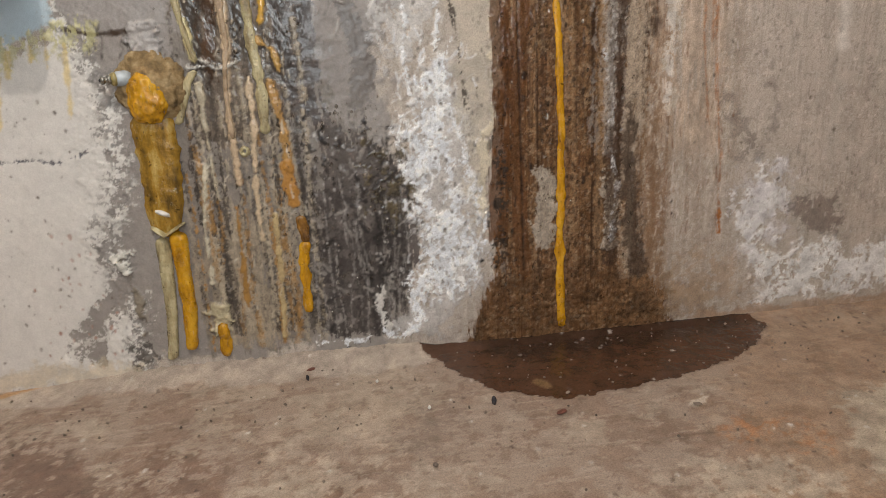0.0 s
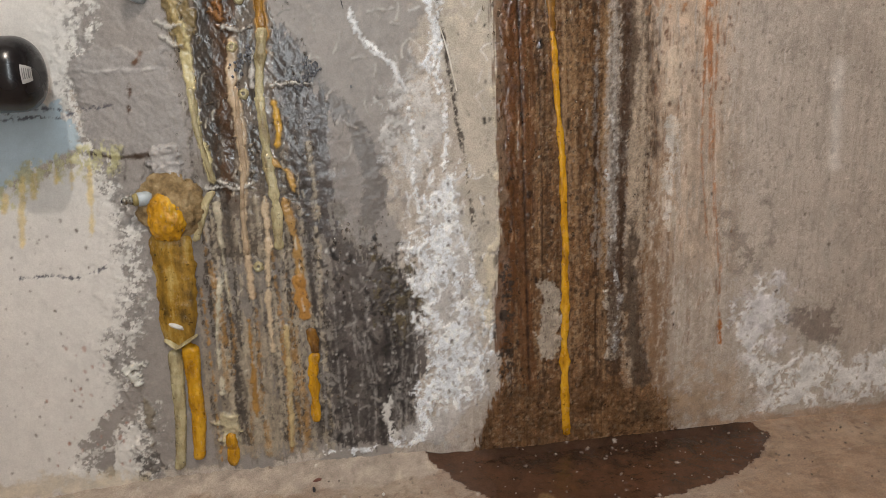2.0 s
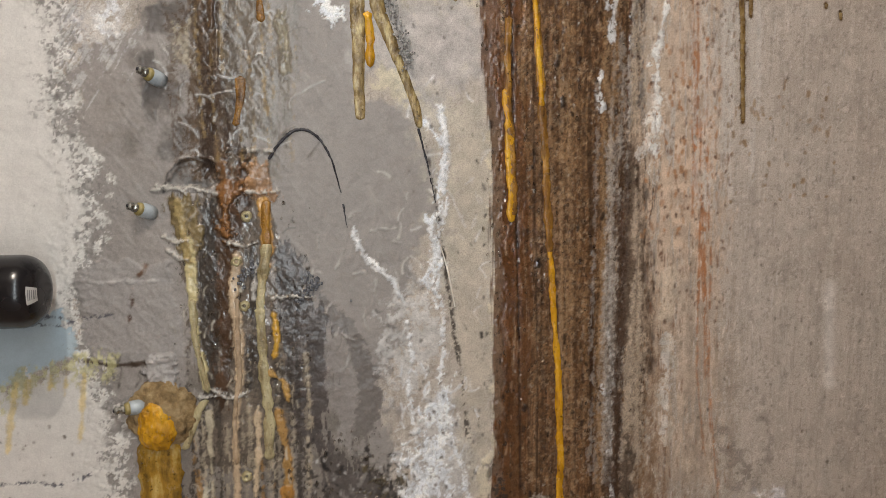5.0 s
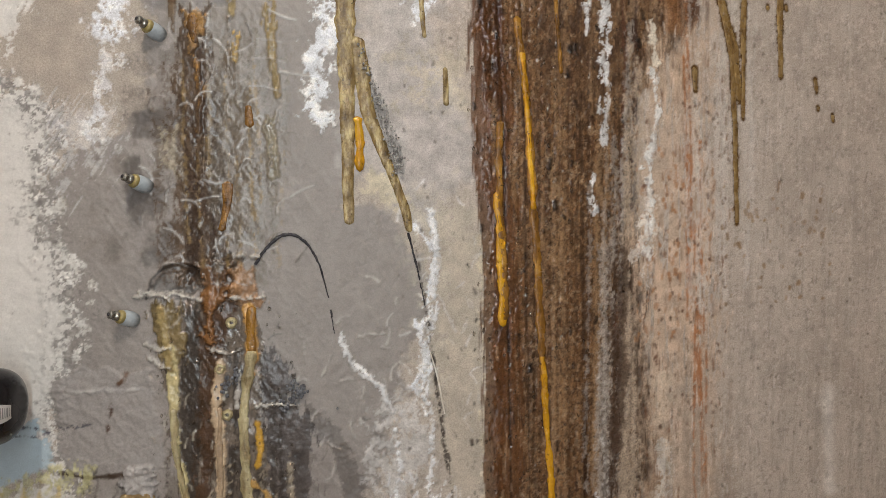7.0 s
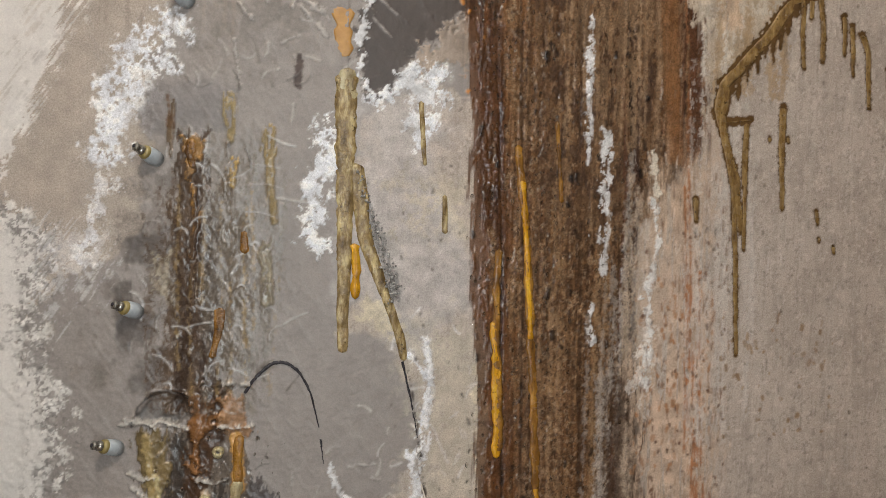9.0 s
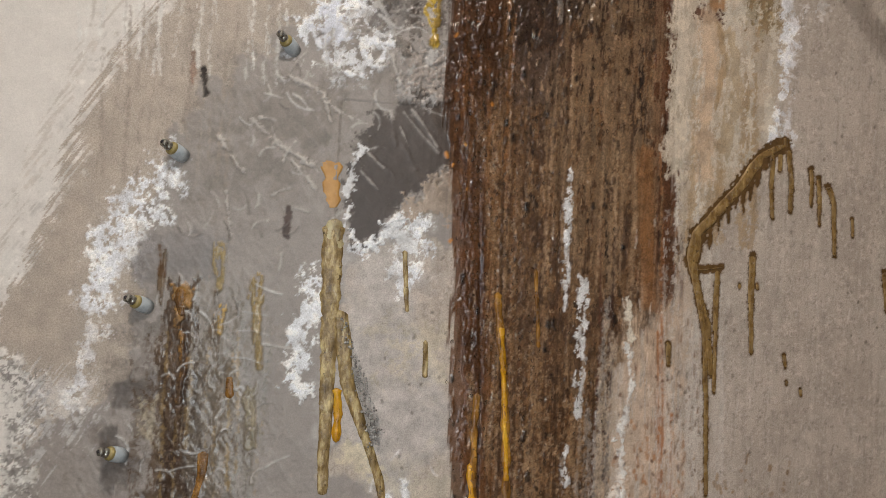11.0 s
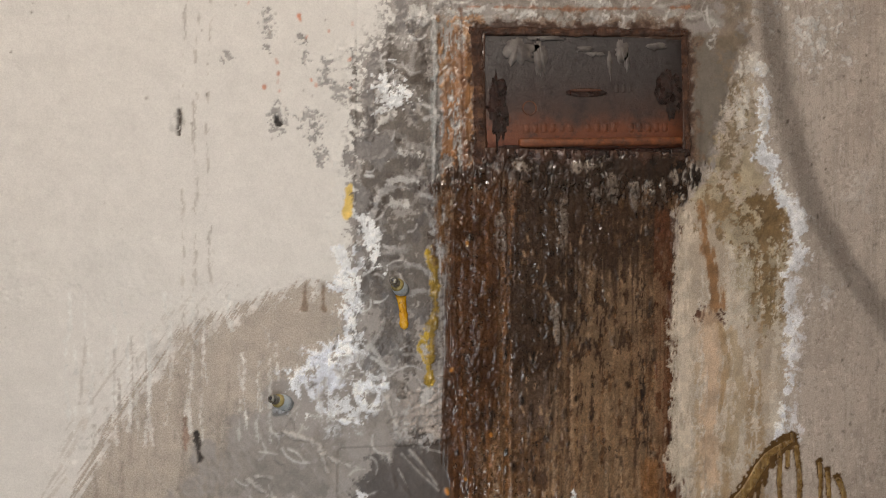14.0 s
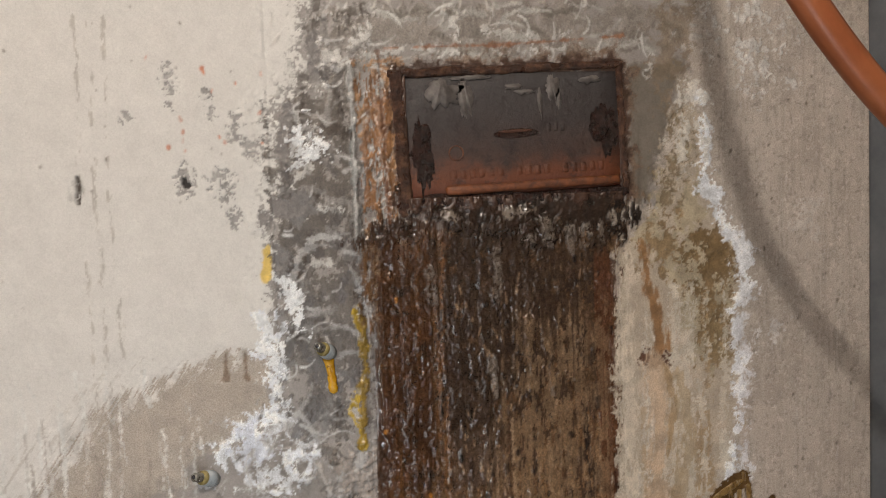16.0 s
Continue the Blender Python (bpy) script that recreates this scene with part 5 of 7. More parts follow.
W.streaks(0.10, 0.16, 0.25, 0.95, S(150, 138, 126), 26, 0.003, 543, a=0.6, h=0.0008)
W.streaks(0.12, 0.18, 0.10, 0.70, S(64, 46, 34), 20, 0.0035, 544, a=0.85, dry=0.10)
W.streaks(0.145, 0.20, 0.08, 0.92, S(158, 138, 117), 36, 0.0035, 545, a=0.75)
W.streaks(0.15, 0.21, 0.06, 0.5, S(112, 82, 56), 26, 0.004, 546, a=0.7)
W.area([(0.163, 0.092), (0.253, 0.058), (0.299, 0.001), (0.166, 0.007)], S(112, 84, 58), a=0.6, soft=0.025, rag=0.02, by="mid", gaps=0.15, gapby="crust")
W.run([(0.15, 0.311), (0.15, 0.232), (0.161, 0.132), (0.171, 0.091)], (0.008, 0.014), S(64, 50, 40), a=0.85, soft=0.008, rag=0.006)
W.run([(0.154, 0.682), (0.144, 0.62), (0.146, 0.496), (0.14, 0.426)], (0.010, 0.005), S(66, 48, 36), a=0.8, soft=0.006, rag=0.005)
W.run([(0.158, 0.682), (0.167, 0.565), (0.18, 0.389)], (0.009, 0.005), S(66, 48, 36), a=0.8, soft=0.006, rag=0.005)
W.run([(0.191, 1.125), (0.198, 1.025), (0.205, 0.939)], 0.010, S(120, 80, 46), a=0.7, soft=0.008, by="vert")
W.run([(0.212, 1.126), (0.219, 0.993), (0.221, 0.791), (0.233, 0.587)], 0.002, S(140, 92, 56), a=0.5, by="drip", gaps=0.3, gapby="drip")

# pink-tan band right of the run with its rust lines and white ridge
W.area([(0.174, 0.904), (0.238, 0.927), (0.259, 0.751), (0.268, 0.531), (0.174, 0.533), (0.163, 0.723)], TAN, a=0.7, soft=0.02, rag=0.012, by="drip", gaps=0.1, gapby="vert")
W.area([(0.16, 0.705), (0.254, 0.705), (0.27, 0.5), (0.273, 0.244), (0.194, 0.249), (0.176, 0.502)], TAN, a=0.6, soft=0.02, rag=0.014, by="drip", gaps=0.15, gapby="vert")
W.dots(0.16, 0.26, 0.55, 0.80, S(150, 104, 68), 150, 0.0032, 551, h=0, tall=2)
W.run([(0.179, 0.884), (0.187, 0.837), (0.172, 0.776), (0.181, 0.723), (0.176, 0.669)], (0.0034, 0.0050), S(206, 198, 188), soft=0.002, rag=0.004, by="flake", gaps=0.12, gapby="flake", h=0.001)
W.run([(0.176, 0.944), (0.182, 0.897)], (0.003, 0.006), S(200, 186, 166), rag=0.003, h=0.001)
W.run([(0.178, 0.736), (0.172, 0.702), (0.165, 0.668)], 0.010, S(196, 182, 168), a=0.8, rag=0.008, gaps=0.35, gapby="crust")
W.run([(0.178, 0.705), (0.183, 0.666), (0.174, 0.639)], (0.008, 0.006), S(198, 186, 172), a=0.8, rag=0.006, gaps=0.25, gapby="crust")
W.run([(0.201, 0.516), (0.206, 0.487), (0.196, 0.466)], 0.010, S(176, 156, 134), a=0.8, rag=0.004, h=0.001)
W.run([(0.198, 0.429), (0.207, 0.402), (0.195, 0.363), (0.209, 0.314), (0.203, 0.294)], (0.008, 0.005), S(182, 168, 150), a=0.8, rag=0.005, gaps=0.2)
W.run([(0.197, 0.433), (0.203, 0.384), (0.199, 0.312)], (0.006, 0.004), S(190, 180, 168), a=0.8, rag=0.004, gaps=0.25, gapby="crust")
for pts, s in (([(0.225, 0.705), (0.239, 0.571), (0.241, 0.391), (0.255, 0.276)], 0.0022), ([(0.241, 0.705), (0.255, 0.536), (0.257, 0.391), (0.273, 0.244)], 0.0022), ([(0.275, 0.243), (0.28, 0.13)], (0.003, 0.004)), ([(0.239, 0.639), (0.253, 0.428), (0.263, 0.307)], 0.002), ([(0.218, 0.905), (0.229, 0.702), (0.228, 0.591)], 0.0018),
               ([(0.235, 0.716), (0.241, 0.563), (0.254, 0.378)], 0.0018), ([(0.246, 0.591), (0.252, 0.378)], 0.002), ([(0.222, 0.926), (0.23, 0.791), (0.232, 0.655)], 0.0025), ([(0.241, 0.805), (0.245, 0.655)], 0.002)):
    W.run(pts, 0.0013, S(150, 94, 54), a=0.85, soft=0.0014, rag=0.001, by="drip", gaps=0.12, gapby="drip")
W.run([(0.279, 0.161), (0.282, 0.129)], (0.003, 0.003), S(146, 88, 40), soft=0.002)
W.streaks(0.20, 0.30, 0.10, 0.60, S(140, 122, 104), 34, 0.003, 552, a=0.5)
W.streaks(0.22, 0.32, 0.6, 1.1, S(186, 176, 164), 20, 0.003, 553, a=0.5)

# pale bloom low on the far end and faint tide marks
W.area([(0.348, 0.014), (0.304, 0.135), (0.306, 0.197), (0.352, 0.209), (0.381, 0.168), (0.346, 0.115), (0.432, 0.09), (0.532, 0.089), (0.595, 0.083), (0.607, 0.022), (0.544, 0.019), (0.398, 0.021)], S(206, 198, 190), a=1.0, soft=0.014, rag=0.02, gaps=0.12, gapby="crust", h=0.001)
W.area([(0.297, 0.213), (0.36, 0.208), (0.388, 0.111), (0.331, 0.1)], S(190, 180, 176), a=0.7, soft=0.02, rag=0.02, gaps=0.3)
W.area([(0.388, 0.143), (0.381, 0.168), (0.446, 0.17), (0.461, 0.121), (0.419, 0.124)], S(116, 101, 90), a=0.8, soft=0.01, rag=0.012)
W.area([(0.195, 0.08), (0.298, 0.103), (0.347, 0.022), (0.223, 0.018)], S(150, 124, 98), a=0.6, soft=0.02, rag=0.02, gaps=0.2)
W.area([(0.24, 0.0), (0.56, 0.0), (0.56, 0.016), (0.24, 0.012)], S(150, 122, 98), a=0.8, soft=0.008)
W.run([(0.42, 0.497), (0.422, 0.442), (0.427, 0.363)], 0.007, S(190, 180, 168), a=0.75, soft=0.010)
W.run([(0.428, 0.318), (0.426, 0.226)], 0.008, S(176, 164, 150), a=0.4, soft=0.010)
W.run([(0.28, 0.31), (0.292, 0.266), (0.316, 0.249), (0.303, 0.228)], 0.008, S(128, 114, 102), a=0.7, soft=0.006, rag=0.008, gaps=0.2)
W.run([(0.334, 0.341), (0.346, 0.298), (0.34, 0.247), (0.326, 0.234)], 0.004, S(126, 113, 101), a=0.6, soft=0.008, rag=0.008)
W.dots(0.22, 0.55, 0.15, 1.78, S(104, 90, 76), 420, 0.0018, 561)
W.dots(0.27, 0.42, 0.60, 0.75, S(132, 104, 74), 60, 0.004, 562, h=0)

W.smears(0.28, 0.55, 0.10, 1.70, (S(126, 112, 100), S(186, 174, 162), S(138, 124, 111)), 520, 0.012, 0.0007, 901, turn=1.57, spread=0.12, bend=0.2)
W.smears(0.17, 0.29, 0.12, 1.05, (S(112, 78, 56), S(196, 180, 162), S(126, 96, 72)), 420, 0.014, 0.0008, 902, turn=1.57, spread=0.12, bend=0.2)
W.dots(0.17, 0.28, 0.45, 0.85, S(96, 66, 48), 260, 0.0020, 903, h=-0.0004, tall=1.4)
# flaked and bloomed field beside the cover
W.area([(0.226, 1.445), (0.276, 1.492), (0.303, 1.61), (0.337, 1.604), (0.34, 1.506), (0.378, 1.442), (0.387, 1.385), (0.371, 1.328), (0.381, 1.263), (0.372, 1.163), (0.353, 1.157), (0.315, 1.1), (0.222, 1.107)], S(164, 147, 127), a=0.95, soft=0.006, rag=0.010, var=0.10, grit=0.6)
W.area([(0.242, 1.116), (0.371, 1.182), (0.349, 1.151), (0.319, 1.106), (0.257, 1.039), (0.249, 0.962)], S(172, 154, 132), a=0.8, soft=0.012, rag=0.010, var=0.08)
W.area([(0.274, 1.489), (0.303, 1.555), (0.336, 1.52), (0.374, 1.442), (0.377, 1.406), (0.373, 1.371), (0.366, 1.321), (0.339, 1.283), (0.312, 1.309), (0.301, 1.373), (0.264, 1.423), (0.239, 1.451)], S(150, 134, 108), a=0.85, soft=0.010, rag=0.014, gaps=0.1, gapby="big", var=0.15)
for i, (pts, tone) in enumerate((([(0.298, 1.454), (0.332, 1.46), (0.376, 1.431), (0.377, 1.403), (0.336, 1.4), (0.324, 1.379), (0.301, 1.387), (0.313, 1.415)], S(112, 88, 58)), ([(0.324, 1.379), (0.374, 1.385), (0.368, 1.328), (0.342, 1.286), (0.324, 1.308)], S(118, 94, 64)), ([(0.254, 1.458), (0.295, 1.478), (0.302, 1.429), (0.279, 1.409), (0.257, 1.423)], S(128, 104, 74)),
                                 ([(0.313, 1.457), (0.361, 1.448), (0.375, 1.404), (0.348, 1.371), (0.323, 1.391)], S(116, 92, 62)), ([(0.333, 1.347), (0.367, 1.351), (0.363, 1.299), (0.34, 1.282)], S(128, 106, 76)), ([(0.28, 1.548), (0.303, 1.597), (0.325, 1.555), (0.302, 1.492), (0.274, 1.492)], S(122, 104, 80)))):
    W.area(pts, tone, a=0.92, soft=0.003, rag=0.014, by="flake", gaps=0.36, gapby="flake", seed=i, h=-0.0008, var=0.16, dry=0.4)
W.streaks(0.225, 0.285, 1.04, 1.42, S(192, 181, 165), 16, 0.0026, 573, a=0.75, h=0.0008)
W.streaks(0.24, 0.34, 1.02, 1.36, S(146, 120, 88), 20, 0.0040, 574, a=0.75)
W.streaks(0.28, 0.37, 1.12, 1.40, S(190, 178, 160), 18, 0.0045, 575, a=0.7)
W.run([(0.239, 1.423), (0.23, 1.305), (0.232, 1.108)], (0.010, 0.014), S(186, 170, 149), a=0.8, soft=0.006, rag=0.006, by="drip", gaps=0.15, gapby="drip")
W.run([(0.256, 1.444), (0.261, 1.395), (0.273, 1.353), (0.277, 1.317)], (0.004, 0.009), S(128, 90, 54), a=0.9, soft=0.004, rag=0.004, by="drip", dry=0.3)
W.run([(0.258, 1.307), (0.277, 1.303)], 0.008, S(80, 50, 34), soft=0.004, rag=0.006, by="fine", h=-0.001)
W.run([(0.267, 1.297), (0.272, 1.233), (0.268, 1.162), (0.271, 1.104)], (0.014, 0.010), S(178, 150, 122), a=0.8, soft=0.008, rag=0.006, by="drip")
W.run([(0.282, 1.296), (0.289, 1.26), (0.283, 1.19)], (0.003, 0.004), S(148, 120, 86), a=0.8, soft=0.004, rag=0.004, by="drip")
W.run([(0.301, 1.288), (0.308, 1.217), (0.3, 1.139)], (0.006, 0.010), S(150, 126, 94), a=0.7, soft=0.006, rag=0.006, by="drip")
W.run([(0.329, 1.618), (0.337, 1.572), (0.336, 1.509), (0.359, 1.47), (0.379, 1.435), (0.387, 1.392), (0.376, 1.356), (0.369, 1.328), (0.38, 1.263), (0.372, 1.217), (0.361, 1.156)], (0.008, 0.007), LIME, soft=0.004, rag=0.009, gaps=0.12, gapby="crust", h=0.0006, grit=0.7)
W.run([(0.336, 1.513), (0.366, 1.463), (0.384, 1.42), (0.379, 1.371)], 0.008, LIME, a=0.9, soft=0.006, rag=0.012, gaps=0.35, gapby="flake", h=0.0006, grit=0.7)
W.run([(0.378, 1.449), (0.385, 1.368), (0.373, 1.322), (0.384, 1.271), (0.374, 1.219), (0.384, 1.168)], (0.008, 0.010), S(206, 200, 196), a=0.85, soft=0.006, rag=0.010, gaps=0.25, gapby="crust", grit=0.7)
W.area([(0.393, 1.338), (0.431, 1.34), (0.427, 1.322), (0.396, 1.313)], S(196, 188, 180), a=0.7, soft=0.01, rag=0.016, gaps=0.5, gapby="flake")
W.area([(0.333, 1.722), (0.456, 1.725), (0.455, 1.64), (0.409, 1.618), (0.356, 1.646)], S(190, 182, 172), a=0.85, soft=0.014, rag=0.02, gaps=0.58, gapby="crust", h=0.0015)
W.area([(0.303, 1.631), (0.337, 1.639), (0.34, 1.548), (0.31, 1.52), (0.295, 1.562)], S(190, 180, 166), a=0.8, soft=0.01, rag=0.012, gaps=0.5, gapby="crust", h=0.001)
W.area([(0.267, 1.72), (0.326, 1.721), (0.318, 1.631), (0.288, 1.583), (0.27, 1.638)], S(120, 102, 82), a=0.7, soft=0.012, rag=0.014, gaps=0.3)
W.area([(0.439, 1.483), (0.486, 1.483), (0.479, 1.44), (0.439, 1.448)], S(182, 172, 160), a=0.6, soft=0.01, rag=0.012, gaps=0.55, gapby="crust")

BROWN_RUNS = (
    ([(0.377, 1.15), (0.348, 1.132), (0.321, 1.093), (0.287, 1.055), (0.265, 1.031), (0.259, 0.99)], (0.0105, 0.0105)), ([(0.259, 0.997), (0.267, 0.963), (0.283, 0.915), (0.291, 0.853)], (0.0070, 0.0050)), ([(0.27, 0.952), (0.281, 0.899), (0.287, 0.798), (0.291, 0.704)], (0.0050, 0.0030)), ([(0.298, 0.989), (0.282, 0.986), (0.267, 0.984)], (0.0055, 0.0060)),
    ([(0.295, 0.985), (0.293, 0.936), (0.293, 0.908)], (0.0045, 0.0034)), ([(0.295, 0.973), (0.295, 0.9), (0.296, 0.832)], (0.0034, 0.0028)), ([(0.363, 1.138), (0.363, 1.094), (0.366, 1.054)], (0.0042, 0.0030)), ([(0.385, 1.144), (0.391, 1.103), (0.391, 1.064)], (0.0044, 0.0036)), ([(0.374, 1.138), (0.374, 1.115)], (0.0042, 0.0030)),
    ([(0.38, 1.159), (0.382, 1.146)], (0.0030, 0.0030)), ([(0.417, 1.122), (0.42, 1.098), (0.42, 1.072)], (0.0046, 0.0026)), ([(0.429, 1.11), (0.431, 1.077), (0.433, 1.049)], (0.0046, 0.0026)), ([(0.443, 1.101), (0.452, 1.078), (0.456, 1.011)], (0.0054, 0.0030)), ([(0.479, 1.061), (0.481, 1.037)], (0.0034, 0.0024)),
    ([(0.341, 1.006), (0.341, 0.951), (0.345, 0.881)], (0.0062, 0.0030)), ([(0.325, 0.969), (0.325, 0.963)], (0.0028, 0.0022)), ([(0.349, 0.97), (0.35, 0.963)], (0.0028, 0.0022)), ([(0.39, 0.882), (0.392, 0.867)], (0.0034, 0.0022)), ([(0.53, 0.994), (0.535, 0.943)], (0.0060, 0.0036)), ([(0.39, 0.881), (0.393, 0.866)], (0.0034, 0.0022)),
    ([(0.395, 0.849), (0.395, 0.844)], (0.0026, 0.0020)), ([(0.415, 0.839), (0.416, 0.83)], (0.0030, 0.0020)), ([(0.232, 0.891), (0.234, 0.867)], (0.0040, 0.0030)), ([(0.232, 0.893), (0.234, 0.864)], (0.0030, 0.0026)))
for i, (pts, wd) in enumerate(BROWN_RUNS):
    W.run(pts, (wd[0] * 1.02, wd[1] * 1.02), S(86, 62, 34), soft=0.0014, rag=wd[0] * 0.25, by="fine", seed=i, dry=0.14, grit=0.5)
for i, (u, v) in enumerate([(0.353, 1.13), (0.342, 1.116), (0.333, 1.104), (0.324, 1.092), (0.314, 1.08), (0.304, 1.068), (0.292, 1.055), (0.281, 1.045), (0.273, 1.033)]):
    W.run([(u, v), (u + 0.001, v - 0.014 - 0.007 * (i * 5 % 4))], (0.0058, 0.0022), S(86, 62, 34), soft=0.0016, dry=0.14, h=0.001)

# rust that crept round the cover
ROUND = [(-0.020, 1.500), (0.232, 1.508), (0.232, 1.648), (-0.022, 1.640), (-0.020, 1.500)]
W.run(ROUND[1:4], 0.018, S(104, 78, 58), a=0.7, soft=0.010, rag=0.010, gaps=0.3, gapby="crust", grit=0.9)
W.run(ROUND, 0.010, S(62, 42, 32), a=0.95, soft=0.006, rag=0.006, grit=0.9, dry=0.3)
W.run([(-0.037, 1.668), (0.10, 1.672), (0.236, 1.682)], 0.0014, S(130, 82, 52), a=0.8, rag=0.002)
W.run([(-0.04, 1.48), (-0.042, 1.57), (-0.045, 1.665)], 0.0014, S(92, 58, 38), a=0.8, rag=0.002, h=-0.001)

# opening in which the cover sits
o = (W.U > -0.016) & (W.U < 0.229) & (W.V > 1.506) & (W.V < 1.641)
W.h[o] = -0.016
W.sheet("wall_north", lambda u, v, h: (u, -h, v), MAT_WALL, (1, 0.03))

# ---- floor ----
F = Layers(-0.85, 0.95, -0.62, 0.02, 0.0024, S(142, 122, 105))
whole = (slice(None), slice(None))
F.put(whole, 0.6 * step((F.noise("big", 1) - 0.42) / 0.2), S(124, 100, 82), 0.1)
F.put(whole, 0.6 * step((F.noise("big", 5) - 0.58) / 0.12), S(160, 142, 122), 0.1)
F.put(whole, 0.5 * step((F.noise("mid", 3) - 0.64) / 0.1), S(108, 84, 68), 0.1)
F.put(whole, 0.5 * step((F.noise("hor", 2) - 0.66) / 0.1), S(158, 140, 122), 0.1)
F.h += 0.003 * (F.noise("big", 7) - 0.5) + 0.0008 * (F.noise("mid", 9) - 0.5)
F.area([(0.05, -0.5), (0.9, -0.6), (0.9, 0.02), (0.3, 0.02), (0.2, -0.25)], S(142, 112, 86), a=0.55, soft=0.06, rag=0.05, by="big")
F.area([(-0.629, -0.09), (-0.537, -0.142), (-0.466, -0.225), (-0.477, -0.258), (-0.567, -0.24)], S(98, 72, 58), a=0.75, soft=0.02, rag=0.02, gaps=0.2)
F.area([(-0.452, -0.17), (-0.404, -0.169), (-0.344, -0.212), (-0.357, -0.281), (-0.433, -0.266)], S(102, 74, 58), a=0.7, soft=0.02, rag=0.02, gaps=0.25)
F.area([(-0.261, -0.275), (-0.216, -0.257), (-0.228, -0.306), (-0.271, -0.298)], S(100, 72, 54), a=0.7, soft=0.008, rag=0.01)
F.area([(-0.273, -0.186), (-0.227, -0.206), (-0.251, -0.226), (-0.275, -0.211)], S(110, 82, 66), a=0.7, soft=0.01, rag=0.01, gaps=0.2)
F.area([(-0.175, -0.161), (-0.111, -0.163), (-0.127, -0.236), (-0.161, -0.219)], S(112, 94, 80), a=0.6, soft=0.02, rag=0.02)
F.area([(0.321, -0.218), (0.452, -0.195), (0.281, -0.405), (0.27, -0.345)], S(158, 142, 122), a=0.8, soft=0.012, rag=0.012)
F.area([(0.113, -0.304), (0.205, -0.318), (0.239, -0.347), (0.205, -0.39), (0.088, -0.367)], S(164, 146, 126), a=0.75, soft=0.012, rag=0.014, gaps=0.1)
F.area([(0.153, -0.197), (0.181, -0.188), (0.163, -0.211)], S(176, 160, 142), a=0.8, soft=0.003, rag=0.004)
F.area([(0.189, -0.238), (0.247, -0.272), (0.246, -0.292), (0.185, -0.269)], S(154, 102, 62), a=0.7, soft=0.02, rag=0.02, gaps=0.2)
F.area([(-0.331, -0.174), (-0.265, -0.142), (-0.172, -0.112), (-0.152, -0.189), (-0.262, -0.248)], S(160, 140, 120), a=0.5, soft=0.03, rag=0.03, gaps=0.3)
F.area([(-0.311, -0.199), (-0.126, -0.265), (-0.155, -0.32), (-0.335, -0.285)], S(168, 150, 130), a=0.5, soft=0.02, rag=0.03, gaps=0.45)
F.area([(-0.85, -0.035), (-0.48, -0.035), (-0.30, -0.05), (-0.13, -0.035), (-0.13, 0.03), (-0.85, 0.03)], S(160, 144, 128), a=0.8, soft=0.012, rag=0.012, by="big")
rise = step((F.V + 0.045) / 0.045) * step((-0.10 - F.U) / 0.05) * step((F.U + 0.66) / 0.2)
F.h += 0.004 * step((F.V + 0.018) / 0.018) * step((F.U + 0.15) / 0.05)
F.h += 0.013 * rise * (0.8 + 0.4 * F.noise("mid"))
F.run([(-0.667, 0.002), (-0.63, 0.012), (-0.581, 0.012), (-0.535, 0.02), (-0.492, 0.02)], 0.003, S(196, 184, 166), gaps=0.3, gapby="fine", h=0.001)
F.run([(-0.661, -0.012), (-0.625, -0)], 0.006, S(168, 120, 62), a=0.7, soft=0.006)
F.run([(0.36, 0.004), (0.456, 0.005), (0.624, 0.016)], 0.008, S(154, 122, 96), a=0.7, soft=0.008)
F.area([(-0.137, 0.02), (-0.125, -0.020), (-0.091, -0.075), (-0.051, -0.125), (0.021, -0.160), (0.114, -0.152), (0.195, -0.131), (0.255, -0.113), (0.315, -0.073), (0.345, -0.03), (0.335, 0.02)],
       S(74, 49, 34), soft=0.0025, rag=0.0035, var=0.12, dry=0.06, h=-0.0005)
F.area([(-0.08, 0.02), (-0.02, -0.06), (0.15, -0.06), (0.30, -0.03), (0.33, 0.02)], S(50, 35, 27), a=0.7, soft=0.02, rag=0.01, dry=0.05)
F.run([(0.003, -0.117), (0.011, -0.128)], 0.007, S(110, 84, 56), soft=0.004)
F.dots(-0.7, 0.8, -0.42, 0.0, S(78, 60, 50), 260, 0.003, 601, h=0)
F.dots(-0.7, 0.8, -0.42, 0.0, S(190, 178, 164), 160, 0.0026, 602, h=0.0006)
F.sheet("floor", lambda u, v, h: (u, v, h), MAT_FLOOR, (2, -0.03))


# ---- rest of the room ----
def box(bm, lo, hi):
    r = bmesh.ops.create_cube(bm, size=1)
    for v in r["verts"]:
        v.co = Vector([(a + b) / 2 + (b - a) * c for a, b, c in zip(lo, hi, v.co)])


def slab(name, mat, *boxes):
    bm = bmesh.new()
    for lo, hi in boxes:
        box(bm, lo, hi)
    me = bpy.data.meshes.new(name)
    bm.to_mesh(me), bm.free()
    me.materials.append(mat)
    return tagged(new(name, me), kind="structure")


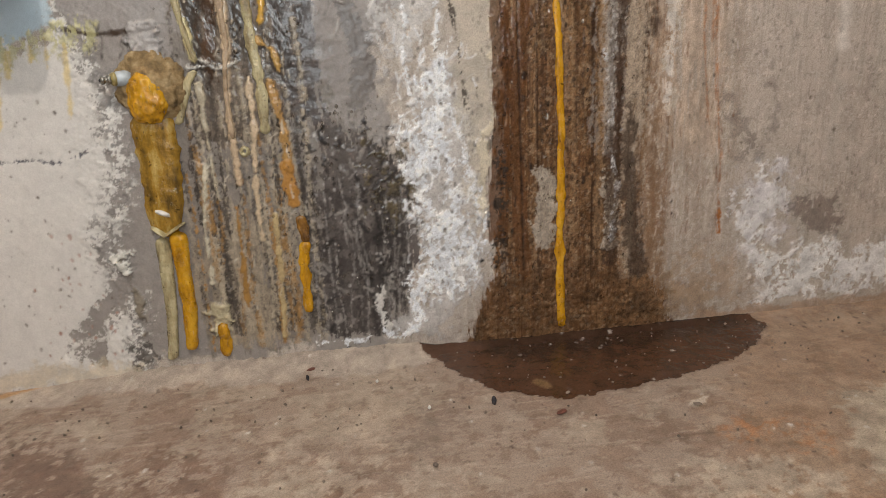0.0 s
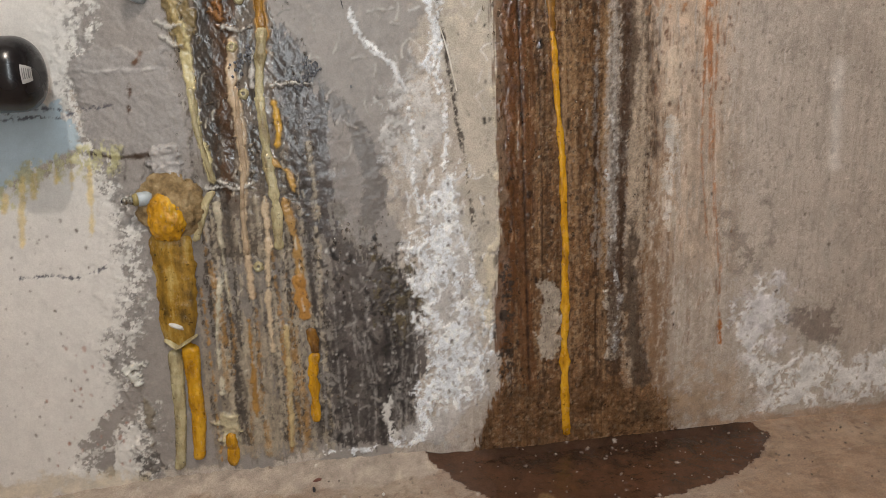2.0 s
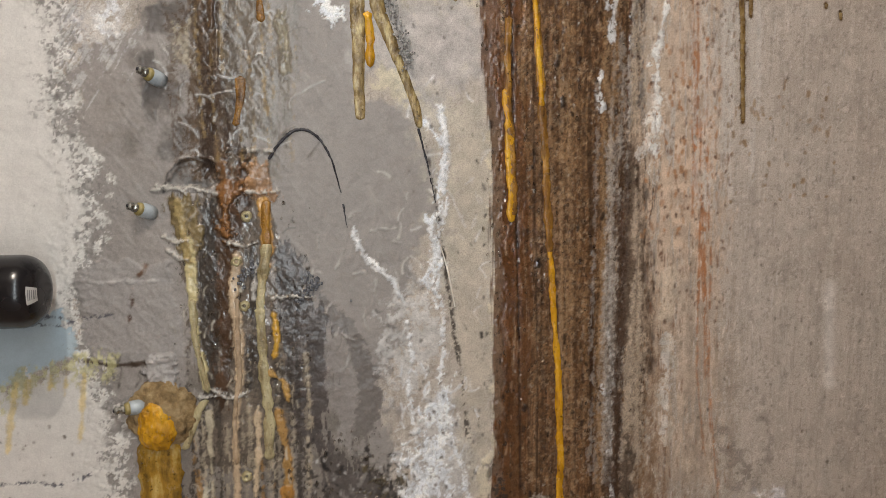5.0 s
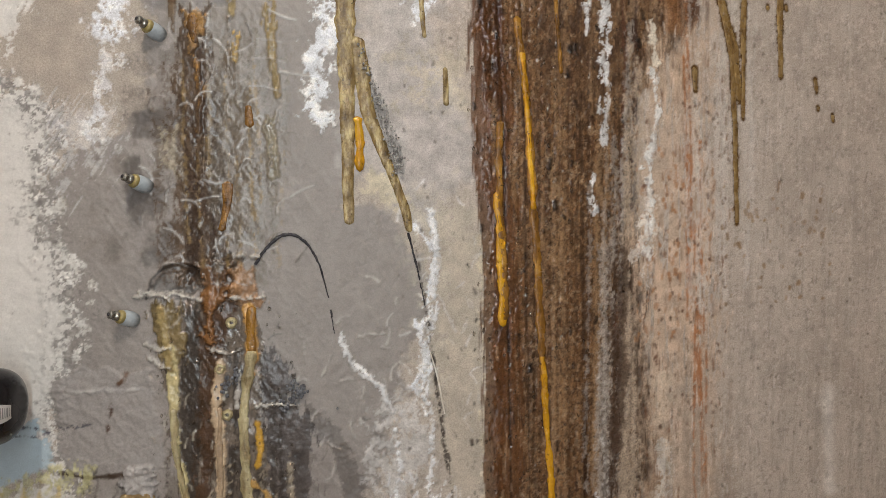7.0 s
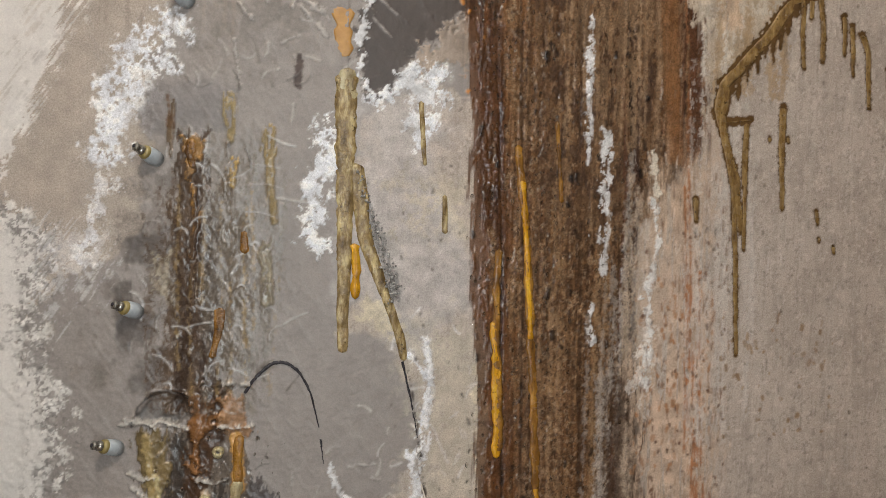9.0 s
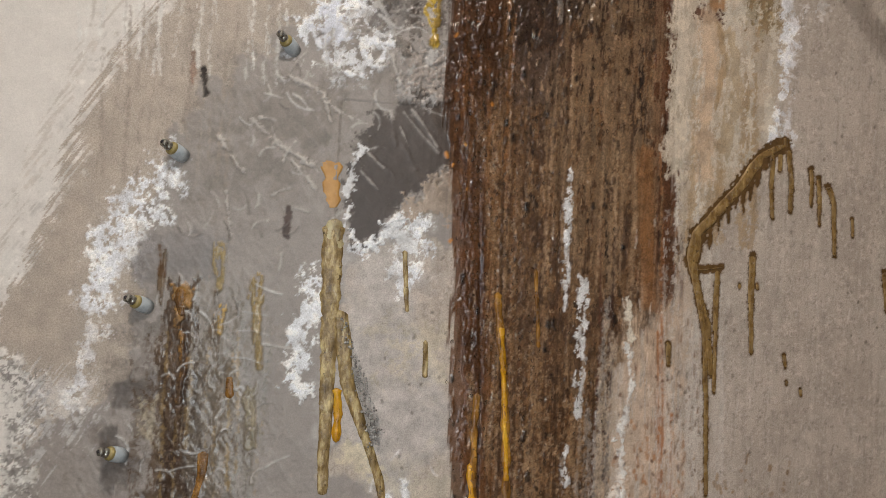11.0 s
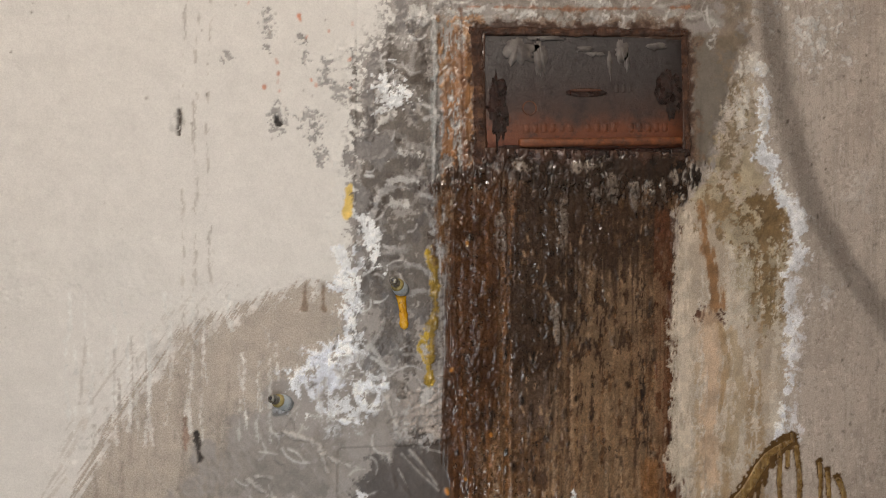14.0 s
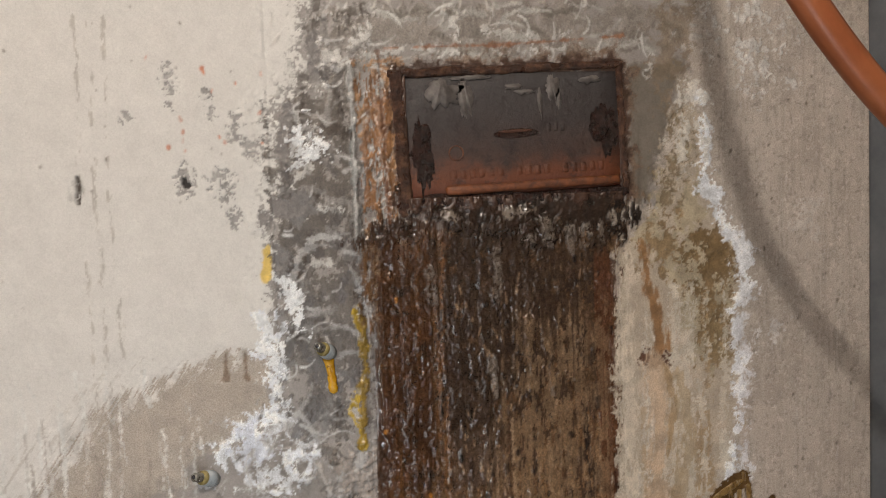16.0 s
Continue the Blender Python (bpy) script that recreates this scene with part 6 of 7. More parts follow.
slab("wall_north_core", MAT_PLASTER, ((-2, 0.022, -0.1), (0.551, 0.25, 2.5)), ((-2, 0.0, 0.0), (-0.762, 0.022, 2.5)), ((-0.762, 0.0, 1.802), (0.551, 0.022, 2.5)))
slab("wall_recess", MAT_RECESS, ((0.551, 0.055, -0.1), (2, 0.25, 2.5)))
slab("floor_slab", MAT_SLAB, ((-2, -3, -0.1), (2, 0.06, -0.004)))
slab("wall_west", MAT_PLASTER, ((-2.1, -3, -0.1), (-2, 0.25, 2.5)))
slab("wall_east", MAT_PLASTER, ((2, -3, -0.1), (2.1, 0.25, 2.5)))
slab("wall_south", MAT_PLASTER, ((-2.1, -3.1, -0.1), (2.1, -3, 2.5)))
slab("ceiling", MAT_CEILING, ((-2.1, -3.1, 2.5), (2.1, 0.25, 2.6)))


# ---- things ----
def thing(name, place, label, category, group=""):
    ob = new(name)
    ob.empty_display_size = 0.01
    ob.matrix_basis = Matrix.Translation(place)
    return tagged(ob, label, category, group)


def part(name, bm, mat, parent, label="", smooth=True):
    me = bpy.data.meshes.new(name)
    bmesh.ops.recalc_face_normals(bm, faces=bm.faces)
    bm.to_mesh(me), bm.free()
    me.polygons.foreach_set("use_smooth", [smooth] * len(me.polygons))
    me.materials.append(mat)
    ob = new(name, me)
    ob.parent = parent
    return tagged(ob, label)


def single(name, bm, mat, label, category, group="", smooth=True):
    me = bpy.data.meshes.new(name)
    bmesh.ops.recalc_face_normals(bm, faces=bm.faces)
    bm.to_mesh(me), bm.free()
    me.polygons.foreach_set("use_smooth", [smooth] * len(me.polygons))
    me.materials.append(mat)
    return tagged(new(name, me), label, category, group)


def lathe(profile, n=28):
    """A body turned round the y axis; profile: (along -y, radius)."""
    bm = bmesh.new()
    rings = [[bm.verts.new((r * math.cos(2 * math.pi * i / n), -a, r * math.sin(2 * math.pi * i / n))) for i in range(n)] for a, r in profile]
    for p, q in zip(rings, rings[1:]):
        for i in range(n):
            bm.faces.new((p[i], p[(i + 1) % n], q[(i + 1) % n], q[i]))
    for ring in (rings[0], rings[-1]):
        bm.faces.new(ring)
    return bm


def rough_block(lo, hi, cuts, amount, scale):
    """A block with bevelled, uneven faces."""
    bm = bmesh.new()
    box(bm, lo, hi)
    bmesh.ops.bevel(bm, geom=bm.edges[:], offset=min(b - a for a, b in zip(lo, hi)) * 0.25, segments=1, affect="EDGES")
    long = [e for e in bm.edges if e.calc_length() > 0.012]
    bmesh.ops.subdivide_edges(bm, edges=long, cuts=cuts, use_grid_fill=True)
    for v in bm.verts:
        v.co += amount * noise.noise_vector(v.co * scale)
    return bm


def drip(pts, wide, thick, seed, base=0.0015, bulb=0.0, uneven=0.25, on=None):
    """A run of resin down the wall: a low ridge with a rounded end. wide: half widths at top and end; pts: (x, z) from the top."""
    bm, across, r = bmesh.new(), 9, random.Random(seed)
    size = [math.dist(a, b) for a, b in zip(pts, pts[1:])]
    total, rows = sum(size), []
    steps = max(10, min(90, int(total / 0.004)))
    for k in range(steps + 1):
        s = k / steps
        d, i = s * total, 0
        while i < len(size) - 1 and d > size[i]:
            d, i = d - size[i], i + 1
        f = d / size[i]
        f = f * f * (3 - 2 * f) * 0.5 + f * 0.5
        x, z = (a + (b - a) * f for a, b in zip(pts[i], pts[i + 1]))
        w = wide[0] + (wide[1] - wide[0]) * s
        w *= 1 + uneven * noise.noise((seed * 3.7, s * total * 70, 0)) + uneven * 0.6 * noise.noise((seed * 1.7, s * total * 240, 5))
        w *= 1 + bulb * math.exp(-((s - 1) * total / 0.012) ** 2)
        cap = max(0.02, min(1, math.sqrt(max(0, (1 - s) * total / (wide[1] * 1.2))), math.sqrt(s * total / wide[0]) + 0.15))
        w *= min(1, cap)
        x += 0.0015 * noise.noise((seed, z * 30, 2))
        lift = 0.0
        if on is not None:
            q, m = int(min(max(z - on.v0, 0) / on.cell, on.nv - 4)), int((x - on.u0) / on.cell)
            lift = max(0.0, float(on.h[q:q + 3, m - 1:m + 2].max()))
        row = []
        for j in range(across):
            a = math.pi * j / (across - 1)
            high = thick * min(1, cap) * (1 + 0.35 * noise.noise((x * 90 + j, z * 90, seed)))
            row.append(bm.verts.new((x - w * math.cos(a), base - 0.001 - lift - high * math.sin(a) ** 0.7 if 0 < j < across - 1 else base + 0.004, z)))
        rows.append(row)
    for p, q in zip(rows, rows[1:]):
        for j in range(across - 1):
            bm.faces.new((p[j], p[j + 1], q[j + 1], q[j]))
        bm.faces.new((p[-1], p[0], q[0], q[-1]))
    bm.faces.new(rows[0]), bm.faces.new(rows[-1])
    return bm


def cord(name, pts, radius, mat, label, category, taper=None):
    cu = bpy.data.curves.new(name, "CURVE")
    cu.dimensions, cu.bevel_depth, cu.bevel_resolution, cu.use_fill_caps = "3D", radius, 5, True
    s = cu.splines.new("NURBS")
    s.points.add(len(pts) - 1)
    s.use_endpoint_u, s.order_u, s.resolution_u = True, 3, 10
    for k, (p, q) in enumerate(zip(s.points, pts)):
        p.co = (*q, 1)
        p.radius = taper[k] if taper else 1
    cu.materials.append(mat)
    tmp = new(name, cu)
    me = bpy.data.meshes.new_from_object(tmp.evaluated_get(bpy.context.evaluated_depsgraph_get()))
    bpy.data.objects.remove(tmp)
    if mat.name.startswith("dark_sealant"):
        for v in me.vertices:
            v.co += 0.0008 * noise.noise_vector(v.co * 220) + 0.0006 * noise.noise_vector(v.co * 600)
    me.polygons.foreach_set("use_smooth", [True] * len(me.polygons))
    return tagged(new(name, me), label, category)


# the rusted cover in its frame
TURN = radians(-2.2)
cover = thing("access_cover", (0.107, 0, 1.5735), "rusted steel access cover plate set in the stained wall", "metal cover")
cover.matrix_basis = Matrix.Translation((0.107, 0, 1.5735)) @ Matrix.Rotation(TURN, 4, "Y")
k = Nodes("rusted_plate")
height = k.add("ShaderNodeSeparateXYZ")
co = k.add("ShaderNodeTexCoord")
k.link(co.outputs["Object"], height.inputs[0])
wob = k.add("ShaderNodeMath")
wob.operation = "MULTIPLY_ADD"
wob.inputs[1].default_value, wob.inputs[2].default_value = 0.05, -0.025
k.link(k.noise(26, 5, 0.7), wob.inputs[0])
lift = k.add("ShaderNodeMath")
k.link(height.outputs[2], lift.inputs[0]), k.link(wob.outputs[0], lift.inputs[1])
rng = k.add("ShaderNodeMapRange")
rng.inputs["From Min"].default_value, rng.inputs["From Max"].default_value = -0.065, 0.065
k.link(lift.outputs[0], rng.inputs["Value"])
body = k.ramp(rng.outputs[0], (0.0, S(84, 42, 24)), (0.14, S(98, 52, 29)), (0.32, S(60, 40, 32)), (0.6, S(52, 43, 40)), (0.9, S(56, 50, 48)))
k.colour(k.mix(k.ramp(k.noise(55, 6, 0.7), (0.52, 0.0), (0.68, 0.85)), body, S(36, 25, 22)))
k.rough(k.ramp(k.noise(40, 4), (0.3, 0.28), (0.7, 0.6)))
k.bsdf.inputs["Metallic"].default_value = 0.1
k.bump(k.noise(160, 6, 0.7), 0.6, 0.003)
MAT_PLATE = k.mat
MAT_SMEAR = mottled("mortar_smear", S(70, 62, 57), S(112, 103, 96), 60, 0.55, 0.4)
plate = part("cover_plate", rough_block((-0.1235, 0.003, -0.0675), (0.1235, 0.012, 0.068), 9, 0.0012, 30), MAT_PLATE, cover)
plate.location.y = -0.004
for name, lo, hi in (("frame_top", (-0.142, -0.004, 0.067), (0.132, 0.012, 0.077)), ("frame_bottom", (-0.138, -0.004, -0.080), (0.130, 0.012, -0.067)),
                     ("frame_side", (-0.140, -0.004, -0.088), (-0.122, 0.012, 0.078)), ("frame_side", (0.122, -0.003, -0.076), (0.131, 0.012, 0.076))):
    part(name, rough_block(lo, hi, 24, 0.0022, 120), MAT_CRUST if name == "frame_bottom" else MAT_FRAME, cover, "frame edge crusted with rust")
part("lip", rough_block((-0.085, -0.003, -0.064), (0.118, 0.006, -0.054), 8, 0.0016, 50), mottled("bright_rust", S(66, 36, 22), S(120, 66, 34), 90, 0.55, 0.5), plate, "bright orange rusted lower lip")
bm = bmesh.new()
bmesh.ops.create_uvsphere(bm, u_segments=24, v_segments=10, radius=1)
for v in bm.verts:
    v.co = Vector((v.co.x * 0.026, v.co.y * 0.0025 + 0.0028, v.co.z * 0.0055))
slot = part("pull_slot", bm, MAT_CRUST, plate, "dark oval pull slot")
bm = bmesh.new()
bmesh.ops.create_uvsphere(bm, u_segments=20, v_segments=8, radius=1)
for v in bm.verts:
    v.co = Vector((v.co.x * 0.020 - 0.001, v.co.y * 0.0022 + 0.0012, v.co.z * 0.0022 + 0.0026))
part("slot_edge", bm, MAT_RUST, slot)
for x, z, s in ((-0.104, 0.006, 0.007), (0.098, 0.004, 0.013)):
    bm = bmesh.new()
    bmesh.ops.create_icosphere(bm, subdivisions=3, radius=s)
    for v in bm.verts:
        v.co = v.co * (1 + 0.35 * noise.noise(v.co * 160 + Vector((x * 90, 0, 0))))
        v.co = Vector((v.co.x * 0.9 + x, v.co.y * 0.5 + 0.002, v.co.z * 1.4 + z))
    part("screw_head", bm, MAT_CRUST, plate, "corroded screw head")
r = random.Random(5)
for i in range(17):
    if i not in (6, 11):
        x = -0.078 + i * 0.0108
        part("letter_bar", rough_block((x, 0.0024, -0.047), (x + 0.007, 0.005, -0.047 + 0.0105), 1, 0.0008, 200), MAT_PLATE, plate)
for i in range(3):
    x = 0.036 + i * 0.0085
    part("letter_bar", rough_block((x, 0.0025, 0.0), (x + 0.005, 0.005, 0.010), 1, 0.0006, 200), MAT_PLATE, plate)
bm = bmesh.new()
for i in range(20):
    a = 2 * math.pi * i / 20
    for q in range(6):
        b = 2 * math.pi * q / 6
        bm.verts.new((-0.070 + (0.008 + 0.0012 * math.cos(b)) * math.cos(a), 0.003 + 0.0014 * math.sin(b), -0.018 + (0.008 + 0.0012 * math.cos(b)) * math.sin(a)))
bm.verts.ensure_lookup_table()
for i in range(20):
    for q in range(6):
        bm.faces.new([bm.verts[j] for j in (i * 6 + q, i * 6 + (q + 1) % 6, (i + 1) % 20 * 6 + (q + 1) % 6, (i + 1) % 20 * 6 + q)])
part("round_stamp", bm, MAT_RUST, plate)


def splash(x, z, rx, rz, y, seed, runs=3):
    """A thin ragged splash of mortar."""
    bm, n = bmesh.new(), 64
    ring = []
    for i in range(n):
        a = 2 * math.pi * i / n
        q = 1 + 0.45 * noise.noise((math.cos(a) * 1.6, math.sin(a) * 1.6, seed)) + 0.3 * noise.noise((math.cos(a) * 5, math.sin(a) * 5, seed + 3))
        ring.append((x + rx * q * math.cos(a), z + rz * q * math.sin(a) * (1 + 0.5 * max(0, -math.sin(a)) * noise.noise((a * 3, seed, 0)))))
    top = [bm.verts.new((x + (u - x) * 0.94, y - 0.0008, z + (v - z) * 0.94)) for u, v in ring]
    low = [bm.verts.new((u, y + 0.002, v)) for u, v in ring]
    for i in range(n):
        bm.faces.new((top[i], top[(i + 1) % n], low[(i + 1) % n], low[i]))
    bm.faces.new(top), bm.faces.new(low[::-1])
    return bm


for i, (x, z, rx, rz) in enumerate(((-0.080, 0.048, 0.020, 0.014), (-0.056, 0.040, 0.008, 0.022), (0.046, 0.050, 0.008, 0.016), (0.052, 0.036, 0.004, 0.010), (0.0, 0.052, 0.010, 0.004), (-0.05, 0.064, 0.024, 0.003), (0.03, 0.034, 0.003, 0.014), (0.012, 0.046, 0.012, 0.003), (0.090, 0.056, 0.014, 0.004))):
    part("mortar_smear", splash(x, z, rx, rz, 0.0027, i * 7 + 2), MAT_SMEAR, plate, "grey mortar splash on the plate")

for x, z, rx, rz in ((-0.108, -0.020, 0.012, 0.040), (0.108, 0.0, 0.012, 0.030), (-0.06, -0.066, 0.05, 0.006)):
    part("rust_scab", splash(x, z, rx, rz, 0.0027, int(x * 999)), MAT_CRUST, plate, "dark flaking rust scab")

# orange hose hanging in front of the wall
cord("hose", [(0.11, -0.33, 2.505), (0.12, -0.33, 2.1), (0.15, -0.33, 1.84), (0.184, -0.33, 1.712), (0.222, -0.33, 1.638), (0.305, -0.33, 1.542), (0.42, -0.33, 1.455), (0.75, -0.31, 1.36), (2.005, -0.3, 1.3)], 0.0115, MAT_HOSE,
     "orange-brown flexible hose hanging in front of the wall", "hose")

# capped black pipe along the wall
pipe = thing("capped_pipe", (-0.514, -0.056, 0.523), "black plastic pipe with rounded end cap beside the wall", "pipe")
quarter = Matrix.Rotation(radians(-90), 4, "Z")
dome = [(0.0225 - 0.0225 * math.cos(radians(q)), 0.016 + 0.0225 * math.sin(radians(q))) for q in range(0, 91, 10)]
for name, prof in (("pipe_body", ((0.048, 0.0325), (1.49, 0.0325))), ("end_cap", ((0.0, 0.008), *dome, (0.046, 0.0385), (0.050, 0.0375), (0.052, 0.0345), (0.053, 0.032)))):
    bm = lathe(prof, 48)
    bmesh.ops.transform(bm, matrix=quarter, verts=bm.verts)
    cap = part(name, bm, MAT_BLACK, pipe)


def patch(q0, q1, a0, a1, lift):
    """A thin patch that follows the dome of the cap between two angles of its curve and two turns round it."""
    bm, n = bmesh.new(), 8
    sheets = []
    for size in (0.0225 + lift, 0.0225 + lift - 0.0005):
        sheets.append([[bm.verts.new((-0.0225 + size * math.cos(q), -(0.016 + size * math.sin(q)) * math.cos(a), (0.016 + size * math.sin(q)) * math.sin(a)))
                        for a in (a0 + (a1 - a0) * k / n for k in range(n + 1))] for q in (radians(q0 + (q1 - q0) * m / n) for m in range(n + 1))])
    for sheet in sheets:
        for p, q in zip(sheet, sheet[1:]):
            for k in range(n):
                bm.faces.new((p[k], p[k + 1], q[k + 1], q[k]))
    return bm


sticker = part("sticker", patch(14, 46, -0.30, 0.30, 0.0008), MAT_LABEL, cap, "small white paper sticker")
for q0, q1 in ((19, 21), (24, 28), (31, 33), (36, 39), (41, 43)):
    part("print_bar", patch(q0, q1, -0.16, 0.2, 0.0011), MAT_PRINT, sticker)

# injection packers
def packer(place, lean):
    ob = thing("injection_packer", (0, 0, 0), "grey-blue injection packer with metal nipple in the wall", "wall packer", "injection packers in the wall")
    part("sleeve", lathe(((-0.004, 0.0085), (0.004, 0.0088), (0.012, 0.0082), (0.0135, 0.0070)), 20), MAT_SLEEVE, ob, "grey-blue plastic sleeve")
    part("glue_collar", lathe(((0.012, 0.0068), (0.0138, 0.0078), (0.0165, 0.0072), (0.0185, 0.0055)), 18), MAT_GLUE, ob, "yellow glue collar")
    nip = part("nipple", lathe(((0.017, 0.0052), (0.022, 0.0052), (0.0225, 0.0040), (0.025, 0.0036), (0.0256, 0.0046), (0.028, 0.0046), (0.0295, 0.0030)), 16), MAT_STEEL, ob, "zinc grease nipple")
    part("ball_valve", lathe(((0.029, 0.0024), (0.0302, 0.0018), (0.0308, 0.0006)), 10), MAT_TAR, nip)
    ob.matrix_basis = Matrix.Translation(place) @ Euler(lean).to_matrix().to_4x4()
    return ob


first = packer((-0.357, -0.001, 1.082), (radians(-20), 0, radians(-36)))
for x, z, a, b in ((-0.242, 1.212, -22, -32), (-0.112, 1.340, -24, -26), (-0.385, 0.912, -20, -36), (-0.402, 0.748, -18, -38), (-0.419, 0.601, -18, -40)):
    copy_thing(first, Matrix.Translation((x, -0.001, z)) @ Euler((radians(a), 0, radians(b))).to_matrix().to_4x4())
old = copy_thing(first, Matrix.Translation((-0.438, -0.006, 0.378)) @ Euler((0, 0, radians(-62))).to_matrix().to_4x4())
tagged(old, "dirty injection packer stuck sideways in the foam plug")
for i, (x, z) in enumerate(([(-0.313, 0.595)][0], [(-0.326, 0.543)][0], [(-0.319, 0.491)][0], [(-0.42, 0.238)][0], [(-0.323, 0.285)][0])):
    bm = lathe(((-0.004, 0.010), (0.003, 0.0085), (0.006, 0.0062), (0.0066, 0.0048), (0.006, 0.0034), (-0.002, 0.003)), 18)
    for v in bm.verts:
        v.co += 0.0022 * noise.noise_vector(v.co * 180 + Vector((i * 9, 0, 0)))
    ring = single("coated_nipple", bm, MAT_PALE, "short pipe nipple coated in pale lime deposit", "pipe nipple", "coated nipples in the old leak")
    ring.matrix_basis = Matrix.Translation((x, -0.002, z)) @ Matrix.Scale(0.7, 4)

# foam plug that fills the old hole
px, pz = [(-0.416, 0.365)][0]
plug = thing("foam_plug", (px, 0, pz), "crusty brown resin foam plug with yellow core", "foam plug")
bm = bmesh.new()
bmesh.ops.create_icosphere(bm, subdivisions=5, radius=1)
for v in bm.verts:
    d = 1 + 0.16 * noise.noise(v.co * 3) + 0.10 * noise.noise(v.co * 9) + 0.05 * noise.noise(v.co * 22)
    v.co = Vector((v.co.x * 0.040, v.co.y * 0.020 + 0.004, v.co.z * 0.043)) * d
part("crust", bm, mottled("foam_crust", S(84, 64, 38), S(140, 112, 72), 70, 0.6, 0.9, 0, 0.004, S(178, 152, 112)), plug, "brown porous crust")
bm = bmesh.new()
bmesh.ops.create_icosphere(bm, subdivisions=5, radius=1)
for v in bm.verts:
    d = 1 + 0.12 * noise.noise(v.co * 2.2 + Vector((4, 0, 0))) + 0.05 * noise.noise(v.co * 6) - 0.35 * max(0, noise.noise(v.co * 4.5 + Vector((1, 2, 7))) - 0.3)
    v.co = Vector((v.co.x * 0.022, v.co.y * 0.012 - 0.010, v.co.z * 0.030)) * d + Vector((-0.004, 0, -0.010))
part("core", bm, MAT_YELLOW, plug, "bright yellow resin core")
MAT_AMBER = resin("amber_resin", S(84, 62, 24), S(146, 108, 36), S(186, 158, 92), 0.16, 26)
for name, line, wide, thick, mat, label in (
        ("resin_column", [(-0.422, 0.342), (-0.421, 0.295), (-0.423, 0.245), (-0.428, 0.187)], (0.027, 0.021), 0.008, MAT_AMBER, "thick glossy amber column of set resin"),
        ("collar", [(-0.443, 0.204), (-0.429, 0.191), (-0.405, 0.205)], (0.0044, 0.0040), 0.013, MAT_PALE, "cream bulge across the column"),
        ("lime_knot", [(-0.433, 0.225), (-0.425, 0.217), (-0.419, 0.212)], (0.0085, 0.0075), 0.013, MAT_LIME, "whitish lime knot"),
        ("resin_tail", [(-0.434, 0.188), (-0.436, 0.143), (-0.439, 0.089), (-0.448, 0.023)], (0.0095, 0.0062), 0.008, MAT_PALE, "pale resin tail"),
        ("resin_tail", [(-0.415, 0.194), (-0.416, 0.149), (-0.416, 0.102), (-0.422, 0.034)], (0.0105, 0.0080), 0.010, MAT_YELLOW, "yellow resin tail")):
    bm = drip(line, wide, thick, len(name) + int(line[0][0] * -1000), bulb=0.05, uneven=0.14, on=W)
    bmesh.ops.translate(bm, vec=(-px, 0, -pz), verts=bm.verts)
    part(name, bm, mat, plug, label)

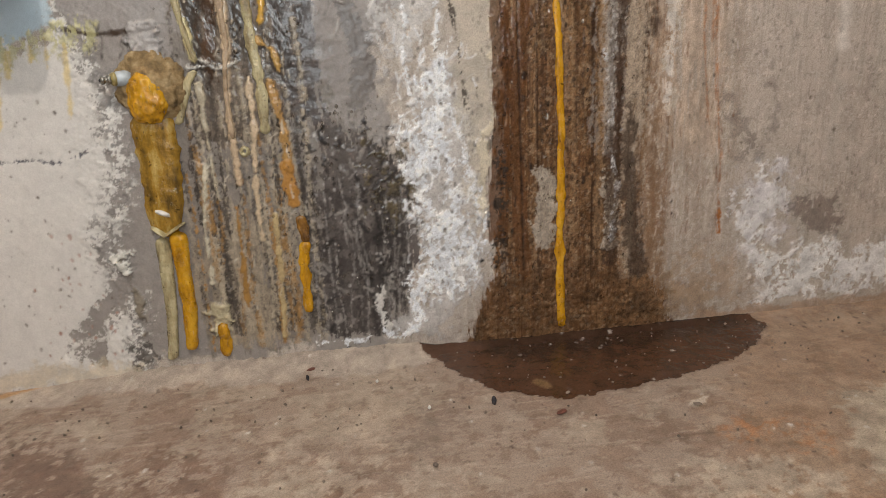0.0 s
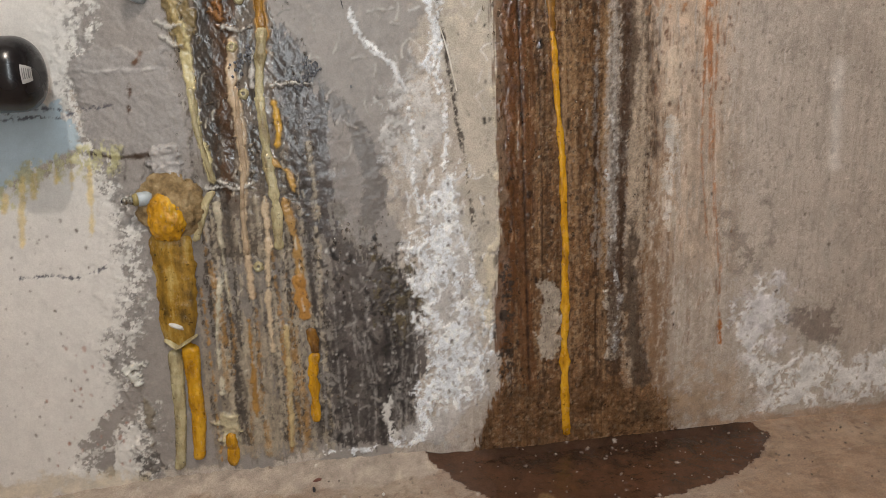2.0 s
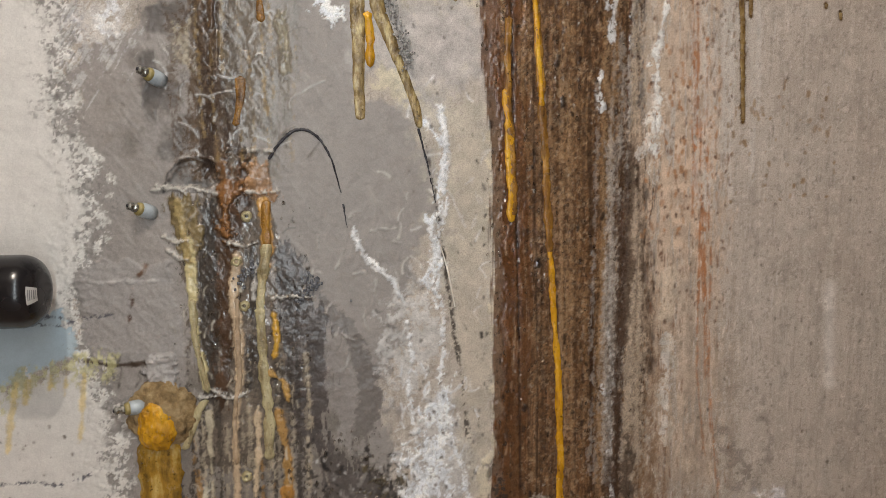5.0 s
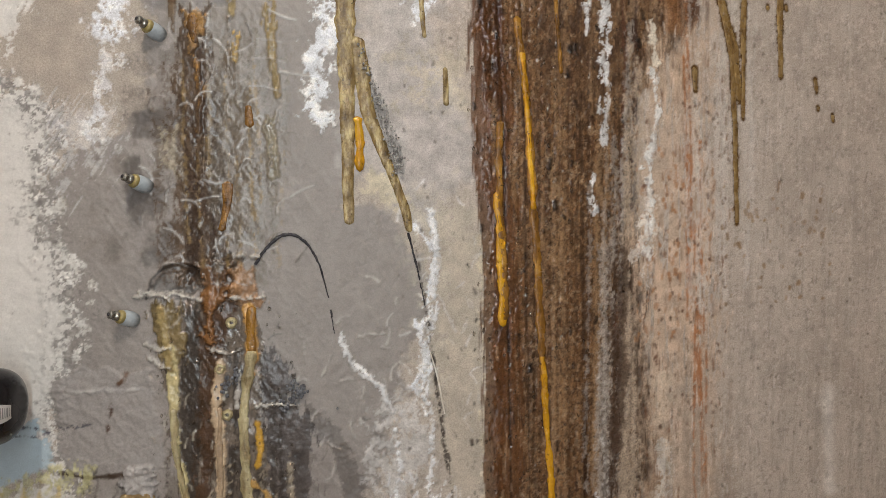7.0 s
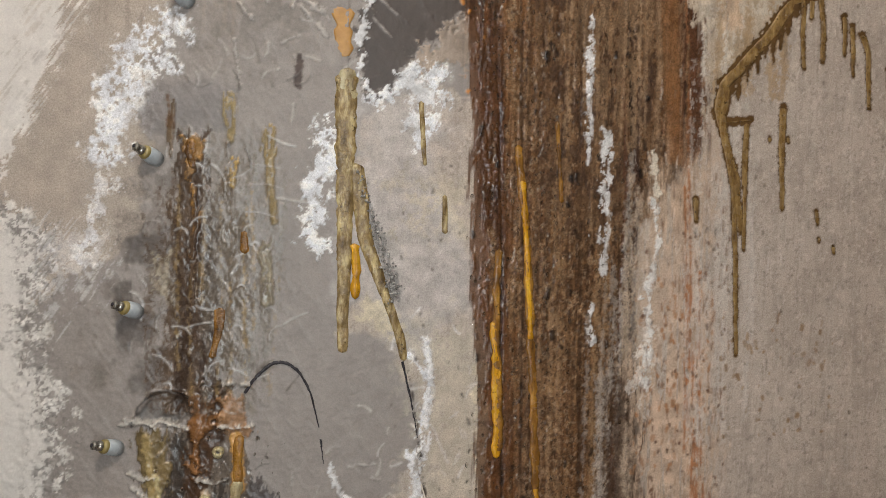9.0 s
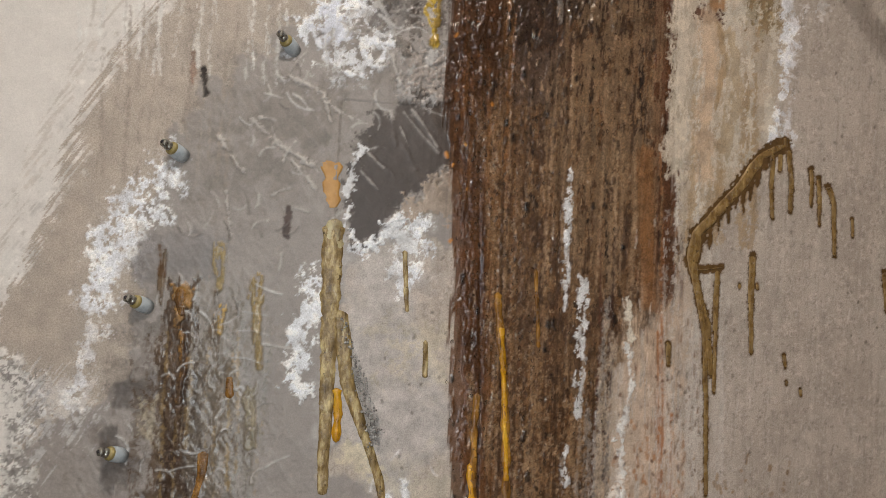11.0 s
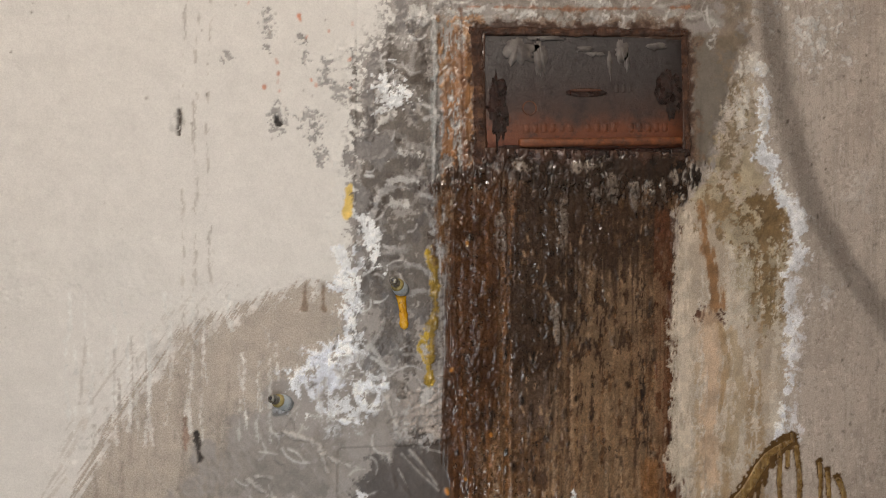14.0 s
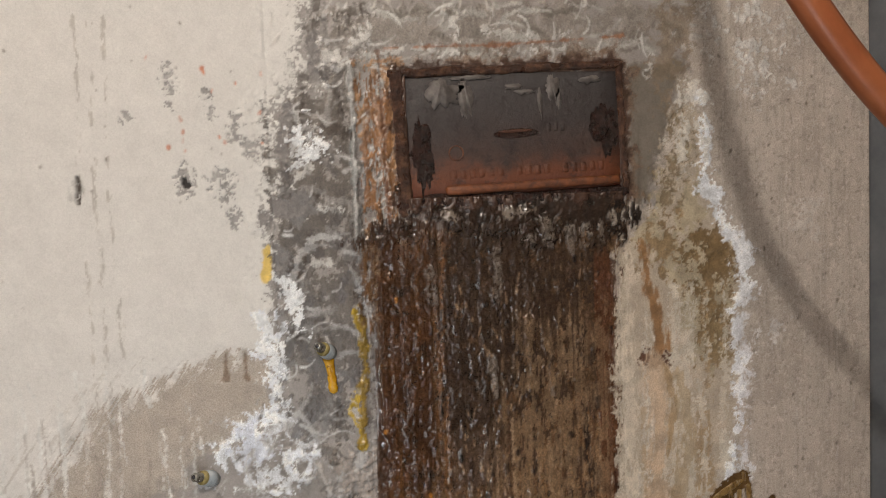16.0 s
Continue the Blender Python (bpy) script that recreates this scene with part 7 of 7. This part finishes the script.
# resin runs
RUNS = (
    ("yellow", [(0.012, 0.945), (0.018, 0.90), (0.025, 0.85), (0.033, 0.74), (0.039, 0.66), (0.045, 0.56), (0.050, 0.49)], (0.0050, 0.0046), 0.004, MAT_OCHRE),
    ("yellow", [(0.046, 0.55), (0.052, 0.46), (0.058, 0.40), (0.062, 0.29), (0.062, 0.20), (0.061, 0.118), (0.064, 0.012)], (0.0036, 0.0062), 0.005, MAT_YELLOW),
    ("yellow", [(0.018, 0.905), (0.024, 0.855), (0.029, 0.79), (0.034, 0.72)], (0.0036, 0.0030), 0.0055, MAT_YELLOW),
    ("amber", [(-0.006, 0.825), (-0.008, 0.786), (-0.007, 0.721), (-0.001, 0.656), (-0, 0.59)], (0.0040, 0.0050), 0.004, MAT_OCHRE),
    ("yellow", [(-0.011, 0.742), (-0.007, 0.705), (-0.004, 0.641), (-0.002, 0.583)], (0.0040, 0.0054), 0.004, MAT_YELLOW),
    ("yellow", [(-0.38, 0.069), (-0.379, 0.044), (-0.382, 0.018)], (0.0085, 0.0060), 0.008, MAT_YELLOW),
    ("yellow", [(-0.265, 0.168), (-0.27, 0.134), (-0.27, 0.07)], (0.0075, 0.0055), 0.008, MAT_YELLOW),
    ("amber", [(-0.268, 0.201), (-0.265, 0.183), (-0.264, 0.164)], (0.0065, 0.0055), 0.006, MAT_OCHRE),
    ("pale", [(-0.291, 0.565), (-0.296, 0.532), (-0.302, 0.486), (-0.3, 0.445), (-0.299, 0.404), (-0.295, 0.362), (-0.296, 0.303)], (0.0060, 0.0062), 0.006, MAT_PALE),
    ("pale", [(-0.377, 0.501), (-0.376, 0.461), (-0.37, 0.42), (-0.363, 0.391)], (0.0042, 0.0030), 0.005, MAT_PALE),
    ("pale", [(-0.366, 0.382), (-0.377, 0.366), (-0.386, 0.338), (-0.393, 0.321)], (0.0060, 0.0040), 0.006, MAT_PALE),
    ("pale", [(-0.327, 0.5), (-0.328, 0.453), (-0.327, 0.405), (-0.335, 0.357), (-0.334, 0.3)], (0.0040, 0.0026), 0.004, mottled("pinkish_resin", S(142, 118, 92), S(172, 146, 116), 80, 0.3, 0.5)),
    ("amber", [(-0.29, 0.614), (-0.293, 0.585), (-0.29, 0.559)], (0.0060, 0.0050), 0.005, MAT_OCHRE),
    ("amber", [(-0.348, 0.935), (-0.35, 0.917), (-0.346, 0.902)], (0.0065, 0.0040), 0.0022, MAT_OCHRE),
    ("amber", [(-0.314, 0.753), (-0.315, 0.731), (-0.322, 0.697)], (0.0050, 0.0035), 0.0022, MAT_OCHRE),
    ("amber", [(-0.291, 0.837), (-0.29, 0.812)], (0.0050, 0.0040), 0.0022, MAT_OCHRE),
    ("dull", [(-0.185, 1.015), (-0.184, 0.909), (-0.182, 0.808), (-0.182, 0.736), (-0.181, 0.704)], (0.0135, 0.0060), 0.0035, MAT_MUD),
    ("dull", [(-0.173, 0.916), (-0.16, 0.834), (-0.136, 0.771), (-0.119, 0.727), (-0.112, 0.695)], (0.0110, 0.0048), 0.0045, MAT_MUD),
    ("amber", [(-0.172, 0.827), (-0.168, 0.796), (-0.169, 0.764)], (0.0050, 0.0046), 0.006, MAT_YELLOW),
    ("orange", [(-0.192, 1.089), (-0.19, 1.065), (-0.189, 1.032)], (0.0110, 0.0105), 0.0012, mottled("orange_resin", S(158, 112, 54), S(182, 136, 74), 60, 0.35, 0.3)),
    ("pale", [(-0.184, 1.021), (-0.185, 0.996), (-0.178, 0.981)], (0.0100, 0.0110), 0.0035, MAT_PALE),
    ("dull", [(-0.101, 0.989), (-0.098, 0.951), (-0.095, 0.916)], (0.0030, 0.0026), 0.003, MAT_MUD),
    ("dull", [(-0.071, 0.885), (-0.069, 0.84)], (0.0030, 0.0034), 0.004, MAT_MUD),
    ("yellow", [(-0.113, 1.336), (-0.111, 1.317), (-0.108, 1.293)], (0.0060, 0.0055), 0.007, MAT_YELLOW),
    ("amber", [(0.058, 0.975), (0.061, 0.939), (0.066, 0.88)], (0.0026, 0.0020), 0.003, MAT_OCHRE),
)
for i, (tone, pts, wd, thick, mat) in enumerate(RUNS):
    single("resin_run", drip(list(pts), wd, thick * 0.6, i + 1, bulb=0.1, uneven=0.22 if tone == "dull" else 0.5, on=W), mat, tone + " hardened resin run dripping down the stained wall", "resin drip", "resin runs on the wall")
for i, (pts, wd) in enumerate(BROWN_RUNS):
    single("resin_run", drip(list(pts), (wd[0] * 0.85, wd[1] * 0.85), 0.0014, i + 101, bulb=0.1, uneven=0.22, on=W), MAT_DRIP, "brown resin run splashed on the bare concrete", "resin drip", "brown runs on the concrete")

# dark sealant cord, loose fibre and wet beads
on = lambda pts, y: [(x, y, z) for x, z in pts]
cord("sealant_cord", on([(-0.286, 0.66), (-0.278, 0.674), (-0.267, 0.685), (-0.254, 0.695), (-0.237, 0.692), (-0.223, 0.677), (-0.212, 0.652), (-0.205, 0.621)], -0.0022), 0.0014, MAT_TAR, "thin dark sealant cord arched on grey mortar", "sealant cord", [1.2, 1.3, 1.2, 1.3, 1.1, 0.9, 0.7, 0.4])
cord("sealant_cord", on([(-0.203, 0.608), (-0.2, 0.592), (-0.199, 0.58)], -0.0016), 0.0008, MAT_TAR, "short dark sealant thread on grey mortar", "sealant cord", [1.2, 0.8, 0.5])
cord("fibre", on([(-0.089, 0.556), (-0.081, 0.531), (-0.076, 0.504), (-0.072, 0.483)], -0.005), 0.0011, MAT_FIBRE, "loose pale fibre sticking to the wall", "fibre", [0.6, 1, 1, 0.7])
cord("sealant_cord", on([(-0.114, 0.695), (-0.106, 0.664), (-0.1, 0.637), (-0.094, 0.608)], -0.0012), 0.0009, MAT_TAR, "dark wet sealant line in a wall crack", "sealant cord", [1.6, 1.1, 1.1, 0.4])
for i, (x, z, n) in enumerate(([(-0.239, 0.516)][0] + (10,), [(-0.254, 0.501)][0] + (7,), [(-0.196, 0.494)][0] + (2,), [(-0.312, 0.535)][0] + (9,), [(-0.32, 0.522)][0] + (7,), [(-0.245, 0.516)][0] + (8,))):
    r = random.Random(i + 40)
    gel = thing("gel_cluster", (x, -0.0045, z), "cluster of dark wet gel beads on grey mortar", "gel cluster", "gel clusters on the wall")
    for q in range(n * 2 if n > 2 else n):
        bm = bmesh.new()
        m = Matrix.Translation((r.gauss(0, 0.0045) * (n > 2), -r.uniform(0, 0.001), r.gauss(0, 0.006) * (n > 2)))
        bmesh.ops.create_icosphere(bm, subdivisions=2, radius=r.uniform(0.0010, 0.0024), matrix=m @ Matrix.Diagonal((1, 0.7, 1.2, 1)))
        part("bead", bm, MAT_GEL, gel)

r = random.Random(63)
bm = bmesh.new()
ends = [(-0.171, 0.909), (-0.151, 0.847), (-0.135, 0.797), (-0.125, 0.765)]
for i in range(210):
    q = r.random() ** 0.8 * 3
    n = min(2, int(q))
    (x0, z0), (x1, z1) = ends[n], ends[n + 1]
    x, z = x0 + (x1 - x0) * (q - n) + 0.002 + r.gauss(0, 0.0036), z0 + (z1 - z0) * (q - n) + r.gauss(0, 0.003)
    bmesh.ops.create_icosphere(bm, subdivisions=1, radius=r.uniform(0.0008, 0.0020), matrix=Matrix.Translation((x, -0.0042 - r.uniform(0, 0.0012), z)))
tagged(single("wet_grains", bm, MAT_GRAIN, "glistening wet grains stuck along a resin run", "grains"), kind="stuff")

# loose bits on the floor
r = random.Random(77)
bm = bmesh.new()
for i in range(320):
    x, y, s = r.uniform(-0.68, 0.75), -abs(r.gauss(0, 0.16)) - 0.004, r.uniform(0.0006, 0.0019)
    m = Matrix.Translation((x, y, 0.001 + s * 0.4)) @ Euler((r.random() * 6, r.random() * 6, 0)).to_matrix().to_4x4() @ Matrix.Diagonal((s * r.uniform(0.7, 1.8), s, s * 0.7, 1))
    bmesh.ops.create_icosphere(bm, subdivisions=1, radius=1, matrix=m)
tagged(single("grit", bm, MAT_CHIP, "fine loose grit on the dirty floor", "grit", smooth=False), kind="stuff")
for i, (p, mat, size, label) in enumerate((([(0.011, -0.189)][0], MAT_FLAKE, (0.012, 0.005, 0.0016), "curled red-brown flake on the floor"), ([(-0.06, -0.153)][0], MAT_TAR, (0.007, 0.005, 0.004), "small dark crumb on the floor"),
                                          ([(-0.141, -0.258)][0], MAT_CHIP, (0.004, 0.005, 0.002), "dark grey crumb lying on the floor"), ([(-0.272, -0.027)][0], MAT_FLAKE, (0.014, 0.007, 0.002), "brown mortar flake near the wall"),
                                          ([(-0.192, -0.077)][0], MAT_LIME, (0.005, 0.003, 0.002), "white lime crumb on the floor"), ([(0.163, -0.204)][0], MAT_CHIP, (0.008, 0.005, 0.001), "pale mortar chip on the floor"),
                                          ([(-0.135, -0.15)][0], MAT_LIME, (0.003, 0.003, 0.002), "white lime crumb on the floor"), ([(-0.278, -0.051)][0], MAT_TAR, (0.004, 0.003, 0.003), "small dark crumb on the floor"))):
    bm = bmesh.new()
    bmesh.ops.create_icosphere(bm, subdivisions=3, radius=1)
    for v in bm.verts:
        q = v.co * (1 + 0.4 * noise.noise(v.co * 1.6 + Vector((i * 5, 0, 0))))
        v.co = Vector((q.x * size[0] * 0.6, q.y * size[1] * 0.6, q.z * size[2] + 0.3 * size[2] * math.sin(q.x * 3)))
    ob = single("floor_crumb", bm, mat, label, "crumb", "crumbs on the floor")
    ob.matrix_basis = Matrix.Translation((p[0], p[1], 0.001 + size[2] * 0.7)) @ Matrix.Rotation(i * 1.1 + 0.4, 4, "Z")

# flat beads of water added to make the wet parts of the wall glint
r = random.Random(91)
bm = bmesh.new()
bmesh.ops.create_icosphere(bm, subdivisions=1, radius=1)
ball_v, ball_f = np.array([v.co for v in bm.verts]), np.array([[v.index for v in f.verts] for f in bm.faces])
bm.free()
co, faces = [], []
for i in range(2200):
    zone = r.random()
    if zone < 0.72:
        x, z = r.choice((r.uniform(-0.01, 0.16), r.gauss(-0.012, 0.010), r.gauss(0.04, 0.02))), r.uniform(0.05, 1.46)
        x -= 0.04 * max(0, z - 0.9)
    elif zone < 0.86:
        x, z = r.uniform(-0.40, -0.24), r.uniform(0.10, 0.62)
    else:
        x, z = r.uniform(-0.30, -0.16), r.uniform(0.06, 0.34)
    s = 0.0006 + 0.0016 * r.random() ** 2
    j, i0 = int(z / W.cell), int((x - W.u0) / W.cell)
    y = -float(W.h[j, i0])
    faces.append(ball_f + len(co) * len(ball_v))
    tilt = np.array(Euler((r.uniform(-0.5, 0.35), 0, r.uniform(-0.4, 0.4))).to_matrix())
    co.append((ball_v * (s, s * 0.22, s * r.uniform(1, 1.8))) @ tilt.T + (x, y - 0.0005, z))
me = bpy.data.meshes.new("water_glint_beads")
me.from_pydata(np.concatenate(co).tolist(), [], np.concatenate(faces).tolist())
me.polygons.foreach_set("use_smooth", [True] * len(me.polygons))
me.materials.append(MAT_BEAD)
tagged(new("water_glint_beads", me), "tiny flat water beads added for the glints of the wet wall", "water beads", kind="stuff")
